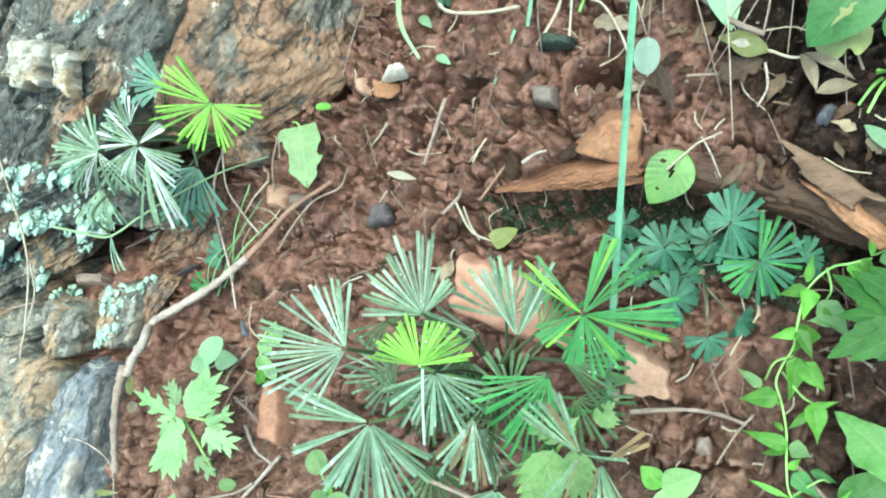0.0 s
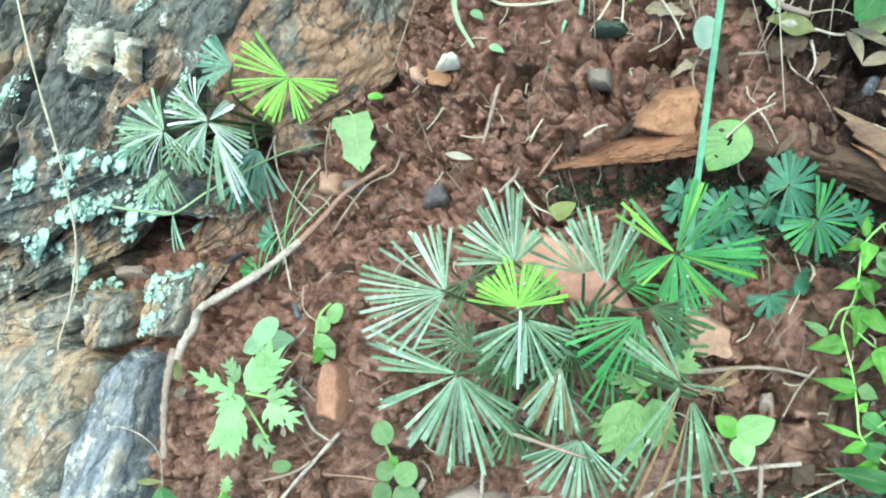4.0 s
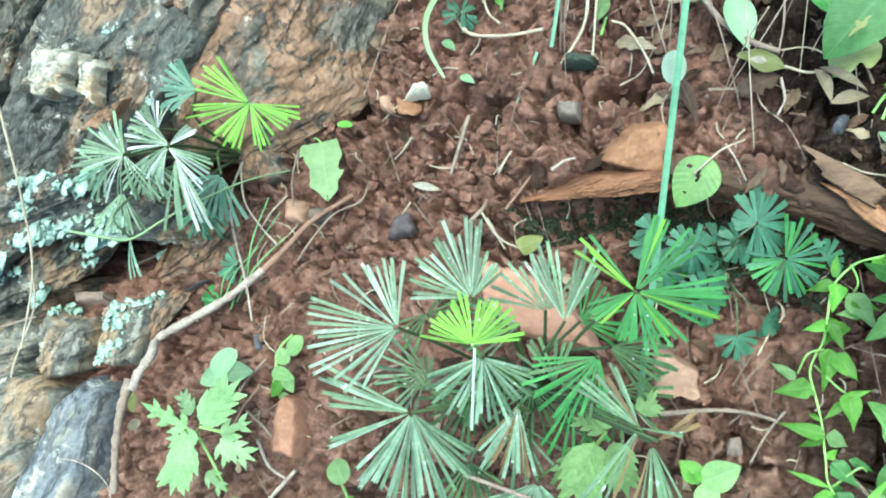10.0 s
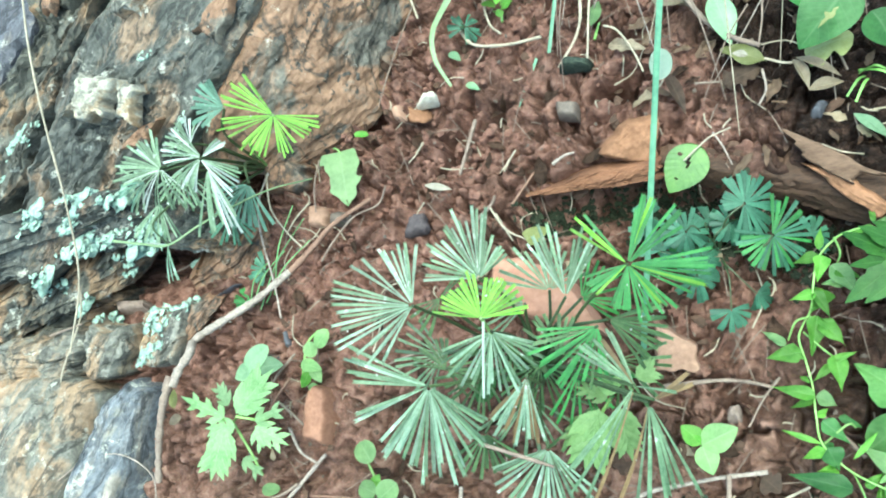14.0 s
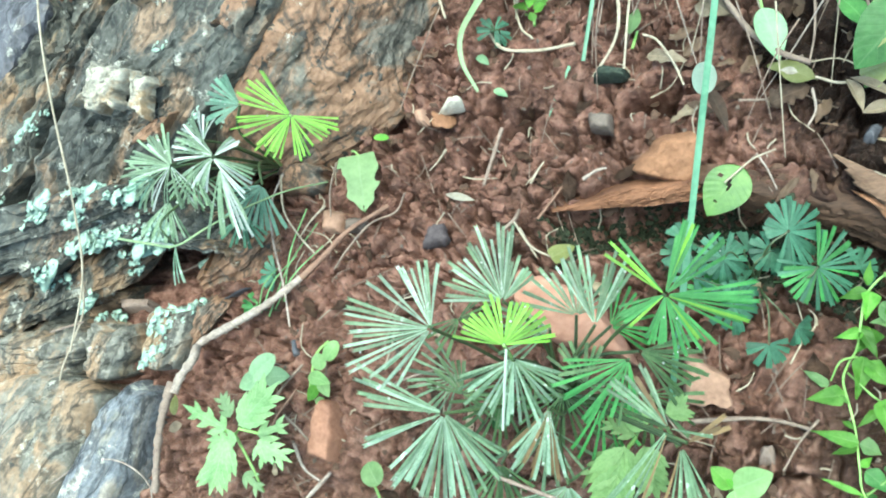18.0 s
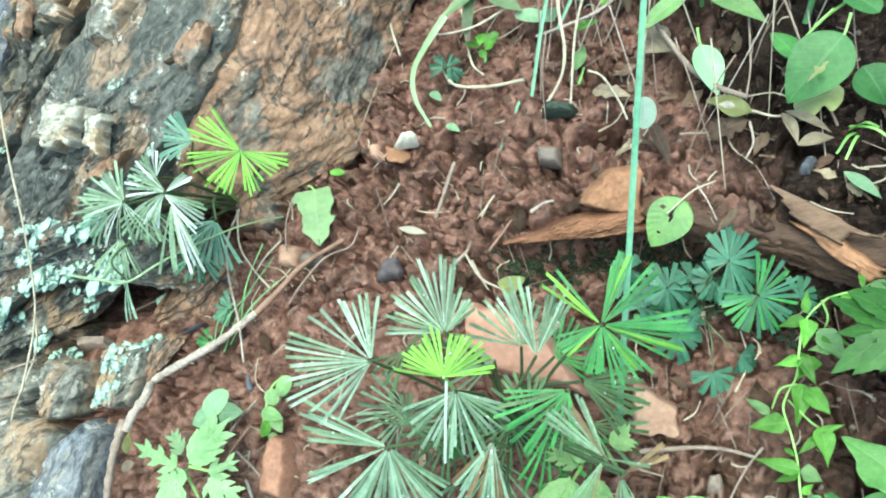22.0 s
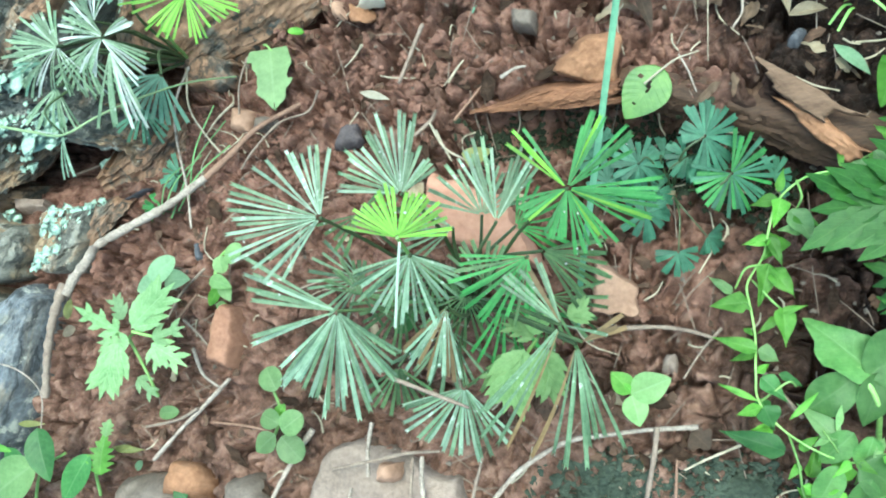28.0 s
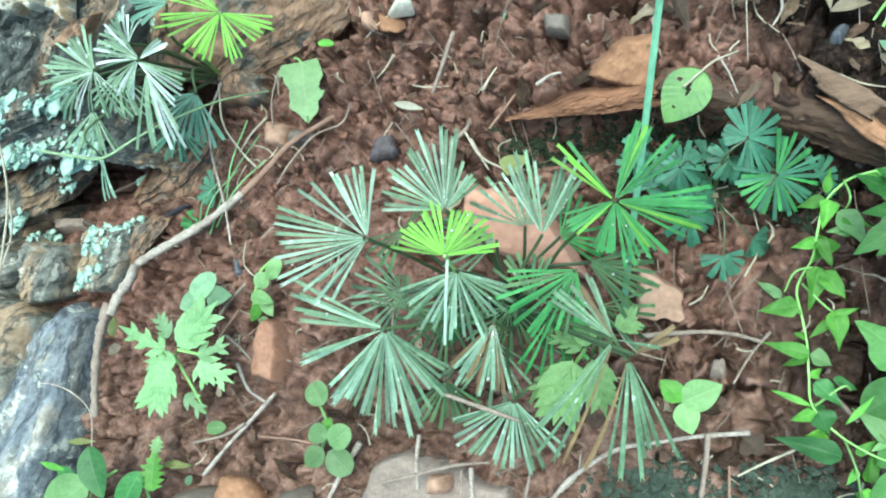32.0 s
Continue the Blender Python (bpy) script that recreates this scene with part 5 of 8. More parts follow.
# ---- fallen and single leaves ----
def leaf(base, tip, width, mat, label, name="fallen_leaf", up=0.004, stalk=None, stalk_mat=None, stalk_r=0.0004, group="leaves on the soil", **k):
    """A single leaf lying on the soil or held over it, with its stalk as a part."""
    ob = thing(name, blade(lift(base, up), lift(tip, up), width, **k), mat, label, "leaf", group)
    if stalk:
        part("leaf_stalk", tube([lift(p, up) for p in stalk], stalk_r * 1.2, stalk_r, 6, 6), stalk_mat or STEM_PALE, ob)
    return ob


leaf((-0.1684, 0.0954), (-0.1635, 0.0691), 0.0180, LEAF_DULL, "soft green leaf with eaten ragged edges lying on red soil", profile="heart", bite=0.3, arch=0.03, fold=0.05, seed=1, steps=26, across=6, up=0.006, stalk=[(-0.1714, 0.0973), (-0.1699, 0.0970), (-0.1678, 0.0945)], holes=((0.95, 0.1, 0.05), (0.30, 0.95, 0.10), (0.50, -0.98, 0.05)))
leaf((-0.0195, 0.0639, 0.0120), (-0.0316, 0.0495, 0.0090), 0.0148, LEAF_SPOTTED, "round yellow-green leaf with brown eaten holes over the slab", profile="ovate", arch=0.05, seed=2, steps=30, across=9, fold=0.1, stalk=[(-0.0252, 0.0588, 0.0130), (-0.0199, 0.0630, 0.0130), (-0.0154, 0.0665, 0.0120), (-0.0088, 0.0698, 0.0090)], stalk_mat=STRAW, stalk_r=0.0003, holes=((0.30, 0.10, 0.05), (0.36, 0.02, 0.05), (0.42, -0.06, 0.035), (0.30, 0.55, 0.04), (0.72, 0.10, 0.035)))
leaf((-0.0290, 0.0866, 0.0220), (-0.0274, 0.0976, 0.0240), 0.0078, LEAF_PALE, "pale grey-green disc-shaped leaf hanging on the grass blade", profile="round", arch=0.02, seed=3, steps=20, across=5)
leaf((-0.1259, 0.0704), (-0.1145, 0.0672), 0.0032, WHITE_LEAF, "small white leaflet lying on the soil", profile="lance", arch=0.03, seed=4, thick=0.0006, up=0.005)
for n, (b, t, w) in enumerate((((-0.1698, 0.1176), (-0.1629, 0.1119), .0036), ((-0.1619, 0.1028), (-0.1561, 0.1033), .0034))):
    leaf(b, t, w, LEAF_FRESH, "tiny round bright green seedling leaf on the soil", profile="round", seed=10 + n, up=0.005, name="seedling_leaf")
leaf((-0.0078, 0.1210), (-0.0041, 0.1020), 0.0105, LEAF_GREY, "pale grey-green ovate leaf turned underside up", profile="ovate", up=0.011, seed=6, stalk=[(-0.0080, 0.1291), (-0.0080, 0.1245), (-0.0076, 0.1201)])
leaf((0.0335, 0.1050, 0.0260), (0.0152, 0.0883, 0.0200), 0.0185, LEAF_MID, "large ovate green leaf with a yellowish scar", profile="ovate", seed=8, steps=26, across=7, arch=0.08, stalk=[(0.0360, 0.1107, 0.0280), (0.0347, 0.1076, 0.0270), (0.0333, 0.1046, 0.0260)], name="plant_leaf")
part("leaf_scar", blade((0.0273, 0.0952, 0.0285), (0.0205, 0.0898, 0.0275), 0.0022, "lance", arch=0.02, bite=0.8, seed=5), LEAF_YELLOW, bpy.data.objects["plant_leaf"], "yellowish scar")
leaf((0.0182, 0.0925), (0.0325, 0.0934), 0.012, LEAF_YELLOW, "yellowing leaf with bitten edge on the soil", profile="round", bite=0.5, seed=9, up=0.010, holes=((0.6, -0.9, 0.16),))
leaf((-0.0083, 0.1006), (0.0064, 0.0931), 0.0075, LEAF_YELLOW, "yellowish withered leaf with a white patch", profile="lance", bite=0.3, seed=10, up=0.009, wave=0.1, stalk=[(0.0056, 0.0938), (0.0131, 0.0902), (0.0208, 0.0923), (0.0278, 0.1067)], stalk_mat=STRAW)
leaf((-0.0049, 0.0980), (0.0005, 0.0961), 0.0032, STONE_WHITE, "white fungus-like patch on a leaf", profile="spoon", seed=11, up=0.0115, name="white_patch")
leaf((-0.0087, 0.0885), (0.0044, 0.0925), 0.0080, DRY_LEAF, "rust-brown leaf scrap on the soil", profile="ovate", bite=0.5, seed=12, up=0.006, wave=0.1)
leaf((0.0142, 0.0911), (0.0176, 0.0788), 0.0040, PALE_DRY, "folded pale dry leaf", profile="lance", seed=13, up=0.009, fold=0.9)
leaf((0.0173, 0.0789), (0.0282, 0.0796), 0.0046, PALE_DRY, "folded pale dry leaf", profile="lance", seed=14, up=0.008, fold=0.8)
leaf((0.0150, 0.0905), (0.0275, 0.0805), 0.0036, PALE_DRY, "folded pale dry leaf", profile="lance", seed=15, up=0.010, fold=0.7)
leaf((-0.0278, 0.0956), (-0.0223, 0.0776), 0.0048, DRY_LEAF, "narrow dry brown leaf", profile="lance", seed=16, up=0.007, fold=0.5)
leaf((-0.0278, 0.1382), (-0.0165, 0.1222), 0.0105, PALE_DRY, "pinkish dry leaf scrap lying on soil", profile="ovate", bite=0.7, seed=17, up=0.006, wave=0.15)
leaf((-0.0471, 0.1143), (-0.0334, 0.1090), 0.0055, PALE_DRY, "greyish dry leaf strip", profile="strap", seed=18, up=0.006, bite=0.3)
leaf((-0.1087, 0.1960, 0.0140), (-0.0823, 0.1814, 0.0140), 0.0150, WHITE_LEAF, "bleached curled leaf hanging in the weeds", profile="heart", bite=0.12, seed=19, wave=0.12, arch=-0.1, steps=24, across=5)
leaf((-0.1347, 0.2406), (-0.1222, 0.2296), 0.006, WHITE_LEAF, "white leaf scrap with green edge", profile="round", seed=20, up=0.006, bite=0.3)
leaf((-0.0855, 0.0416), (-0.0775, 0.0468), 0.0070, LEAF_YELLOW, "yellow-green leaf beside the fern", profile="heart", seed=21, up=0.012, stalk=[(-0.0993, 0.0570), (-0.0920, 0.0457), (-0.0849, 0.0418)], stalk_mat=STRAW)
leaf((0.0288, 0.0673), (0.0375, 0.0562), 0.0045, LEAF_GREY, "small narrow grey-green leaf", profile="lance", seed=22, up=0.006)
leaf((0.0292, 0.0635), (0.0327, 0.0588), 0.0055, PALE_DRY, "small pale dry scrap", profile="ovate", seed=23, up=0.004, bite=0.6)
leaf((-0.1079, 0.1153), (-0.1019, 0.1106), 0.0035, LEAF_GREY, "small bluish-green leaf on the soil", profile="ovate", seed=24, up=0.004)
leaf((-0.1159, 0.1336), (-0.1102, 0.1272), 0.0040, LEAF_GREY, "small pale green leaf scrap", profile="ovate", seed=25, up=0.004)
leaf((-0.0152, -0.0458), (-0.0103, -0.0506), 0.0080, DRY_LEAF, "purplish-brown leaf scrap beside a twig", profile="ovate", seed=26, up=0.004, bite=0.4)
leaf((-0.2005, -0.0468), (-0.1918, -0.0461), 0.0050, LEAF_SOFT, "small pale green leaf on the soil", profile="round", seed=27, up=0.004)
leaf((-0.2628, -0.0530), (-0.2491, -0.0525), 0.0026, LEAF_YELLOW, "narrow yellow leaf on the stone", profile="lance", seed=28, up=0.010)
leaf((-0.2099, -0.0675), (-0.2065, -0.0642), 0.0030, LEAF_GREY, "small pale green leaf scrap", profile="round", seed=29, up=0.004)
leaf((-0.2714, -0.0545), (-0.2673, -0.0522), 0.0030, LEAF_FRESH, "tiny bright green seedling leaf", profile="round", seed=30, up=0.012, name="seedling_leaf")
for n, (b, t, w) in enumerate((((-0.1957, 0.0181), (-0.1930, 0.0103), .0032), ((0.0159, 0.0716), (0.0194, 0.0772), .0042), ((-0.2354, 0.0361), (-0.2217, 0.0414), .0045))):
    thing("seed_husk", stone([lift(b, .003), lift(b, .003) + Vector((w, 0, 0)), lift(t, .003) + Vector((w, 0, 0)), lift(t, .003)], w * 0.7, rough=0.05, round_=0.4, n=12, m=16, seed=n), CHARCOAL, "dark bluish seed husk on the soil", "husk", "husks")

# ---- twigs, roots and straw ----
def twig(points, r0, r1, mat, label, name="twig", category="twig", up=0.005, group="twigs on the soil", knots=0.35, seed=0, sides=7, steps=7, flat=1.0):
    k = 0.75 if mat == STRAW else 0.8
    return thing(name, tube([lift(p, up) for p in points], r0 * k, r1 * k, sides, steps, knots, seed, flat), mat, label, category, group)


big_root = twig([(-0.1532, 0.0708), (-0.1683, 0.0604), (-0.1794, 0.0506), (-0.1933, 0.0386)], .0011, .0016, WOOD_RED, "thick root, red-brown above and bleached white below, across the soil", "root", "root", .007, "")
part("root_end", tube([lift(p, .008) for p in ((-0.1891, 0.0419), (-0.2047, 0.0312), (-0.2207, 0.0234), (-0.2372, 0.0170))] + [(-0.2321, 0.0090, 0.0160), (-0.2354, 0.0019, 0.0180), (-0.2372, -0.0049, 0.0190)], .0015, .0018, 9, 8, 0.45, 3), WOOD_PALE, big_root, "bleached white lower root")
part("root_end", tube([(-0.2386, -0.0005, 0.0190), (-0.2398, -0.0097, 0.0200), (-0.2408, -0.0188, 0.0200), (-0.2413, -0.0302, 0.0190), (-0.2427, -0.0427, 0.0160)], .0017, .0013, 9, 8, 0.5, 5), WOOD, big_root, "brown root end")
twig([(-0.1052, 0.0983), (-0.1074, 0.0845), (-0.1094, 0.0710)], .0010, .0008, WOOD, "straight grey twig lying on the soil", seed=1, up=.009)
twig([(-0.1264, 0.0898), (-0.1307, 0.0865), (-0.1350, 0.0835)], .0007, .0003, STRAW, "short ochre splinter on the soil", seed=2, up=.005)
twig([(-0.0993, 0.0570), (-0.0948, 0.0492), (-0.0919, 0.0436)], .0006, .0005, STRAW, "thin dry twig beside the fern", seed=3)
twig([(-0.1464, 0.0760), (-0.1518, 0.0693), (-0.1600, 0.0630), (-0.1681, 0.0516), (-0.1749, 0.0451)], .0006, .0005, WOOD, "thin grey rootlet on the soil", seed=4, up=.006)
twig([(-0.1795, 0.0940), (-0.1799, 0.0805), (-0.1795, 0.0686)], .0005, .0004, WOOD, "thin upright brown straw", seed=5, up=.006)
twig([(-0.2018, 0.0908), (-0.2082, 0.0769), (-0.2033, 0.0593), (-0.1962, 0.0377), (-0.1904, 0.0212)], .0007, .0005, WOOD_PALE, "pale thin rootlet trailing down the soil", seed=6, up=.010)
twig([(-0.2033, 0.0890), (-0.1996, 0.0718), (-0.1915, 0.0600), (-0.1829, 0.0516)], .0006, .0005, STRAW, "thin bent straw beside the root", seed=7, up=.009)
twig([(-0.1833, 0.0745), (-0.1889, 0.0675), (-0.1945, 0.0605)], .0007, .0004, STRAW, "short dry stalk on the soil", seed=8)
twig([(-0.2711, 0.0532), (-0.2601, 0.0599), (-0.2486, 0.0668)], .0007, .0006, WOOD, "grey stick lying in the rock cleft", seed=9, up=.006)
twig([(-0.3086, 0.2669, 0.0820), (-0.2936, 0.2004, 0.0800), (-0.2824, 0.1466, 0.0760), (-0.2751, 0.1084, 0.0680), (-0.2734, 0.0724, 0.0520), (-0.2785, 0.0430, 0.0360), (-0.2899, 0.0129, 0.0260)], .0006, .0006, STRAW, "long thin dry vine hanging over the rock", "dry_vine", "vine", group="dry vines", seed=10)
twig([(-0.2848, 0.0424, 0.0300), (-0.2912, 0.0293, 0.0220), (-0.3052, 0.0059, 0.0160), (-0.3075, -0.0111, 0.0120)], .0006, .0005, STRAW, "lower end of a thin dry vine over the stones", "dry_vine", "vine", group="dry vines", seed=11)
twig([(-0.2423, 0.2275, 0.0800), (-0.2661, 0.2070, 0.0790), (-0.2871, 0.1874, 0.0780)], .0004, .0003, WOOD_PALE, "pale straw lying on the rock face", "straw", "straw", group="straws", seed=12)
twig([(-0.3161, 0.0247, 0.0160), (-0.2897, 0.0266, 0.0220)], .0007, .0006, WOOD, "grey twig stub on the ledge", seed=13)
twig([(-0.1860, 0.0066), (-0.1940, -0.0020), (-0.2033, -0.0117)], .0007, .0006, WOOD, "thin brown twig in the soil", seed=14)
twig([(-0.1486, -0.0019), (-0.1386, 0.0017), (-0.1287, 0.0041)], .0006, .0005, WOOD, "thin brown twig beside the fern", seed=15)
twig([(-0.1512, 0.0049), (-0.1474, 0.0135), (-0.1449, 0.0224)], .0006, .0004, STRAW, "dry straw under the fern frond", "straw", "straw", group="straws", seed=16)
twig([(-0.0426, -0.0153), (-0.0262, -0.0143), (-0.0163, -0.0153), (-0.0077, -0.0181)], .0010, .0007, WOOD, "bent grey twig beside the stone", seed=17)
twig([(-0.0055, -0.0151), (-0.0112, -0.0215), (-0.0169, -0.0303)], .0006, .0004, WOOD, "thin grey twig crossing another", seed=18)
twig([(-0.0133, -0.0444), (-0.0283, -0.0459), (-0.0398, -0.0478), (-0.0516, -0.0503), (-0.0631, -0.0572), (-0.0705, -0.0644), (-0.0760, -0.0739), (-0.0781, -0.0853)], .0009, .0009, WOOD_PALE, "long bent pale twig over the lower soil", seed=19, up=.007)
twig([(-0.0249, -0.0449), (-0.0261, -0.0539), (-0.0289, -0.0678)], .0010, .0010, WOOD, "upright grey twig joining the bent twig", seed=20, up=.007)
twig([(-0.0284, -0.0668), (-0.0402, -0.0742), (-0.0564, -0.0847)], .0007, .0008, STRAW, "pale straw over the dark stone", "straw", "straw", group="straws", seed=21, up=.008)
twig([(-0.0373, -0.0735), (-0.0309, -0.0746), (-0.0258, -0.0778)], .0006, .0004, STRAW, "short curved straw over the dark stone", "straw", "straw", group="straws", seed=22, up=.008)
twig([(-0.1350, -0.0499), (-0.1420, -0.0606), (-0.1473, -0.0730), (-0.1511, -0.0854)], .0012, .0009, WOOD_PALE, "pale twig leaning on the flat stone", seed=23, up=.008)
twig([(-0.1125, -0.0468), (-0.1129, -0.0549), (-0.1122, -0.0634)], .0009, .0008, WOOD_PALE, "short pale twig on the flat stone", seed=24, up=.012)
twig([(-0.0953, -0.0564), (-0.0949, -0.0672), (-0.0906, -0.0771), (-0.0816, -0.0871)], .0009, .0008, WOOD_PALE, "bent pale twig on the flat stone", seed=25, up=.010)
twig([(-0.1239, -0.0618), (-0.1125, -0.0589), (-0.0993, -0.0556), (-0.0892, -0.0546)], .0008, .0006, WOOD, "thin brown twig on the flat stone", seed=26, up=.013)
twig([(-0.0823, -0.0832), (-0.0798, -0.0679), (-0.0777, -0.0562)], .0007, .0006, WOOD, "thin grey twig below the fern", seed=27, up=.008)
twig([(-0.0983, -0.0572), (-0.0977, -0.0710), (-0.0948, -0.0831)], .0006, .0006, WOOD, "thin dark twig below the fern", seed=28, up=.010)
twig([(-0.1173, -0.0669), (-0.1173, -0.0749), (-0.1191, -0.0848)], .0007, .0006, WOOD_PALE, "short pale twig on the stone", seed=29, up=.013)
twig([(-0.0959, -0.0335, 0.0360), (-0.0838, -0.0374, 0.0360), (-0.0728, -0.0412, 0.0340)], .0009, .0006, WOOD, "reddish twig lying over the lower fronds", seed=30, group="")
twig([(-0.1228, -0.0367, 0.0100), (-0.1171, -0.0292, 0.0100)], .0007, .0005, WOOD, "thin twig stub under the fern", seed=31)
twig([(-0.1690, -0.0340), (-0.1810, -0.0442), (-0.1892, -0.0522), (-0.1988, -0.0632)], .0010, .0009, WOOD_PALE, "pale forked twig on the soil", seed=32, up=.005)
twig([(-0.1818, -0.0446), (-0.1905, -0.0488), (-0.2042, -0.0519)], .0008, .0006, WOOD, "side fork of the pale twig", seed=33, up=.005)
twig([(-0.1868, -0.0235), (-0.1808, -0.0324), (-0.1738, -0.0369)], .0008, .0006, WOOD_PALE, "short bent pale twig", seed=34, up=.005)
twig([(-0.1926, -0.0128), (-0.1859, -0.0174), (-0.1806, -0.0223)], .0007, .0005, WOOD, "thin brown twig stub", seed=35, up=.005)
twig([(-0.3262, -0.0809), (-0.2988, -0.0745), (-0.2726, -0.0704)], .0010, .0009, WOOD_PALE, "pale stick leaning on the boulder", seed=36, up=.018)
twig([(-0.3000, -0.0410), (-0.2833, -0.0328), (-0.2638, -0.0311), (-0.2480, -0.0402), (-0.2418, -0.0569)], .0004, .0003, WOOD_PALE, "fine pale rootlet over the boulder", "rootlet", "root", group="rootlets", seed=37, up=.016)
twig([(-0.1870, -0.0035), (-0.1954, -0.0122), (-0.2025, -0.0210)], .0007, .0006, WOOD_RED, "brown rootlet in the soil", "rootlet", "root", group="rootlets", seed=38, up=.005)
twig([(-0.1772, -0.0492), (-0.1643, -0.0499), (-0.1519, -0.0515)], .0006, .0005, WOOD_RED, "brown rootlet lying on the soil", "rootlet", "root", group="rootlets", seed=39, up=.003)
twig([(-0.0018, -0.0491), (-0.0110, -0.0533), (-0.0175, -0.0569)], .0006, .0004, STRAW, "dry straw on the lower soil", "straw", "straw", group="straws", seed=40)
twig([(-0.0003, -0.0671), (-0.0057, -0.0697), (-0.0103, -0.0733)], .0007, .0005, STRAW, "short tan straw above the ochre stone", "straw", "straw", group="straws", seed=41, up=.010)
twig([(-0.0196, -0.0540), (-0.0206, -0.0687), (-0.0218, -0.0850)], .0006, .0006, WOOD_RED, "thin brown stalk between the dark stones", seed=42, up=.006)
twig([(0.0039, -0.0273), (0.0084, -0.0331), (0.0143, -0.0407)], .0010, .0008, WOOD, "grey stick under the vine", seed=43, up=.012)
# upper weeds: dry stalks
twig([(-0.1103, 0.1425), (-0.1028, 0.1313), (-0.0885, 0.1275), (-0.0733, 0.1253)], .0010, .0008, STRAW, "bent straw-coloured stalk on the upper soil", "straw", "straw", group="straws", seed=50, up=.006)
twig([(-0.1009, 0.1698), (-0.0968, 0.1429), (-0.0908, 0.1333)], .0006, .0006, STRAW, "thin dry stalk among weeds", "straw", "straw", group="straws", seed=51, up=.005)
twig([(-0.0744, 0.1585, 0.0120), (-0.0908, 0.1501, 0.0140), (-0.1069, 0.1519, 0.0120), (-0.1095, 0.1558, 0.0120), (-0.0998, 0.1623, 0.0160)], .0007, .0006, STRAW, "looped pale straw in the weeds", "straw", "straw", group="straws", seed=52)
twig([(-0.0417, 0.1808, 0.0300), (-0.0531, 0.1628, 0.0240), (-0.0560, 0.1477, 0.0180), (-0.0553, 0.1304, 0.0140), (-0.0584, 0.1202, 0.0100), (-0.0672, 0.1101, 0.0060)], .0010, .0007, STRAW, "long bent straw reaching down to the soil", "straw", "straw", group="straws", seed=53, flat=0.5)
twig([(-0.0338, 0.1707, 0.0240), (-0.0435, 0.1536, 0.0200), (-0.0507, 0.1374, 0.0140), (-0.0558, 0.1111, 0.0060)], .0007, .0006, STRAW, "upright dry straw in the weeds", "straw", "straw", group="straws", seed=54)
twig([(-0.0105, 0.1632), (-0.0255, 0.1534), (-0.0401, 0.1465), (-0.0522, 0.1429), (-0.0668, 0.1409)], .0009, .0007, WOOD_PALE, "slanting pale twig among the weeds", seed=55, up=.012)
twig([(0.0047, 0.1551, 0.0180), (-0.0050, 0.1532, 0.0160), (-0.0137, 0.1523, 0.0140)], .0011, .0009, WOOD_PALE, "broken pale twig with a splintered end", seed=56, group="")
twig([(-0.0218, 0.1349), (-0.0125, 0.1158), (-0.0044, 0.1053), (0.0048, 0.0989)], .0012, .0011, WOOD, "grey stick leaning on the upper soil", seed=57, up=.010)
twig([(0.0171, 0.1619, 0.0240), (0.0170, 0.1430, 0.0200), (0.0205, 0.1248, 0.0180), (0.0241, 0.1079, 0.0120), (0.0301, 0.0842, 0.0060)], .0006, .0005, WOOD, "thin brown stalk bent across the weeds", "straw", "straw", group="straws", seed=58)
twig([(-0.0479, 0.1218), (-0.0429, 0.1177), (-0.0379, 0.1071), (-0.0351, 0.0974)], .0006, .0005, STRAW, "curved thin straw on the soil", "straw", "straw", group="straws", seed=59, up=.008)
twig([(0.0090, 0.1279), (0.0072, 0.1101), (0.0046, 0.0996)], .0005, .0004, WOOD, "fine brown hanging rootlet in the weeds", "rootlet", "root", group="rootlets", seed=60, up=.010)
twig([(0.0045, 0.0912), (0.0046, 0.0830), (0.0015, 0.0769)], .0006, .0004, WOOD_PALE, "fine pale rootlet on the soil", "rootlet", "root", group="rootlets", seed=61, up=.006)
twig([(-0.0182, 0.0896), (-0.0073, 0.0906), (-0.0032, 0.0920)], .0006, .0004, WOOD, "thin brown rootlet on the soil", "rootlet", "root", group="rootlets", seed=62, up=.006)
twig([(-0.1365, 0.1831), (-0.1342, 0.1687), (-0.1314, 0.1564)], .0009, .0007, STRAW, "short curled pale rootlet", "rootlet", "root", group="rootlets", seed=63, up=.006)
twig([(-0.0147, 0.0683), (-0.0122, 0.0624), (-0.0100, 0.0550)], .0004, .0003, WOOD_PALE, "thin broken leaf stalk", "straw", "straw", group="straws", seed=64, up=.008)
twig([(-0.1562, 0.1106), (-0.1451, 0.1272), (-0.1366, 0.1514), (-0.1322, 0.1631)], .0004, .0003, WOOD, "fine brown rootlet on the soil", "rootlet", "root", group="rootlets", seed=65, up=.006)
twig([(-0.0906, 0.0576), (-0.0827, 0.0664), (-0.0775, 0.0722)], .0007, .0005, WOOD_RED, "red-brown twig in the soil", seed=66, up=.004)
twig([(-0.0924, 0.0710), (-0.0902, 0.0753), (-0.0874, 0.0795)], .0007, .0005, STRAW, "short ochre twig in the soil", seed=67, up=.005)
twig([(-0.0708, 0.0659), (-0.0660, 0.0683), (-0.0626, 0.0692)], .0008, .0005, WOOD_PALE, "short pale chip on the slab", seed=68, up=.010)
twig([(-0.1068, 0.0547), (-0.1004, 0.0595), (-0.0978, 0.0626)], .0010, .0007, WOOD, "short grey stub in the soil", seed=69)

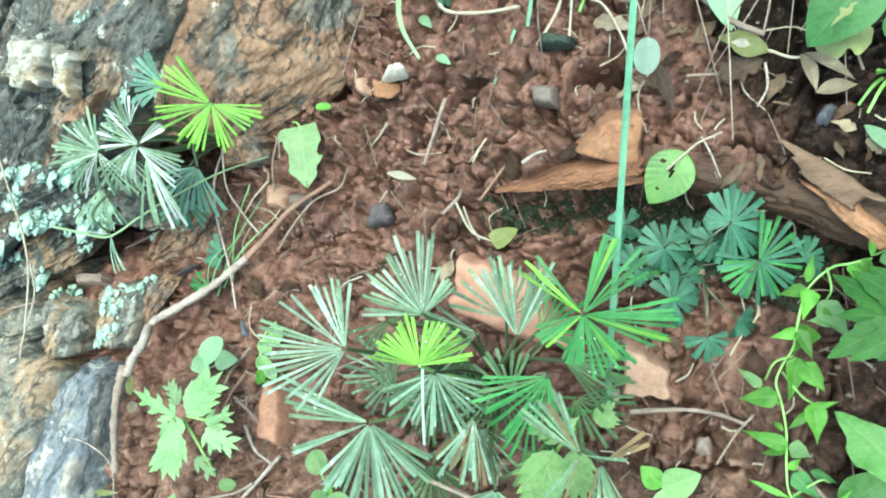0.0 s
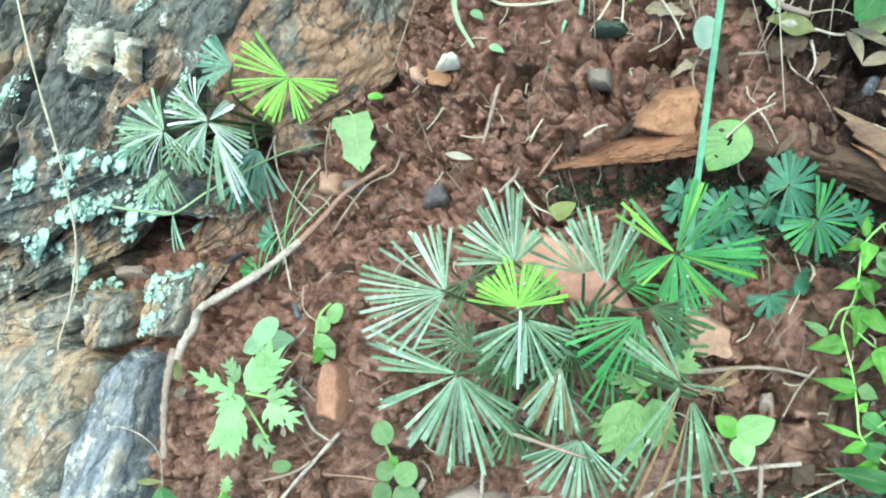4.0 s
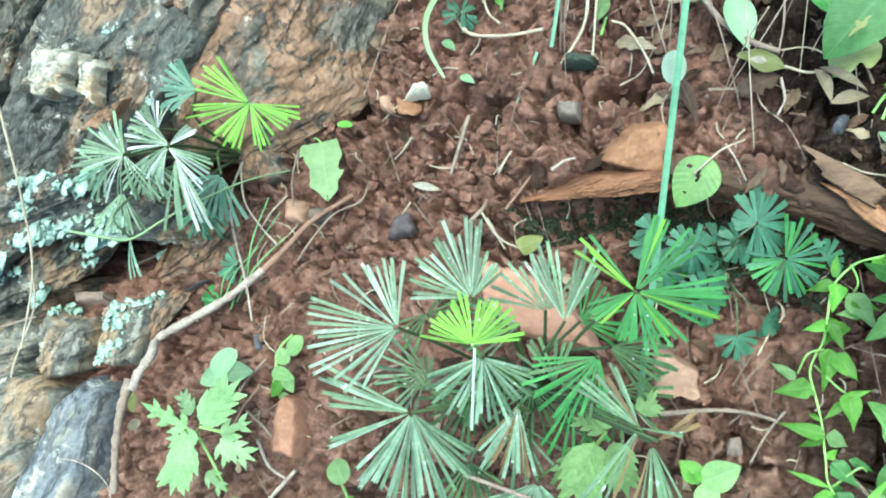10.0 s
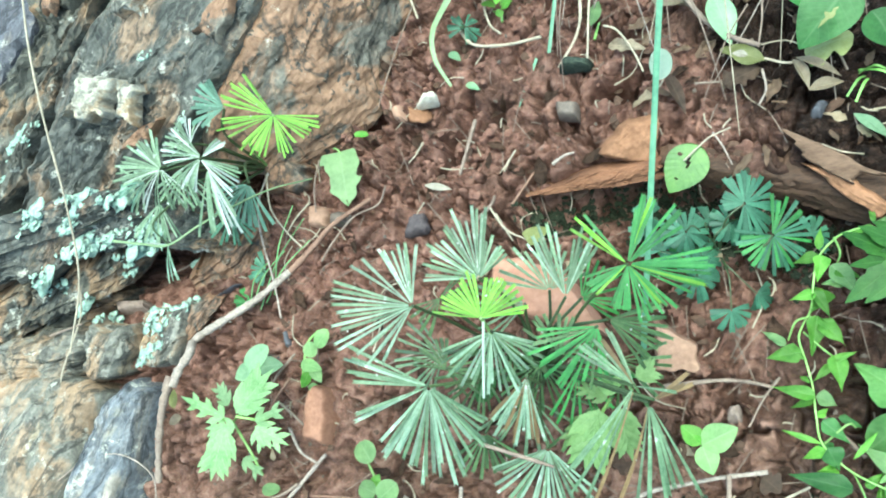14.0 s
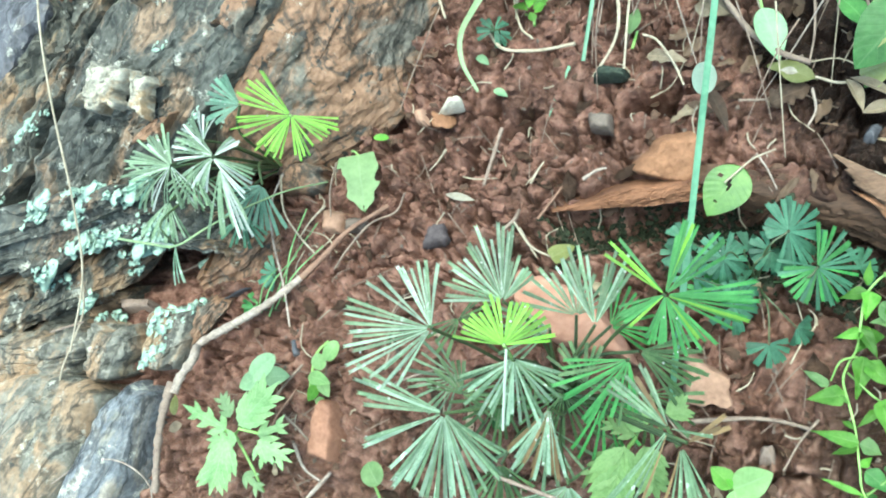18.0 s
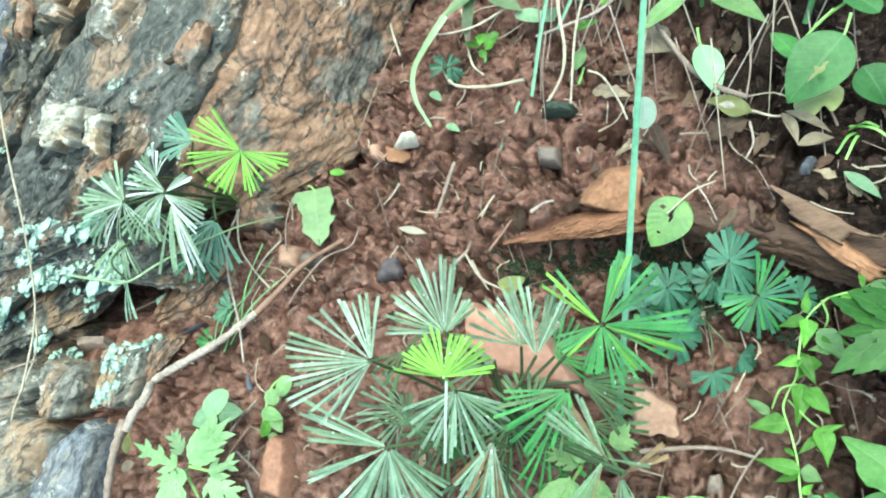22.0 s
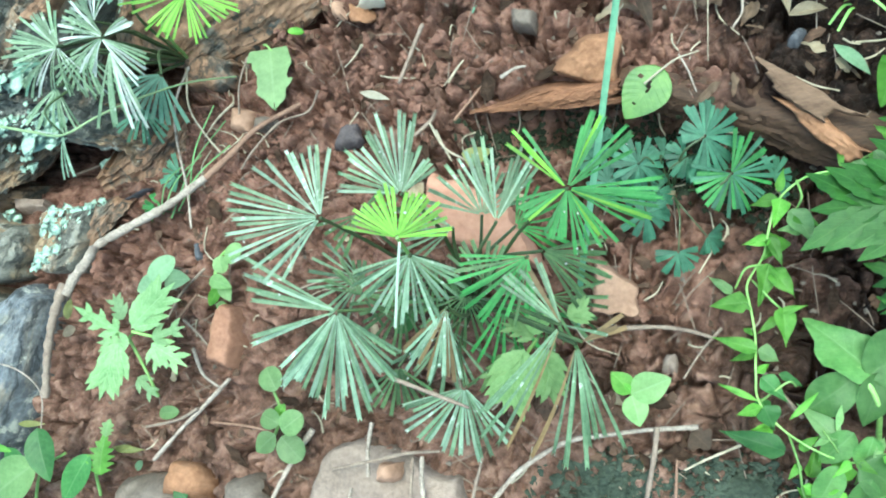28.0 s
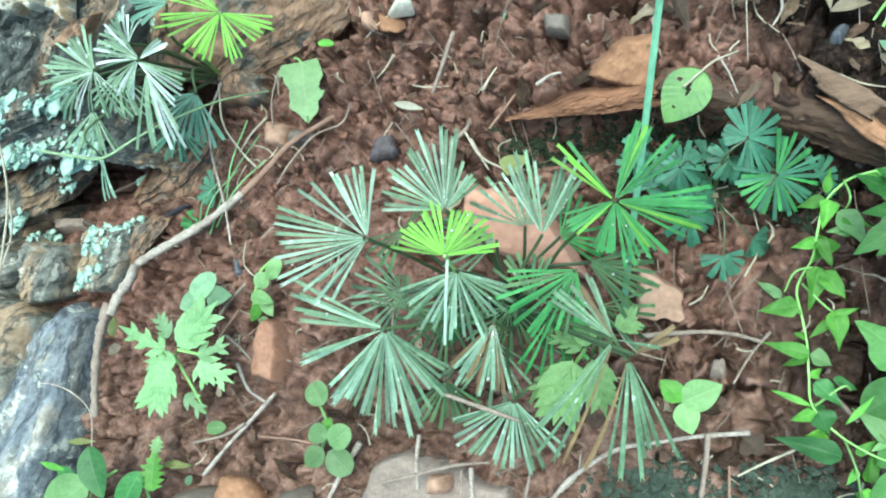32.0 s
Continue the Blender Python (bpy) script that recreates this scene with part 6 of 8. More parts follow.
rs = random.Random(21)
for n in range(38):
    # fine dry stalks hanging in the upper weeds
    x, y = rs.uniform(-0.065, 0.045), rs.uniform(0.110, 0.20)
    a, ln = rs.uniform(-2.6, -1.2), rs.uniform(0.02, 0.05)
    twig([on((x, y), rs.uniform(.012, .03)), on((x + 0.5 * ln * math.cos(a), y + 0.5 * ln * math.sin(a)), rs.uniform(.008, .018)), on((x + ln * math.cos(a), y + ln * math.sin(a)), .002)], .0004, .0002, rs.choice((STRAW, WOOD, WOOD_PALE)), "fine dry stalk hanging in the weeds", "straw", "straw", group="straws", seed=100 + n)

# ---- grass ----
def grass(points, width, mat, label, parent=None, flat=0.25):
    bm = tube([lift(p, 0.0) for p in points], width / 2, width / 3, 8, 10, 0.0, 0, flat)
    return part("grass_blade", bm, mat, parent or empty("grass", label, "grass", "single grass stems"))


grass([(-0.0487, -0.0139, -0.004), (-0.0449, 0.0, 0.0123), (-0.0365, 0.03, 0.0388), (-0.0282, 0.06, 0.0652), (-0.0198, 0.09, 0.0917), (-0.0114, 0.12, 0.1182), (-0.0003, 0.16, 0.1535)], 0.0021, STEM_GREEN, "long blue-green grass blade rising over the slab", flat=0.35)
grass([(-0.0447, 0.2101, 0.0220), (-0.0540, 0.1777, 0.0180), (-0.0628, 0.1471, 0.0140), (-0.0707, 0.1177, 0.0060)], 0.0022, STEM_GREEN, "green grass blade in the upper weeds")
grass([(-0.0293, 0.1918, 0.0200), (-0.0422, 0.1669, 0.0180), (-0.0580, 0.1412, 0.0120)], 0.0022, STEM_GREEN, "slanting green grass blade")
grass([(-0.0760, 0.1234), (-0.0821, 0.1117), (-0.0871, 0.1025)], 0.0014, STEM_GREEN, "short dark green grass blade on the soil")
grass([(-0.2459, 0.0516, 0.0500), (-0.2302, 0.0480, 0.0500), (-0.2175, 0.0460, 0.0490), (-0.2064, 0.0529, 0.0460), (-0.1978, 0.0605, 0.0400), (-0.1872, 0.0725, 0.0260), (-0.1792, 0.0825, 0.0080)], 0.0011, GRASS_DULL, "slender green stalk leaning from the rock to the soil", flat=0.8)
tuft_grass = empty("grass_tuft", "tuft of thin green grass blades beside the root", "grass")
for b, t in (((-0.2059, 0.0277), (-0.1859, 0.0670)), ((-0.2090, 0.0292), (-0.1941, 0.0526)), ((-0.2047, 0.0312), (-0.1825, 0.0562)), ((-0.2019, 0.0347), (-0.1906, 0.0730)), ((-0.2108, 0.0319), (-0.1998, 0.0483))):
    b, t = on(b, .001), on(t, .006)
    grass([b, b.lerp(t, 0.5) + Vector((0, 0, .004)), t], 0.0009, LEAF_MID, "", tuft_grass)
side_grass = empty("grass_tuft", "few short green grass blades on the terrace", "grass")
for b, t in (((0.0338, 0.0845), (0.0437, 0.0737)), ((0.0336, 0.0834), (0.0407, 0.0796)), ((0.0351, 0.0820), (0.0274, 0.0722)), ((0.0358, 0.0808), (0.0295, 0.0696))):
    b, t = on(b, .004), on(t, .010)
    grass([b, b.lerp(t, 0.5) + Vector((0, 0, .004)), t], 0.0011, LEAF_FRESH, "", side_grass)

# ---- small plants ----
def plant(name, label, category, stems, leaves, stem_mat=STEM_PALE, stem_r=0.0005, group=""):
    """A plant of stems (lists of points) and leaves (base, tip, width, profile, material, options)."""
    root = empty(name, label, category, group)
    for s in stems:
        part("stem", tube([lift(p, .003) for p in s], stem_r * 1.2, stem_r, 7, 7, 0.15, 3), stem_mat, root)
    for i, (b, t, w, prof, mat, opt) in enumerate(leaves):
        up = opt.pop("up", 0.008)
        if "pairs" in opt:
            bm = cut_leaf(lift(b, up), lift(t, up), w, opt["pairs"], i + 3)
        else:
            bm = blade(lift(b, up), lift(t, up), w, prof, **{"seed": i + 3, **opt})
        part("leaf", bm, mat, root)
    return root


def cut_leaf(base, tip, width, pairs, seed):
    """A leaf cut into pointed toothed lobes along its midrib, joined in one mesh."""
    rnd = random.Random(seed)
    ax = tip - base
    side = ax.cross(Vector((0.25, 0.05, 1))).normalized()
    bm = bmesh.new()

    def lobe(a, b, w, n):
        one = blade(a, b, w, "lance", teeth=0.28, teeth_n=n, seed=rnd.randint(0, 99), steps=20, across=4, fold=0.12, arch=0.05)
        me = bpy.data.meshes.new("lobe")
        one.to_mesh(me)
        bm.from_mesh(me)
        one.free()
        bpy.data.meshes.remove(me)
    lobe(base + ax * 0.05, tip, width * 0.40, 6)
    for k in range(pairs):
        f = 0.10 + 0.50 * k / max(1, pairs - 1)
        for s in (-1, 1):
            n = width * (0.95 - 0.35 * f) * rnd.uniform(0.85, 1.1)
            a = base + ax * f
            b = a + side * (s * n * 0.62) + ax.normalized() * (n * 0.80) + Vector((0, 0, rnd.uniform(-.001, .001)))
            lobe(a - ax * 0.02, b, n * 0.38, 4)
    return bm


# strap-leaved weed on the upper soil
weed = plant("strap_weed", "weed with long arching strap-shaped green leaves", "weed", [[(-0.0992, 0.1484), (-0.0941, 0.1602, 0.0100), (-0.0877, 0.1693, 0.0160), (-0.0901, 0.1966, 0.0200), (-0.0916, 0.2218, 0.0240)]], [
    ((-0.0863, 0.1664, 0.0170), (-0.1047, 0.1546, 0.0180), .0050, "strap", GRASS_DULL, {}),
    ((-0.0872, 0.1675, 0.0180), (-0.0552, 0.1803, 0.0220), .0060, "lance", GRASS_DULL, {"wave": 0.1}),
    ((-0.0865, 0.1634, 0.0170), (-0.0711, 0.1537, 0.0120), .0075, "lance", GRASS_DULL, {}),
    ((-0.0954, 0.1484, 0.0120), (-0.0915, 0.1707, 0.0160), .0045, "strap", GRASS_DULL, {}),
    ((-0.0881, 0.1857, 0.0200), (-0.0944, 0.2194, 0.0240), .0060, "lance", GRASS_DULL, {}),
    ((-0.0753, 0.1542, 0.0100), (-0.0592, 0.1489, 0.0080), .0070, "ovate", LEAF_GREY, {}),
    ((-0.0510, 0.1552, 0.0100), (-0.0390, 0.1663, 0.0100), .0085, "heart", GRASS_DULL, {"teeth": 0.4, "teeth_n": 5}),
    ((-0.0510, 0.1552, 0.0100), (-0.0514, 0.1724, 0.0100), .0060, "heart", GRASS_DULL, {"teeth": 0.4, "teeth_n": 5}),
    ((-0.0627, 0.1500, 0.0080), (-0.0579, 0.1545, 0.0080), .0060, "heart", LEAF_GREY, {}),
], STRAW)
part("leaf", tube([(-0.1025, 0.1555, 0.0180), (-0.1106, 0.1450, 0.0170), (-0.1181, 0.1363, 0.0130), (-0.1185, 0.1251, 0.0100), (-0.1135, 0.1136, 0.0050)], .0019, .0006, 8, 10, 0, 0, 0.2), GRASS_DULL, weed)
plant("seedling", "small bright green cut-leaved seedling on the upper soil", "seedling", [[(-0.0903, 0.1399), (-0.0905, 0.1451)], [(-0.0905, 0.1451), (-0.0951, 0.1491)]], [
    ((-0.0914, 0.1440), (-0.0990, 0.1524), .0045, "spoon", LEAF_FRESH, {"teeth": 0.5, "teeth_n": 3}), ((-0.0913, 0.1455), (-0.0907, 0.1530), .0050, "spoon", LEAF_FRESH, {"teeth": 0.5, "teeth_n": 3}),
    ((-0.0899, 0.1449), (-0.0829, 0.1491), .0055, "spoon", LEAF_FRESH, {"teeth": 0.5, "teeth_n": 3}), ((-0.0895, 0.1433), (-0.0846, 0.1449), .0040, "spoon", LEAF_FRESH, {}), ((-0.0906, 0.1431), (-0.0890, 0.1386), .0035, "spoon", LEAF_FRESH, {})], group="seedlings")
plant("seedling", "thin pale green seedling beside the rock", "seedling", [[(-0.1145, 0.1794), (-0.1169, 0.1959), (-0.1181, 0.2072)]], [
    ((-0.1173, 0.1837), (-0.1207, 0.2008), .0055, "spoon", LEAF_SOFT, {}), ((-0.1145, 0.1794), (-0.1115, 0.1835), .0040, "round", LEAF_SOFT, {}), ((-0.1176, 0.2033), (-0.1150, 0.2116), .0040, "lance", LEAF_FRESH, {})], group="seedlings")
plant("seedling", "seedling with a narrow yellow-green leaf beside dry straws", "seedling", [[(-0.0526, 0.1204), (-0.0505, 0.1281)]], [((-0.0527, 0.1231), (-0.0490, 0.1353), .0050, "lance", LEAF_SOFT, {}), ((-0.0523, 0.1421), (-0.0427, 0.1444), .004, "ovate", LEAF_FRESH, {}), ((-0.0418, 0.1515), (-0.0302, 0.1521), .004, "ovate", LEAF_FRESH, {})], group="seedlings")
plant("leafy_weed", "upright weed with lance-shaped fresh green leaves", "weed", [[(-0.0053, 0.1436), (-0.0046, 0.1448, 0.0140), (-0.0009, 0.1558, 0.0260), (0.0060, 0.1744, 0.0340)]], [
    ((-0.0054, 0.1420, 0.0160), (0.0142, 0.1212, 0.0180), .0095, "lance", LEAF_DULL, {}),
    ((-0.0080, 0.1421, 0.0160), (-0.0289, 0.1292, 0.0160), .0070, "lance", LEAF_DULL, {}),
    ((-0.0090, 0.1435, 0.0140), (-0.0175, 0.1488, 0.0140), .0060, "lance", LEAF_MID, {}),
    ((0.0024, 0.1662, 0.0320), (-0.0029, 0.1497, 0.0280), .0110, "ovate", LEAF_DULL, {"teeth": 0.3, "teeth_n": 4}),
    ((0.0042, 0.1654, 0.0320), (0.0138, 0.1505, 0.0300), .0080, "lance", LEAF_DULL, {"teeth": 0.3, "teeth_n": 4}),
    ((-0.0016, 0.1669, 0.0300), (-0.0124, 0.1603, 0.0260), .0085, "lance", LEAF_MID, {}),
    ((-0.0079, 0.1599, 0.0180), (-0.0139, 0.1526, 0.0120), .0110, "ovate", LEAF_GREY, {}),
], LEAF_MID, .0007)
plant("leafy_weed", "weed with deeply cut fresh green leaves in the upper corner", "weed", [[(0.0266, 0.1248), (0.0318, 0.1339, 0.0180), (0.0388, 0.1436, 0.0280), (0.0464, 0.1617, 0.0340)]], [
    ((0.0336, 0.1403, 0.0280), (0.0155, 0.1405, 0.0260), .0110, "ovate", LEAF_FRESH, {"teeth": 0.9, "teeth_n": 3, "steps": 30}),
    ((0.0350, 0.1424, 0.0280), (0.0318, 0.1353, 0.0240), .0110, "heart", LEAF_FRESH, {"teeth": 0.7, "teeth_n": 3}),
    ((0.0340, 0.1455, 0.0280), (0.0258, 0.1581, 0.0300), .0090, "ovate", LEAF_FRESH, {"teeth": 0.7, "teeth_n": 3}),
    ((0.0388, 0.1436, 0.0280), (0.0470, 0.1350, 0.0280), .0090, "ovate", LEAF_FRESH, {"teeth": 0.7, "teeth_n": 3}),
], LEAF_MID, .0009)
plant("round_leaved_weed", "weed with rounded glossy mid-green leaves at the bank edge", "weed", [[(0.0202, 0.0896), (0.0206, 0.1079, 0.0100), (0.0277, 0.1163, 0.0160), (0.0392, 0.1218, 0.0200)], [(0.0277, 0.1163, 0.0160), (0.0333, 0.1189, 0.0200)]], [
    ((0.0367, 0.1233, 0.0240), (0.0244, 0.1280, 0.0220), .0100, "round", LEAF_MID, {}),
    ((0.0341, 0.1305, 0.0240), (0.0470, 0.1279, 0.0260), .0090, "round", LEAF_MID, {}),
    ((0.0361, 0.1238, 0.0220), (0.0452, 0.1133, 0.0220), .0100, "round", LEAF_MID, {}),
    ((0.0215, 0.1061, 0.0140), (0.0151, 0.1208, 0.0120), .0085, "ovate", LEAF_MID, {}),
    ((0.0195, 0.1033, 0.0100), (0.0253, 0.1127, 0.0100), .0060, "ovate", LEAF_MID, {}),
    ((0.0558, 0.0860, 0.0220), (0.0481, 0.0753, 0.0180), .0150, "ovate", LEAF_MID, {}),
    ((0.0376, 0.0961, 0.0200), (0.0428, 0.0838, 0.0160), .0150, "ovate", LEAF_MID, {}),
], STEM_PALE, .0005)

# cut-leaved seedling by the root
plant("cut_leaved_plant", "pale bright green plant with deeply toothed compound leaves", "plant", [[(-0.2109, -0.0135), (-0.2025, -0.0210, 0.0220), (-0.2062, -0.0294, 0.0240)], [(-0.2025, -0.0210, 0.0220), (-0.1950, -0.0322, 0.0200), (-0.1917, -0.0410, 0.0160)], [(-0.1995, -0.0190, 0.0240), (-0.1843, -0.0220, 0.0220)], [(-0.2035, -0.0209, 0.0240), (-0.2189, -0.0134, 0.0220)]], [
    ((-0.1992, -0.0191, 0.0260), (-0.1807, -0.0025, 0.0280), 0.0130, "ovate", LEAF_MILK, {"pairs": 4}),
    ((-0.2018, -0.0200, 0.0260), (-0.2264, -0.0097, 0.0260), 0.0089, "ovate", LEAF_MILK, {"pairs": 3}),
    ((-0.2018, -0.0157, 0.0260), (-0.2085, -0.0055, 0.0260), 0.0063, "ovate", LEAF_MILK, {"pairs": 3}),
    ((-0.2015, -0.0221, 0.0270), (-0.2084, -0.0430, 0.0260), 0.0130, "ovate", LEAF_MILK, {"pairs": 4}),
    ((-0.1971, -0.0234, 0.0260), (-0.2130, -0.0230, 0.0260), 0.0082, "ovate", LEAF_MILK, {"pairs": 3}),
    ((-0.1909, -0.0217, 0.0250), (-0.1776, -0.0172, 0.0240), 0.0073, "ovate", LEAF_MILK, {"pairs": 2}),
    ((-0.1909, -0.0227, 0.0250), (-0.1763, -0.0308, 0.0220), 0.0082, "ovate", LEAF_MILK, {"pairs": 3}),
    ((-0.1904, -0.0238, 0.0240), (-0.1874, -0.0314, 0.0220), 0.0073, "ovate", LEAF_MILK, {"pairs": 2}),
    ((-0.1989, -0.0341, 0.0200), (-0.1901, -0.0414, 0.0180), 0.0063, "ovate", LEAF_MILK, {"pairs": 2}),
])
plant("seedling", "dull green leaves with a pale spot behind the cut-leaved plant", "seedling", [[(-0.2094, -0.0041), (-0.2108, 0.0031)]], [
    ((-0.2070, 0.0009, 0.0100), (-0.1956, 0.0097, 0.0120), .0090, "round", LEAF_GREY, {}), ((-0.2000, 0.0015, 0.0100), (-0.1876, 0.0015, 0.0120), .0080, "ovate", LEAF_GREY, {}), ((-0.2028, 0.0018, 0.0100), (-0.2126, -0.0021, 0.0100), .0075, "ovate", LEAF_GREY, {}),
    ((-0.2421, -0.0127), (-0.2469, -0.0038), .004, "ovate", LEAF_YELLOW, {}), ((-0.2375, -0.0166), (-0.2467, -0.0185), .0045, "ovate", PALE_DRY, {})], group="seedlings")
plant("seedling", "seedling with small round pale green leaves beside the fern", "seedling", [[(-0.1826, -0.0073), (-0.1817, 0.0017), (-0.1812, 0.0109), (-0.1776, 0.0164)]], [
    ((-0.1717, 0.0071, 0.0120), (-0.1659, 0.0134, 0.0140), .0062, "round", LEAF_SOFT, {}), ((-0.1748, 0.0036, 0.0100), (-0.1755, 0.0097, 0.0120), .0058, "round", LEAF_SOFT, {}), ((-0.1800, 0.0018, 0.0100), (-0.1693, -0.0018, 0.0120), .0055, "ovate", LEAF_SOFT, {}),
    ((-0.1747, 0.0003, 0.0100), (-0.1705, -0.0066, 0.0100), .0050, "ovate", LEAF_SOFT, {}), ((-0.1754, -0.0019, 0.0100), (-0.1810, -0.0079, 0.0080), .0048, "ovate", LEAF_FRESH, {}), ((-0.1758, -0.0061, 0.0080), (-0.1757, -0.0103, 0.0060), .004, "ovate", LEAF_SOFT, {})], group="seedlings")
plant("seedling", "seedling with four rounded pale green leaves", "seedling", [[(-0.1515, -0.0530), (-0.1460, -0.0450, 0.0100), (-0.1482, -0.0376, 0.0120)]], [
    ((-0.1447, -0.0376, 0.0160), (-0.1496, -0.0302, 0.0160), .0080, "round", LEAF_SOFT, {}), ((-0.1439, -0.0484, 0.0140), (-0.1508, -0.0456, 0.0140), .0068, "round", LEAF_SOFT, {}), ((-0.1428, -0.0505, 0.0140), (-0.1357, -0.0451, 0.0140), .0085, "round", LEAF_SOFT, {}),
    ((-0.1463, -0.0520, 0.0120), (-0.1531, -0.0579, 0.0120), .0075, "ovate", LEAF_SOFT, {}), ((-0.1440, -0.0526, 0.0120), (-0.1368, -0.0598, 0.0100), .0090, "round", LEAF_SOFT, {}), ((-0.1461, -0.0459, 0.0120), (-0.1436, -0.0419, 0.0120), .0040, "ovate", LEAF_FRESH, {})], group="seedlings")
plant("seedling", "seedling with three smooth oval light green leaves", "seedling", [[(-0.0327, -0.0369), (-0.0313, -0.0353, 0.0100)]], [
    ((-0.0311, -0.0358, 0.0120), (-0.0200, -0.0311, 0.0130), .0090, "ovate", LEAF_SOFT, {}), ((-0.0311, -0.0361, 0.0120), (-0.0288, -0.0447, 0.0120), .0075, "ovate", LEAF_SOFT, {}), ((-0.0311, -0.0354, 0.0120), (-0.0366, -0.0296, 0.0130), .0065, "ovate", LEAF_FRESH, {}), ((-0.0312, -0.0350, 0.0140), (-0.0326, -0.0328, 0.0160), .002, "lance", LEAF_FRESH, {})], group="seedlings")
plant("lobed_weed", "light green weed with broad lobed leaves under the fern", "weed", [[(-0.0645, -0.0400), (-0.0602, -0.0274, 0.0200), (-0.0557, -0.0214, 0.0260)]], [
    ((-0.0585, -0.0232, 0.0280), (-0.0657, -0.0429, 0.0240), 0.0140, "ovate", LEAF_DULL, {"pairs": 4}),
    ((-0.0638, -0.0255, 0.0260), (-0.0731, -0.0359, 0.0220), 0.0059, "lance", LEAF_DULL, {"pairs": 3}),
    ((-0.0549, -0.0218, 0.0300), (-0.0655, -0.0171, 0.0300), 0.0059, "lance", LEAF_DULL, {"pairs": 3}),
    ((-0.0537, -0.0232, 0.0280), (-0.0508, -0.0408, 0.0220), 0.0093, "lance", LEAF_DULL, {"pairs": 4}),
    ((-0.0553, -0.0213, 0.0320), (-0.0533, -0.0153, 0.0340), 0.0068, "ovate", LEAF_DULL, {"pairs": 3}),
    ((-0.0470, -0.0156, 0.0300), (-0.0401, -0.0133, 0.0300), 0.0068, "ovate", LEAF_DULL, {"pairs": 3}),
    ((-0.1032, -0.0188, 0.0160), (-0.0951, -0.0101, 0.0180), .0070, "lance", LEAF_MID, {}),
])
plant("broad_leaved_weed", "weed with broad oval leaves at the foot of the boulder", "weed", [[(-0.2567, -0.0826), (-0.2416, -0.0687, 0.0140), (-0.2316, -0.0621, 0.0140)], [(-0.2270, -0.0777), (-0.2194, -0.0647, 0.0120), (-0.2160, -0.0515, 0.0120)]], [
    ((-0.2403, -0.0536, 0.0200), (-0.2334, -0.0720, 0.0180), .0110, "ovate", LEAF_MID, {}),
    ((-0.2406, -0.0659, 0.0180), (-0.2624, -0.0814, 0.0180), .0170, "ovate", LEAF_SOFT, {}),
    ((-0.2186, -0.0619, 0.0160), (-0.2301, -0.0796, 0.0140), .0100, "ovate", LEAF_MID, {}),
    ((-0.2464, -0.0670, 0.0180), (-0.2569, -0.0614, 0.0180), .0060, "ovate", LEAF_MID, {}),
    ((-0.2524, -0.0625, 0.0180), (-0.2638, -0.0599, 0.0200), .0025, "lance", LEAF_FRESH, {}),
    ((-0.2148, -0.0687, 0.0140), (-0.2148, -0.0546, 0.0140), .0085, "strap", LEAF_FRESH, {"teeth": 0.9, "teeth_n": 6, "steps": 36}),
    ((-0.2143, -0.0557, 0.0140), (-0.2135, -0.0492, 0.0140), .0050, "lance", LEAF_SOFT, {"teeth": 0.8, "teeth_n": 4}),
    ((-0.2158, -0.0597, 0.0080), (-0.2021, -0.0599, 0.0080), .0030, "lance", LEAF_YELLOW, {"wave": 0.3}),
])
plant("seedling", "small seedling with bluish-green leaves by the stones", "seedling", [[(-0.1754, -0.0837), (-0.1779, -0.0795)]], [
    ((-0.1766, -0.0805), (-0.1857, -0.0813), .0055, "ovate", LEAF_GREY, {}), ((-0.1767, -0.0816), (-0.1730, -0.0868), .0060, "ovate", LEAF_GREY, {}), ((-0.1753, -0.0799), (-0.1628, -0.0814), .0030, "lance", LEAF_MID, {}), ((-0.1830, -0.0752), (-0.1882, -0.0720), .0060, "ovate", LEAF_MID, {})], group="seedlings")

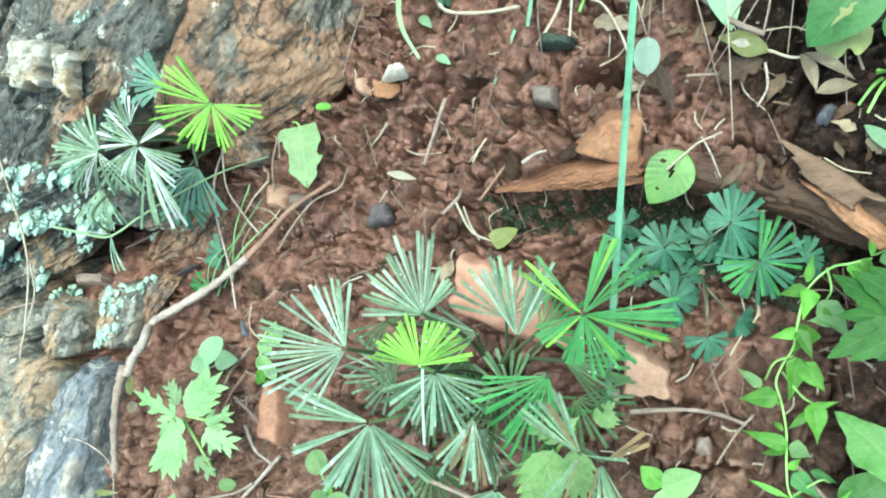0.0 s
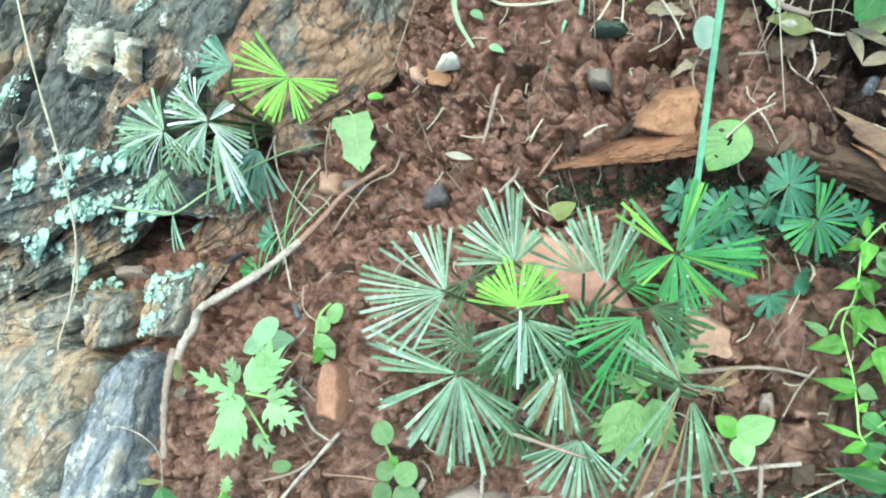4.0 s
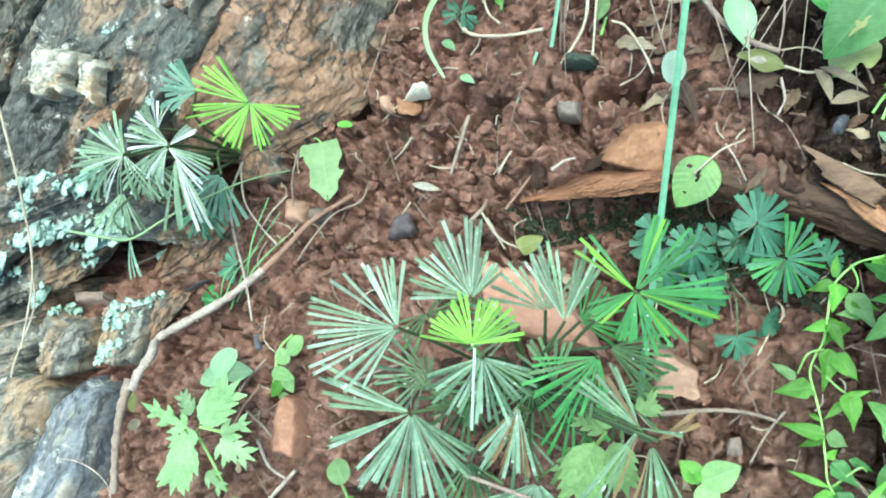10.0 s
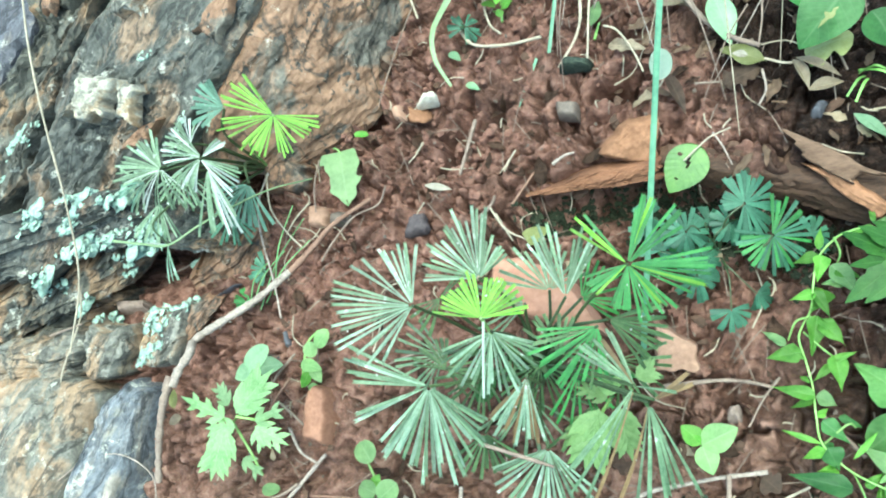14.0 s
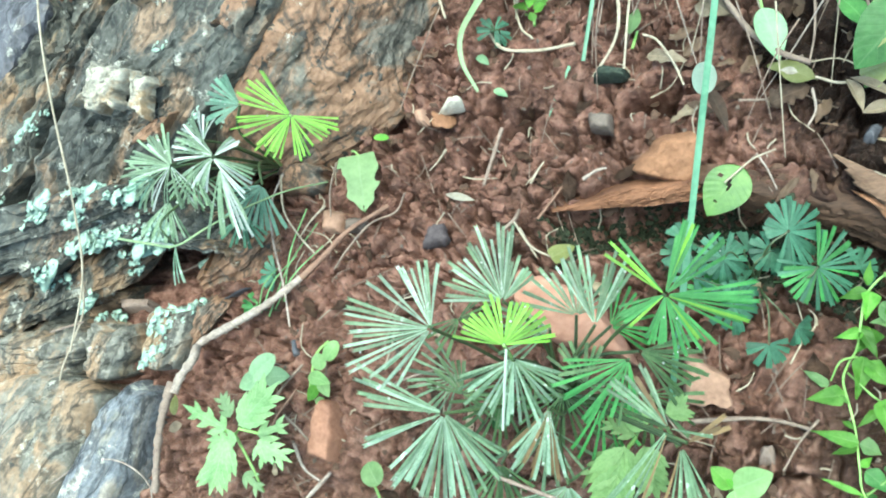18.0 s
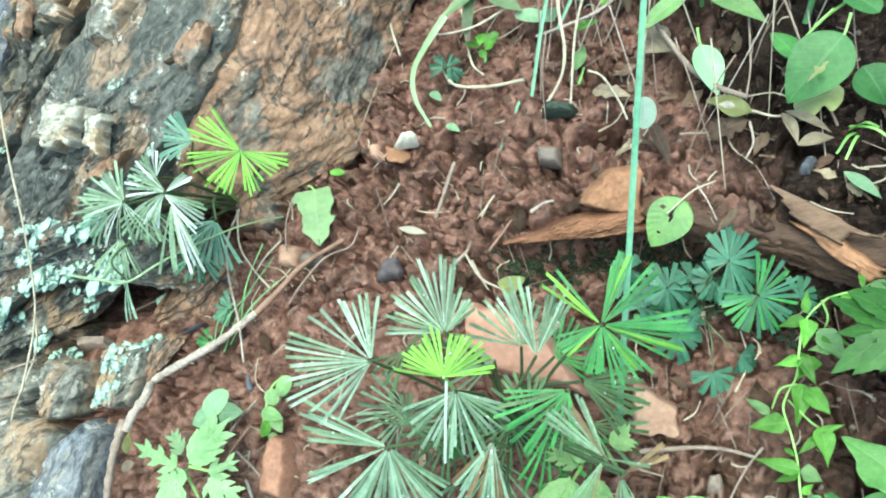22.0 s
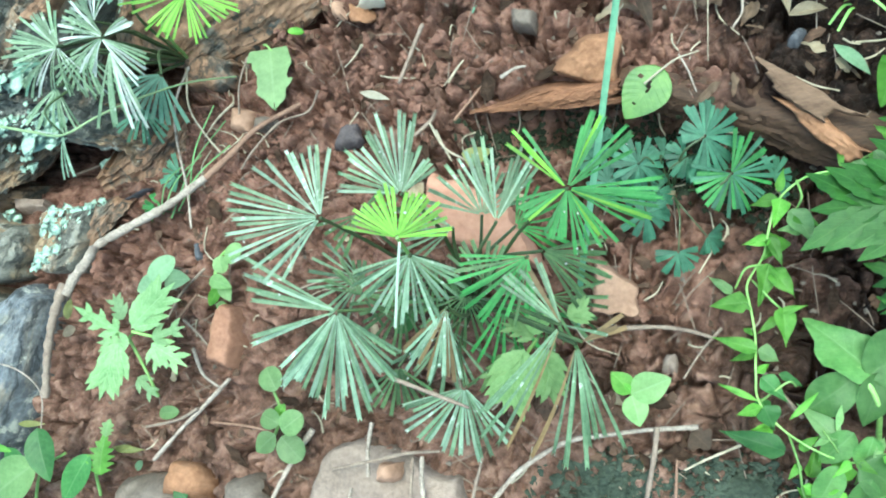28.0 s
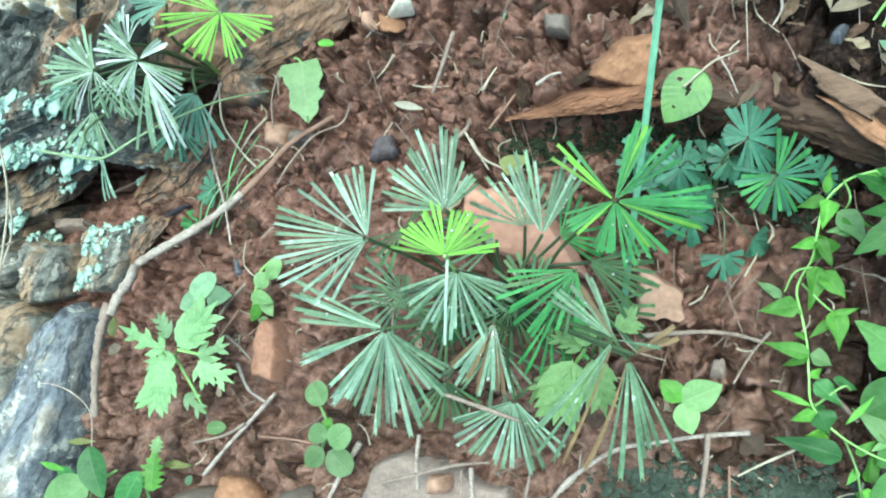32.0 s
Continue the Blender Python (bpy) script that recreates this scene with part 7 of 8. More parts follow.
# ---- plants at the bank's edge ----
LV = "arrow"
plant("creeping_vine", "creeping vine with arrow-shaped bright green leaves", "vine", [
    [(0.0531, 0.0774, 0.0200), (0.0496, 0.0658, 0.0180), (0.0465, 0.0516, 0.0140), (0.0423, 0.0389, 0.0100), (0.0398, 0.0349, 0.0060), (0.0371, 0.0343, 0.0040)],
    [(0.0460, 0.0593, 0.0140), (0.0436, 0.0605, 0.0160), (0.0423, 0.0592, 0.0140)], [(0.0567, 0.0587, 0.0160), (0.0557, 0.0507, 0.0120), (0.0515, 0.0465, 0.0120)],
    [(0.0279, 0.0292, 0.0050), (0.0221, 0.0276, 0.0090), (0.0173, 0.0269, 0.0050), (0.0110, 0.0209, 0.0050), (0.0080, 0.0120, 0.0090), (0.0064, 0.0047, 0.0050), (0.0034, 0.0000, 0.0050), (0.0012, -0.0052, 0.0090), (0.0023, -0.0113, 0.0050), (0.0030, -0.0193, 0.0050), (0.0023, -0.0288, 0.0090), (0.0029, -0.0365, 0.0050), (0.0080, -0.0435, 0.0050), (0.0147, -0.0485, 0.0090), (0.0231, -0.0518, 0.0050), (0.0286, -0.0511, 0.0050), (0.0360, -0.0475, 0.0090)],
    [(0.0438, 0.0417, 0.0050), (0.0393, 0.0351, 0.0090), (0.0364, 0.0336, 0.0050), (0.0288, 0.0301, 0.0050)],
    [(0.0061, 0.0022, 0.0050), (0.0012, 0.0004, 0.0090), (-0.0016, -0.0045, 0.0050)],
    [(0.0031, -0.0024, 0.0050), (0.0075, -0.0089, 0.0090), (0.0105, -0.0110, 0.0050)],
    [(0.0036, -0.0365, 0.0050), (0.0102, -0.0314, 0.0090), (0.0127, -0.0322, 0.0050)],
    [(0.0231, -0.0518, 0.0050), (0.0191, -0.0456, 0.0090), (0.0173, -0.0421, 0.0050)],
    [(0.0099, -0.0450, 0.0050), (0.0115, -0.0528, 0.0090), (0.0131, -0.0619, 0.0050), (0.0175, -0.0651, 0.0050)],
    [(0.0166, 0.0270, 0.0050), (0.0170, 0.0208, 0.0090), (0.0157, 0.0178, 0.0050)],
], [
    ((0.0422, 0.0583, 0.0140), (0.0389, 0.0454, 0.0100), 0.0086, "heart", LEAF_FRESH, {"fold": 0.4}),
    ((0.0485, 0.0603, 0.0160), (0.0455, 0.0535, 0.0120), 0.0066, LV, LEAF_SOFT, {"fold": 0.3}),
    ((0.0482, 0.0504, 0.0140), (0.0505, 0.0367, 0.0100), 0.0094, LV, LEAF_SOFT, {"fold": 0.2}),
    ((0.0523, 0.0663, 0.0160), (0.0548, 0.0585, 0.0120), 0.0074, LV, LEAF_FRESH, {}),
    ((0.0557, 0.0645, 0.0180), (0.0606, 0.0579, 0.0160), 0.0074, LV, LEAF_FRESH, {"fold": 0.3}),
    ((0.0540, 0.0716, 0.0180), (0.0606, 0.0735, 0.0180), 0.0074, LV, LEAF_SOFT, {}),
    ((0.0576, 0.0528, 0.0140), (0.0623, 0.0446, 0.0120), 0.0090, LV, LEAF_MID, {}),
    ((0.0528, 0.0758, 0.0200), (0.0484, 0.0837, 0.0200), 0.0074, LV, LEAF_FRESH, {}),
    ((0.0108, 0.0210, 0.0080), (0.0032, 0.0200, 0.0052), 0.0039, LV, LEAF_FRESH, {"fold": 0.19, "wave": 0.09}),
    ((0.0110, 0.0231, 0.0080), (0.0136, 0.0315, 0.0048), 0.0027, LV, LEAF_FRESH, {"fold": 0.17, "wave": 0.09}),
    ((0.0117, 0.0209, 0.0080), (0.0093, 0.0123, 0.0086), 0.0050, LV, LEAF_FRESH, {"fold": 0.43, "wave": 0.12}),
    ((0.0138, 0.0173, 0.0080), (0.0214, 0.0062, 0.0051), 0.0068, LV, LEAF_SOFT, {"fold": 0.34, "wave": 0.07}),
    ((0.0137, 0.0165, 0.0080), (0.0229, 0.0126, 0.0049), 0.0044, LV, LEAF_FRESH, {"fold": 0.19, "wave": 0.07}),
    ((0.0081, 0.0089, 0.0080), (0.0004, 0.0075, 0.0086), 0.0036, LV, LEAF_FRESH, {"fold": 0.44, "wave": 0.12}),
    ((0.0079, 0.0097, 0.0080), (0.0111, 0.0009, 0.0080), 0.0041, LV, LEAF_FRESH, {"fold": 0.22, "wave": 0.08}),
    ((0.0074, 0.0017, 0.0080), (0.0042, -0.0103, 0.0071), 0.0059, LV, LEAF_FRESH, {"fold": 0.41, "wave": 0.13}),
    ((0.0081, -0.0000, 0.0080), (0.0137, -0.0080, 0.0084), 0.0062, LV, LEAF_FRESH, {"fold": 0.18, "wave": 0.10}),
    ((0.0013, -0.0091, 0.0080), (-0.0091, -0.0100, 0.0074), 0.0059, LV, LEAF_FRESH, {"fold": 0.33, "wave": 0.07}),
    ((-0.0027, -0.0064, 0.0080), (-0.0092, -0.0008, 0.0064), 0.0033, LV, LEAF_SOFT, {"fold": 0.18, "wave": 0.13}),
    ((0.0103, -0.0108, 0.0080), (0.0106, -0.0218, 0.0083), 0.0059, LV, LEAF_FRESH, {"fold": 0.34, "wave": 0.08}),
    ((0.0098, -0.0121, 0.0080), (0.0167, -0.0102, 0.0085), 0.0024, LV, LEAF_FRESH, {"fold": 0.35, "wave": 0.13}),
    ((0.0088, -0.0136, 0.0080), (0.0031, -0.0183, 0.0082), 0.0027, LV, LEAF_FRESH, {"fold": 0.33, "wave": 0.09}),
    ((0.0030, -0.0226, 0.0080), (-0.0089, -0.0188, 0.0070), 0.0044, LV, LEAF_FRESH, {"fold": 0.30, "wave": 0.06}),
    ((0.0033, -0.0226, 0.0080), (0.0090, -0.0256, 0.0055), 0.0050, LV, LEAF_SOFT, {"fold": 0.43, "wave": 0.05}),
    ((0.0025, -0.0234, 0.0080), (-0.0043, -0.0256, 0.0042), 0.0027, LV, LEAF_FRESH, {"fold": 0.37, "wave": 0.08}),
    ((0.0037, -0.0301, 0.0080), (0.0103, -0.0367, 0.0067), 0.0053, LV, LEAF_MID, {"fold": 0.31, "wave": 0.08}),
    ((0.0026, -0.0367, 0.0080), (-0.0077, -0.0321, 0.0090), 0.0019, "lance", LEAF_FRESH, {"fold": 0.22, "wave": 0.09}),
    ((0.0032, -0.0383, 0.0080), (-0.0033, -0.0407, 0.0050), 0.0036, LV, LEAF_FRESH, {"fold": 0.37, "wave": 0.07}),
    ((0.0039, -0.0380, 0.0080), (0.0064, -0.0444, 0.0058), 0.0068, LV, LEAF_MID, {"fold": 0.41, "wave": 0.08}),
    ((0.0085, -0.0497, 0.0080), (-0.0082, -0.0448, 0.0068), 0.0065, LV, LEAF_MID, {"fold": 0.47, "wave": 0.06}),
    ((0.0084, -0.0290, 0.0080), (0.0150, -0.0326, 0.0043), 0.0027, LV, LEAF_MID, {"fold": 0.23, "wave": 0.12}),
    ((0.0100, -0.0414, 0.0080), (0.0182, -0.0336, 0.0071), 0.0018, "lance", LEAF_FRESH, {"fold": 0.23, "wave": 0.08}),
    ((0.0216, -0.0460, 0.0080), (0.0125, -0.0368, 0.0049), 0.0059, LV, LEAF_SOFT, {"fold": 0.31, "wave": 0.05}),
    ((0.0211, -0.0440, 0.0080), (0.0233, -0.0364, 0.0075), 0.0019, "lance", LEAF_SOFT, {"fold": 0.46, "wave": 0.14}),
    ((0.0205, -0.0445, 0.0080), (0.0154, -0.0483, 0.0077), 0.0019, "lance", LEAF_SOFT, {"fold": 0.49, "wave": 0.05}),
    ((0.0027, -0.0288, 0.0080), (0.0063, -0.0261, 0.0054), 0.0024, LV, LEAF_FRESH, {"fold": 0.49, "wave": 0.12}),
    ((0.0022, -0.0187, 0.0080), (-0.0002, -0.0160, 0.0061), 0.0018, "lance", LEAF_FRESH, {"fold": 0.48, "wave": 0.11}),
    ((0.0021, -0.0116, 0.0080), (-0.0013, -0.0085, 0.0081), 0.0015, "lance", LEAF_FRESH, {"fold": 0.25, "wave": 0.07}),
    ((0.0121, -0.0485, 0.0080), (0.0182, -0.0450, 0.0062), 0.0024, LV, LEAF_FRESH, {"fold": 0.20, "wave": 0.08}),
    ((0.0119, -0.0529, 0.0080), (0.0086, -0.0572, 0.0088), 0.0024, LV, LEAF_FRESH, {"fold": 0.27, "wave": 0.05}),
    ((0.0124, -0.0587, 0.0080), (0.0179, -0.0608, 0.0042), 0.0030, LV, LEAF_FRESH, {"fold": 0.21, "wave": 0.12}),
    ((0.0147, -0.0627, 0.0080), (0.0109, -0.0650, 0.0058), 0.0027, LV, LEAF_SOFT, {"fold": 0.25, "wave": 0.06}),
    ((0.0240, -0.0515, 0.0080), (0.0193, -0.0560, 0.0089), 0.0024, LV, LEAF_FRESH, {"fold": 0.30, "wave": 0.07}),
    ((0.0280, -0.0510, 0.0080), (0.0252, -0.0579, 0.0043), 0.0021, "lance", LEAF_SOFT, {"fold": 0.17, "wave": 0.07}),
    ((0.0253, -0.0515, 0.0080), (0.0306, -0.0547, 0.0074), 0.0027, LV, LEAF_FRESH, {"fold": 0.20, "wave": 0.05}),
    ((0.0321, -0.0496, 0.0080), (0.0355, -0.0540, 0.0065), 0.0033, LV, LEAF_FRESH, {"fold": 0.24, "wave": 0.14}),
    ((0.0294, -0.0504, 0.0080), (0.0334, -0.0449, 0.0046), 0.0021, "lance", LEAF_SOFT, {"fold": 0.34, "wave": 0.12}),
    ((0.0223, 0.0279, 0.0080), (0.0244, 0.0221, 0.0060), 0.0044, LV, LEAF_FRESH, {"fold": 0.50, "wave": 0.09}),
    ((0.0245, 0.0284, 0.0080), (0.0291, 0.0240, 0.0052), 0.0039, LV, LEAF_FRESH, {"fold": 0.29, "wave": 0.05}),
    ((0.0278, 0.0293, 0.0080), (0.0281, 0.0349, 0.0061), 0.0021, "lance", LEAF_FRESH, {"fold": 0.24, "wave": 0.13}),
    ((0.0305, 0.0301, 0.0080), (0.0349, 0.0244, 0.0082), 0.0056, LV, LEAF_SOFT, {"fold": 0.32, "wave": 0.05}),
    ((0.0350, 0.0320, 0.0080), (0.0435, 0.0281, 0.0053), 0.0050, LV, LEAF_FRESH, {"fold": 0.23, "wave": 0.07}),
    ((0.0365, 0.0334, 0.0080), (0.0415, 0.0235, 0.0052), 0.0044, LV, LEAF_SOFT, {"fold": 0.45, "wave": 0.06}),
    ((0.0396, 0.0356, 0.0080), (0.0458, 0.0337, 0.0043), 0.0039, LV, LEAF_FRESH, {"fold": 0.47, "wave": 0.10}),
    ((0.0405, 0.0370, 0.0080), (0.0369, 0.0409, 0.0090), 0.0030, LV, LEAF_FRESH, {"fold": 0.29, "wave": 0.13}),
], STEM_PALE, .0003)
vine = bpy.data.objects["creeping_vine"]
rv = random.Random(8)
for line in ([(0.0531, 0.0774, 0.0200), (0.0496, 0.0658, 0.0180), (0.0465, 0.0516, 0.0140), (0.0423, 0.0389, 0.0100)], [(0.0211, -0.0564, 0.0040), (0.0302, -0.0578, 0.0060), (0.0395, -0.0551, 0.0080), (0.0478, -0.0482, 0.0100)], [(0.0572, 0.0619, 0.0160), (0.0570, 0.0455, 0.0120), (0.0575, 0.0283, 0.0100)], [(0.0114, -0.0546, 0.0040), (0.0230, -0.0605, 0.0060), (0.0332, -0.0619, 0.0080), (0.0445, -0.0605, 0.0100)], [(0.0129, -0.0649, 0.0040), (0.0247, -0.0676, 0.0060), (0.0373, -0.0688, 0.0080)], [(0.0023, -0.0329, 0.0040), (0.0055, -0.0439, 0.0040), (0.0146, -0.0501, 0.0060)], [(0.0092, 0.0102, 0.0040), (0.0170, 0.0122, 0.0060), (0.0316, 0.0230, 0.0080), (0.0418, 0.0232, 0.0080)]):
    for p in spline(line, 4)[1::3]:
        a, n = rv.uniform(0, 6.28), rv.uniform(0.005, 0.0095)
        q = p + Vector((n * math.cos(a), n * math.sin(a), rv.uniform(-0.003, 0.005)))
        part("leaf", blade(p, q, n * rv.uniform(0.5, 0.75), "arrow", fold=rv.uniform(0.2, 0.9), wave=0.12, seed=rv.randint(0, 99)), rv.choice((LEAF_FRESH, LEAF_FRESH, LEAF_SOFT, LEAF_MID)), vine)
plant("lobed_leaf_plant", "plant with large deeply lobed mid-green leaves reaching over the soil", "plant", [[(0.0699, 0.0128, 0.0200), (0.0571, 0.0097, 0.0280), (0.0460, 0.0080, 0.0320)], [(0.0813, 0.0042), (0.0699, 0.0128, 0.0200), (0.0681, 0.0288, 0.0300)]], [
    ((0.0479, 0.0101, 0.0340), (0.0161, 0.0126, 0.0260), 0.0250, "ovate", LEAF_LOBED, {"pairs": 4}),
    ((0.0460, -0.0045, 0.0340), (0.0288, -0.0083, 0.0260), 0.0150, "ovate", LEAF_LOBED, {"pairs": 3}),
    ((0.0506, 0.0214, 0.0340), (0.0316, 0.0239, 0.0260), 0.0150, "ovate", LEAF_LOBED, {"pairs": 4}),
    ((0.0427, -0.0128, 0.0340), (0.0300, -0.0151, 0.0260), 0.0090, "ovate", LEAF_LOBED, {"pairs": 3}),
    ((0.0511, 0.0340, 0.0340), (0.0380, 0.0310, 0.0260), 0.0140, "ovate", LEAF_LOBED, {"pairs": 3}),
], STEM_PALE, .0009)
plant("broad_leaved_weed", "cluster of broad rounded soft green leaves near the ground", "weed", [[(0.0349, -0.0460), (0.0320, -0.0362, 0.0060), (0.0274, -0.0270, 0.0080)], [(0.0397, -0.0524), (0.0357, -0.0393, 0.0060), (0.0432, -0.0281, 0.0100)]], [
    ((0.0309, -0.0287, 0.0080), (0.0156, -0.0129, 0.0046), 0.0136, "heart", LEAF_BROAD, {"bite": 0.28, "steps": 26, "across": 6, "wave": 0.05}),
    ((0.0294, -0.0298, 0.0080), (0.0460, -0.0168, 0.0052), 0.0154, "ovate", LEAF_BROAD, {"steps": 26, "across": 6, "wave": 0.05}),
    ((0.0267, -0.0297, 0.0080), (0.0154, -0.0386, 0.0050), 0.0110, "round", LEAF_BROAD, {"wave": 0.06}),
    ((0.0327, -0.0282, 0.0080), (0.0287, -0.0428, 0.0040), 0.0092, "ovate", LEAF_BROAD, {"wave": 0.06}),
    ((0.0354, -0.0330, 0.0080), (0.0393, -0.0441, 0.0024), 0.0065, "ovate", LEAF_BROAD, {"wave": 0.06}),
    ((0.0261, -0.0518, 0.0080), (0.0382, -0.0606, 0.0028), 0.0124, "ovate", LEAF_BROAD, {"wave": 0.06}),
    ((0.0255, -0.0443, 0.0080), (0.0168, -0.0524, 0.0055), 0.0077, "ovate", LEAF_BROAD, {"wave": 0.06}),
    ((0.0300, -0.0451, 0.0080), (0.0269, -0.0532, 0.0056), 0.0074, "round", LEAF_BROAD, {"wave": 0.08}),
    ((0.0211, -0.0529, 0.0080), (0.0148, -0.0647, 0.0057), 0.0077, "ovate", LEAF_BROAD, {"wave": 0.06}),
    ((0.0288, -0.0558, 0.0080), (0.0234, -0.0664, 0.0033), 0.0071, "ovate", LEAF_BROAD, {"wave": 0.06}),
    ((0.0334, -0.0599, 0.0080), (0.0280, -0.0675, 0.0046), 0.0065, "ovate", LEAF_BROAD, {"wave": 0.06}),
], STEM_PALE, .0007)

# ---- lichen, clods and litter ----
def lump_mesh(name, spots, mat, label, category, flat=1.0, seed=0, rough=0.35, jitter=0.0):
    """Many small uneven lumps joined into one mesh. spots: rows of x, y, z, radius."""
    bm = bmesh.new()
    bmesh.ops.create_icosphere(bm, subdivisions=2, radius=1.0)
    ball = np.array([v.co[:] for v in bm.verts])
    tri = np.array([[v.index for v in f.verts] for f in bm.faces])
    bm.free()
    rng = np.random.default_rng(seed)
    vs, fs = [], []
    for i, (x, y, z, r) in enumerate(spots):
        q = rng.normal(size=(3, 3))
        q, _ = np.linalg.qr(q)
        b = ball * (1 + rough * vnoise(ball[:, :1] * 1.6 + i, ball[:, 1:2] * 1.6 + ball[:, 2:] * 1.3, seed) + rough * 0.5 * vnoise(ball[:, :1] * 4 + i, ball[:, 1:2] * 4 + ball[:, 2:] * 3.1, seed + 1))
        b = b * (1 + jitter * rng.normal(size=(len(ball), 1)))
        b = (b * rng.uniform(0.6, 1.3, 3)) @ q.T
        b[:, 2] *= flat
        vs.append(b * r + np.array((x, y, z)))
        fs.append(tri + i * len(ball))
    me = bpy.data.meshes.new(name)
    me.from_pydata(np.concatenate(vs).tolist(), [], np.concatenate(fs).tolist())
    me.polygons.foreach_set("use_smooth", [jitter == 0.0] * len(me.polygons))
    me.materials.append(mat)
    return tagged(new(name, me), label, category, kind="stuff")


def clods():
    rng = np.random.default_rng(5)
    x, y = rng.uniform(-0.24, 0.10, 60000), rng.uniform(-0.09, 0.23, 60000)
    loose = np.exp(-(((x + 0.11) / 0.06) ** 2 + ((y - 0.11) / 0.06) ** 2))
    heap = smooth(-0.15, 0.35, fbm(x * 60, y * 60, 3, 83))
    for px, py, r, depth in PITS:
        heap = heap * (1 - pit(x, y, px, py, r * 1.15))
    keep = np.flatnonzero(rng.random(60000) < heap * (0.20 + 0.35 * loose))[:5200]
    x, y, loose = x[keep], y[keep], loose[keep]
    r = 0.0004 + 0.0009 * rng.random(len(x)) ** 2 + 0.0020 * rng.random(len(x)) ** 9 * (0.6 + 0.6 * loose)
    z = soil_z(x, y) - 0.15 * r
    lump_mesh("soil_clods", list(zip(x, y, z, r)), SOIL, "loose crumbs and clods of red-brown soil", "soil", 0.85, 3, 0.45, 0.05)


clods()


def surface(x, y):
    """The top of whatever rock stands at (x, y)."""
    best = None
    for ob in ROCKS:
        hit, place, _, _ = ob.ray_cast(Vector((x, y, 1.0)), Vector((0, 0, -1)))
        if hit and (best is None or place.z > best):
            best = place.z
    return best


ROCKS = [o for o in scene.objects if o.name.startswith(("rock_layer", "boulder"))]
bpy.context.view_layer.update()


def lichen(name, patches, count, size, mat, label, seed):
    rng = np.random.default_rng(seed)
    spots = []
    for px, py, spread_ in patches:
        for _ in range(count):
            k = rng.normal() * spread_
            x, y = px + k + rng.normal() * spread_ * 0.5, py + 0.5 * k + rng.normal() * spread_ * 0.45
            z = surface(x, y)
            if z is not None:
                spots.append((x, y, z, size * rng.uniform(0.3, 1.0) ** 1.5 * 1.6))
    lump_mesh(name, spots, mat, label, "lichen", 0.13, seed, 0.9)


LEDGE_SPOTS = [(-0.3119, 0.1146), (-0.3160, 0.1098), (-0.2983, 0.0746), (-0.3024, 0.0713), (-0.2818, 0.0788), (-0.2705, 0.0756), (-0.2556, 0.0754), (-0.2498, 0.0664), (-0.2884, 0.0575), (-0.2797, 0.0602), (-0.2680, 0.0618), (-0.2595, 0.0552), (-0.2724, 0.0532), (-0.2545, 0.0598), (-0.2980, 0.0369), (-0.2923, 0.0318), (-0.3070, 0.0483), (-0.2827, 0.0673)]
lichen("lichen", [(x, y, 0.0030) for x, y in LEDGE_SPOTS], 46, 0.0013, LICHEN, "mint-green crusty lichen patches on the dark rock ledge", 7)
lichen("lichen", [(x, y, 0.0022) for x, y in LEDGE_SPOTS], 7, 0.0026, LICHEN, "flat mint-green lichen crusts on the dark rock ledge", 9)
lichen("lichen", [(x, y, 0.0026) for x, y in [(-0.2552, 0.0295), (-0.2495, 0.0316), (-0.2611, 0.0226), (-0.2451, 0.0323), (-0.2571, 0.0152), (-0.2624, 0.0107), (-0.2530, 0.0246)]], 30, 0.0013, LICHEN, "mint lichen patch on the upright stone", 10)
lichen("lichen", [(x, y, 0.0018) for x, y in [(-0.2173, 0.1063), (-0.2135, 0.1095), (-0.2227, 0.1034), (-0.3045, 0.1084), (-0.2976, 0.1143), (-0.2360, 0.1338), (-0.2490, 0.0862), (-0.3233, 0.0807), (-0.3289, 0.0958)]], 14, 0.0009, LICHEN, "small scattered mint lichen flecks on the rock", 8)


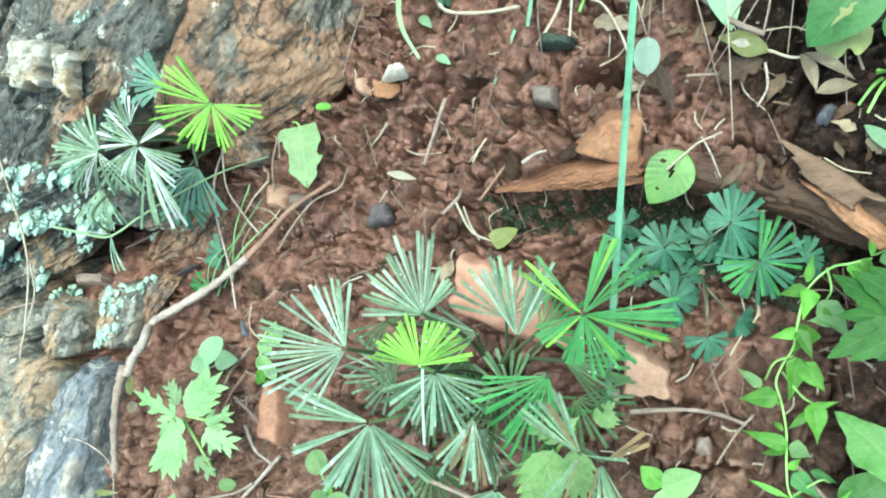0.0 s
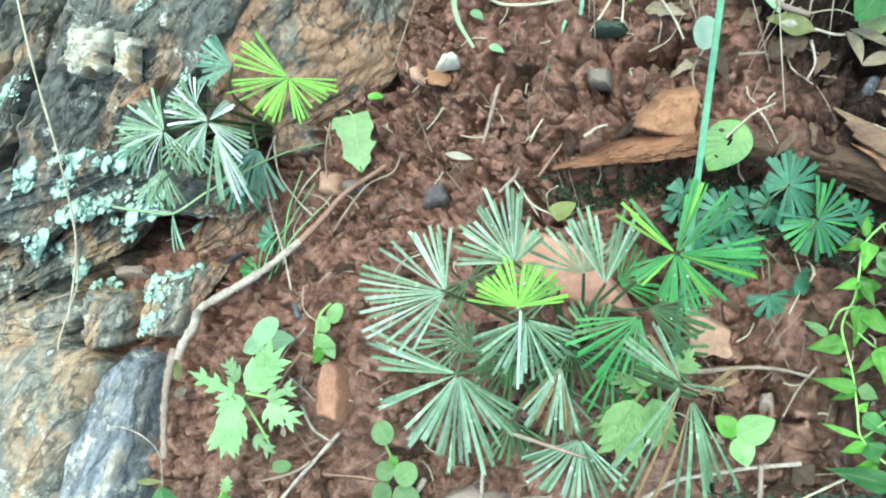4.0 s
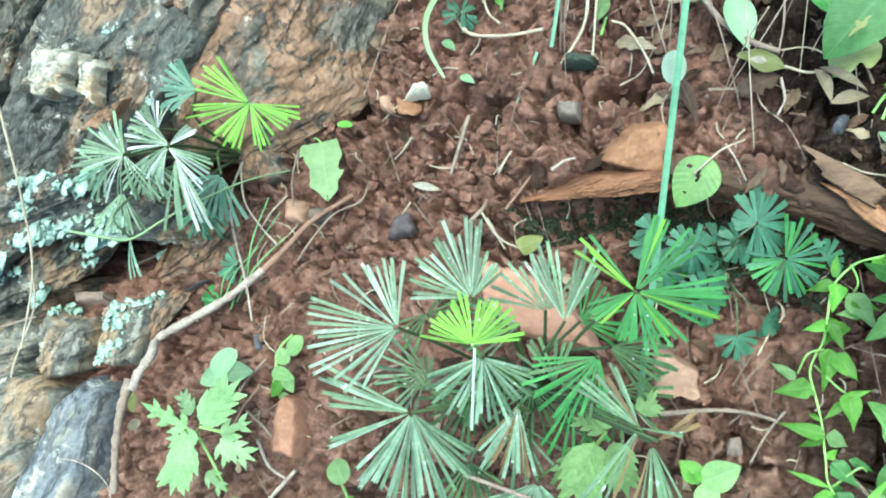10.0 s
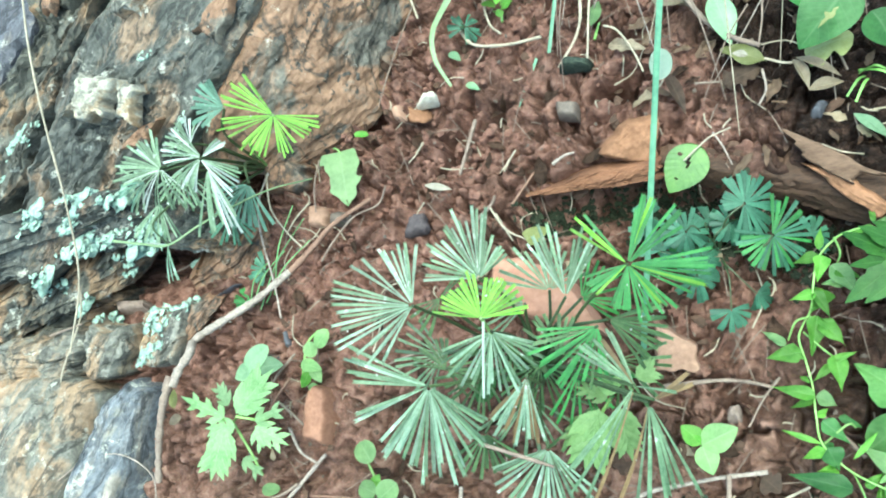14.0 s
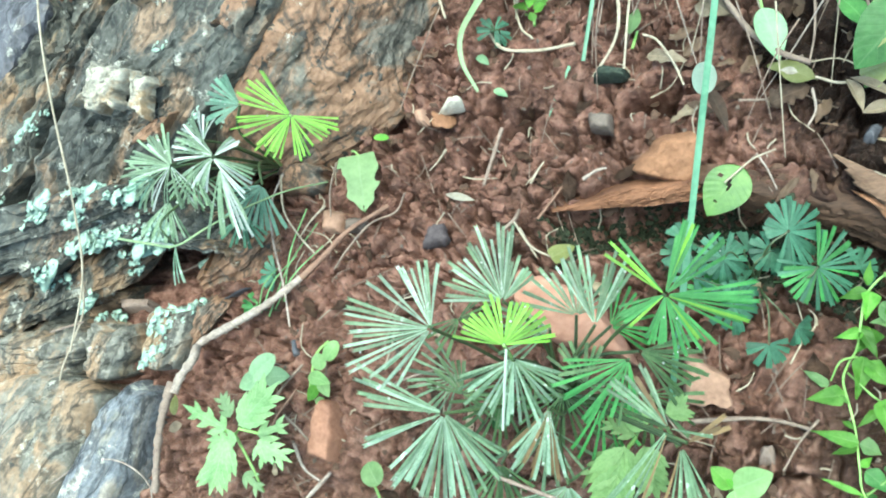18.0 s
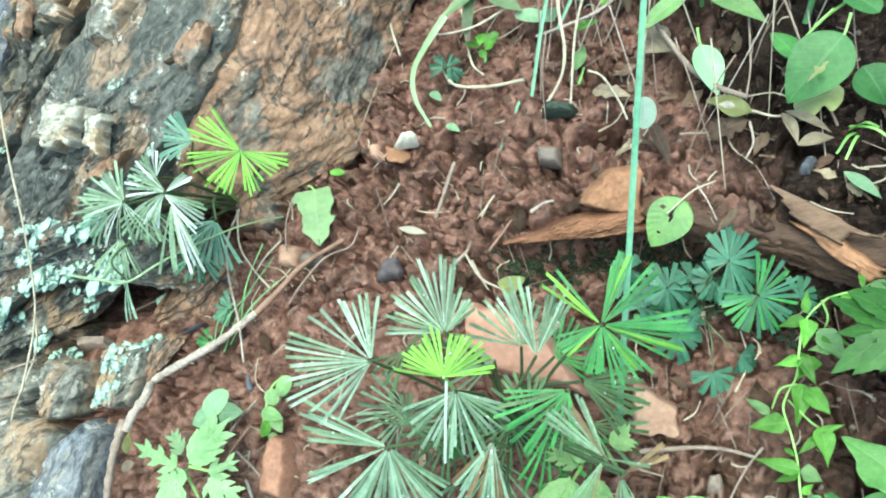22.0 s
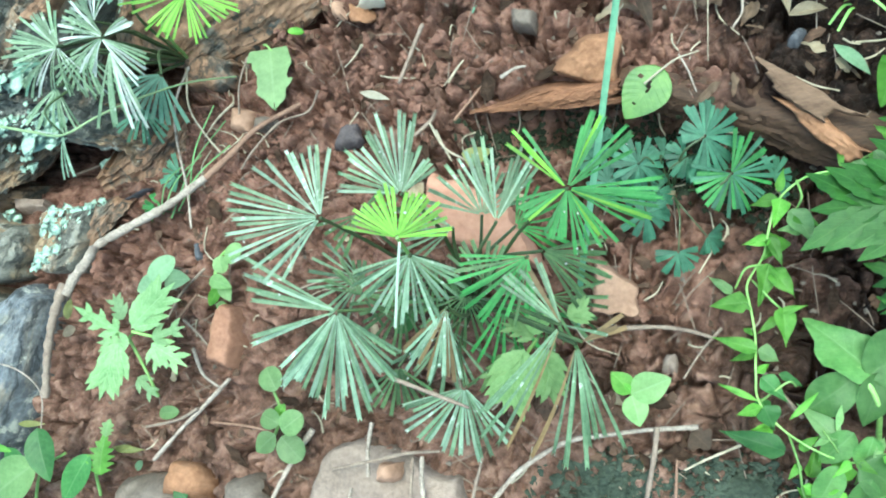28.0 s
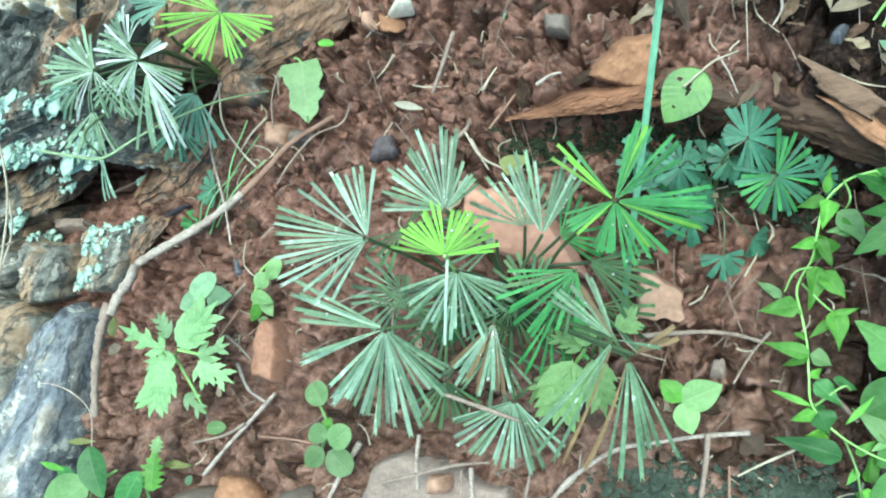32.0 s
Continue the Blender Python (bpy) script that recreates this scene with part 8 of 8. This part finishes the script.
def litter():
    """Tiny straw bits, leaf crumbs and grit over the soil."""
    rng = np.random.default_rng(11)
    bm = bmesh.new()
    for i in range(420):
        x, y, a, n = rng.uniform(-0.22, 0.08), -0.09 + 0.29 * rng.random() ** 1.4, rng.uniform(0, 6.28), 0.0015 + 0.010 * rng.random() ** 2.5
        p, q = (x - n * math.cos(a), y - n * math.sin(a)), (x + n * math.cos(a), y + n * math.sin(a))
        tube([on(p, .001), on((x, y), .0016), on(q, .001)], .00022, .00016, 5, 2, bm=bm)
    pale = bmesh.new()
    for i in range(170):
        x, y, a, n = rng.uniform(-0.23, 0.08), rng.uniform(-0.09, 0.17), rng.uniform(0, 6.28), 0.002 + 0.009 * rng.random() ** 2
        c, d = math.cos(a) * n, math.sin(a) * n
        tube([on((x - c, y - d), .0014), on((x + 0.3 * d, y - 0.3 * c), .002), on((x + c, y + d), .0014)], .00034, .00022, 5, 3, 0.3, i, bm=pale)
    tagged(part("pale_litter", pale, STRAW), "scattered pale dry stalks and rootlets on the soil", "litter", kind="stuff")
    tagged(part("straw_litter", bm, WOOD), "fine scattered rootlets and straw bits on the soil", "litter", kind="stuff")
    for mat, tone, count, box in ((DRY_LEAF, "brown", 60, (-0.04, 0.09, 0.05, 0.20)), (BARK_DARK, "dark", 150, (-0.20, 0.09, -0.09, 0.20)), (PALE_DRY, "pale", 20, (-0.20, 0.06, -0.09, 0.10))):
        vs, fs = [], []
        for i in range(count):
            x, y, a, n = rng.uniform(box[0], box[1]), rng.uniform(box[2], box[3]), rng.uniform(0, 6.28), rng.uniform(0.002, 0.006)
            p, q = on((x - n * math.cos(a), y - n * math.sin(a)), .002), on((x + n * math.cos(a), y + n * math.sin(a)), .003)
            one = blade(p, q, n * rng.uniform(0.4, 1.0), "ovate", bite=0.35, wave=0.2, seed=i, steps=10, across=3)
            off = len(vs)
            one.verts.ensure_lookup_table()
            one.verts.index_update()
            vs += [w.co[:] for w in one.verts]
            fs += [[w.index + off for w in f.verts] for f in one.faces]
            one.free()
        me = bpy.data.meshes.new("leaf_scraps")
        me.from_pydata(vs, [], fs)
        me.materials.append(mat)
        tagged(new("leaf_scraps", me), tone + " rotting leaf scraps scattered on the soil", "litter", kind="stuff")
    x, y = rng.uniform(-0.23, 0.08, 620), rng.uniform(-0.09, 0.2, 620)
    spots = list(zip(x, y, soil_z(x, y) + 0.0004, rng.uniform(0.0003, 0.0009, 620)))
    lump_mesh("grit", spots, STONE_GREY, "pale grit and tiny pebbles scattered on the soil", "grit", 0.8, 12, 0.4, 0.1)
    x, y = rng.uniform(-0.22, 0.08, 460), -0.09 + 0.30 * rng.random(460) ** 1.5
    spots = list(zip(x, y, soil_z(x, y) + 0.0002, rng.uniform(0.0007, 0.0024, 460)))
    lump_mesh("leaf_crumbs", spots, BARK_DARK, "dark crumbs of rotting leaves and bark on the soil", "litter", 0.4, 13, 0.5, 0.15)


litter()


def moss():
    """Black-green moss lumps that also paint the shade in the hollow under the slabs."""
    rng = np.random.default_rng(23)
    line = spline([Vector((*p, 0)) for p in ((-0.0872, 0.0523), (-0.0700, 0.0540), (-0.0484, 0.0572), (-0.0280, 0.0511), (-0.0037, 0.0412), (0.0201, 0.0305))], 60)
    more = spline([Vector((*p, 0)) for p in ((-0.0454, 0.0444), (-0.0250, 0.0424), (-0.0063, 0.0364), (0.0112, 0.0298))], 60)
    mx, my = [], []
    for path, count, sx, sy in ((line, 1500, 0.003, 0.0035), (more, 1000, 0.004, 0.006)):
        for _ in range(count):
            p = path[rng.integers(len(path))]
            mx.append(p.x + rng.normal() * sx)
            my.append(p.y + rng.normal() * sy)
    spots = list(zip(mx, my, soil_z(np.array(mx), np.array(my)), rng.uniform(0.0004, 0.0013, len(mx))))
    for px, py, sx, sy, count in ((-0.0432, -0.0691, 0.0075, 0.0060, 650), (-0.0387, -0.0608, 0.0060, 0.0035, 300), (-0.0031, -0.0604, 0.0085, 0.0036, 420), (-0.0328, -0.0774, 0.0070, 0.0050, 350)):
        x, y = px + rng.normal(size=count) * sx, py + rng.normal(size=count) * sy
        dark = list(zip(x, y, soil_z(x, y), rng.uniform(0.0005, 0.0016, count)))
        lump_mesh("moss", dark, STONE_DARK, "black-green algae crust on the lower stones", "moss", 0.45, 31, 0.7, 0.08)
    lump_mesh("moss", spots, MOSS_SHADE, "black-green moss lumps with the shade of the hollow under the slabs in their colour", "moss", 0.8, 29, 0.7, 0.1)


moss()


def flecks():
    """White flecks on the fern segments."""
    for fern in (main_fern, left_fern):
        ob = lump_mesh("white_crust", [(*p, r) for f, p, r in FLECKS if f == fern], FERN_SILVER, "", "fleck", 0.6, 17, 0.4)
        for key in ("category",):
            del ob[key]
        ob.parent = fern


flecks()
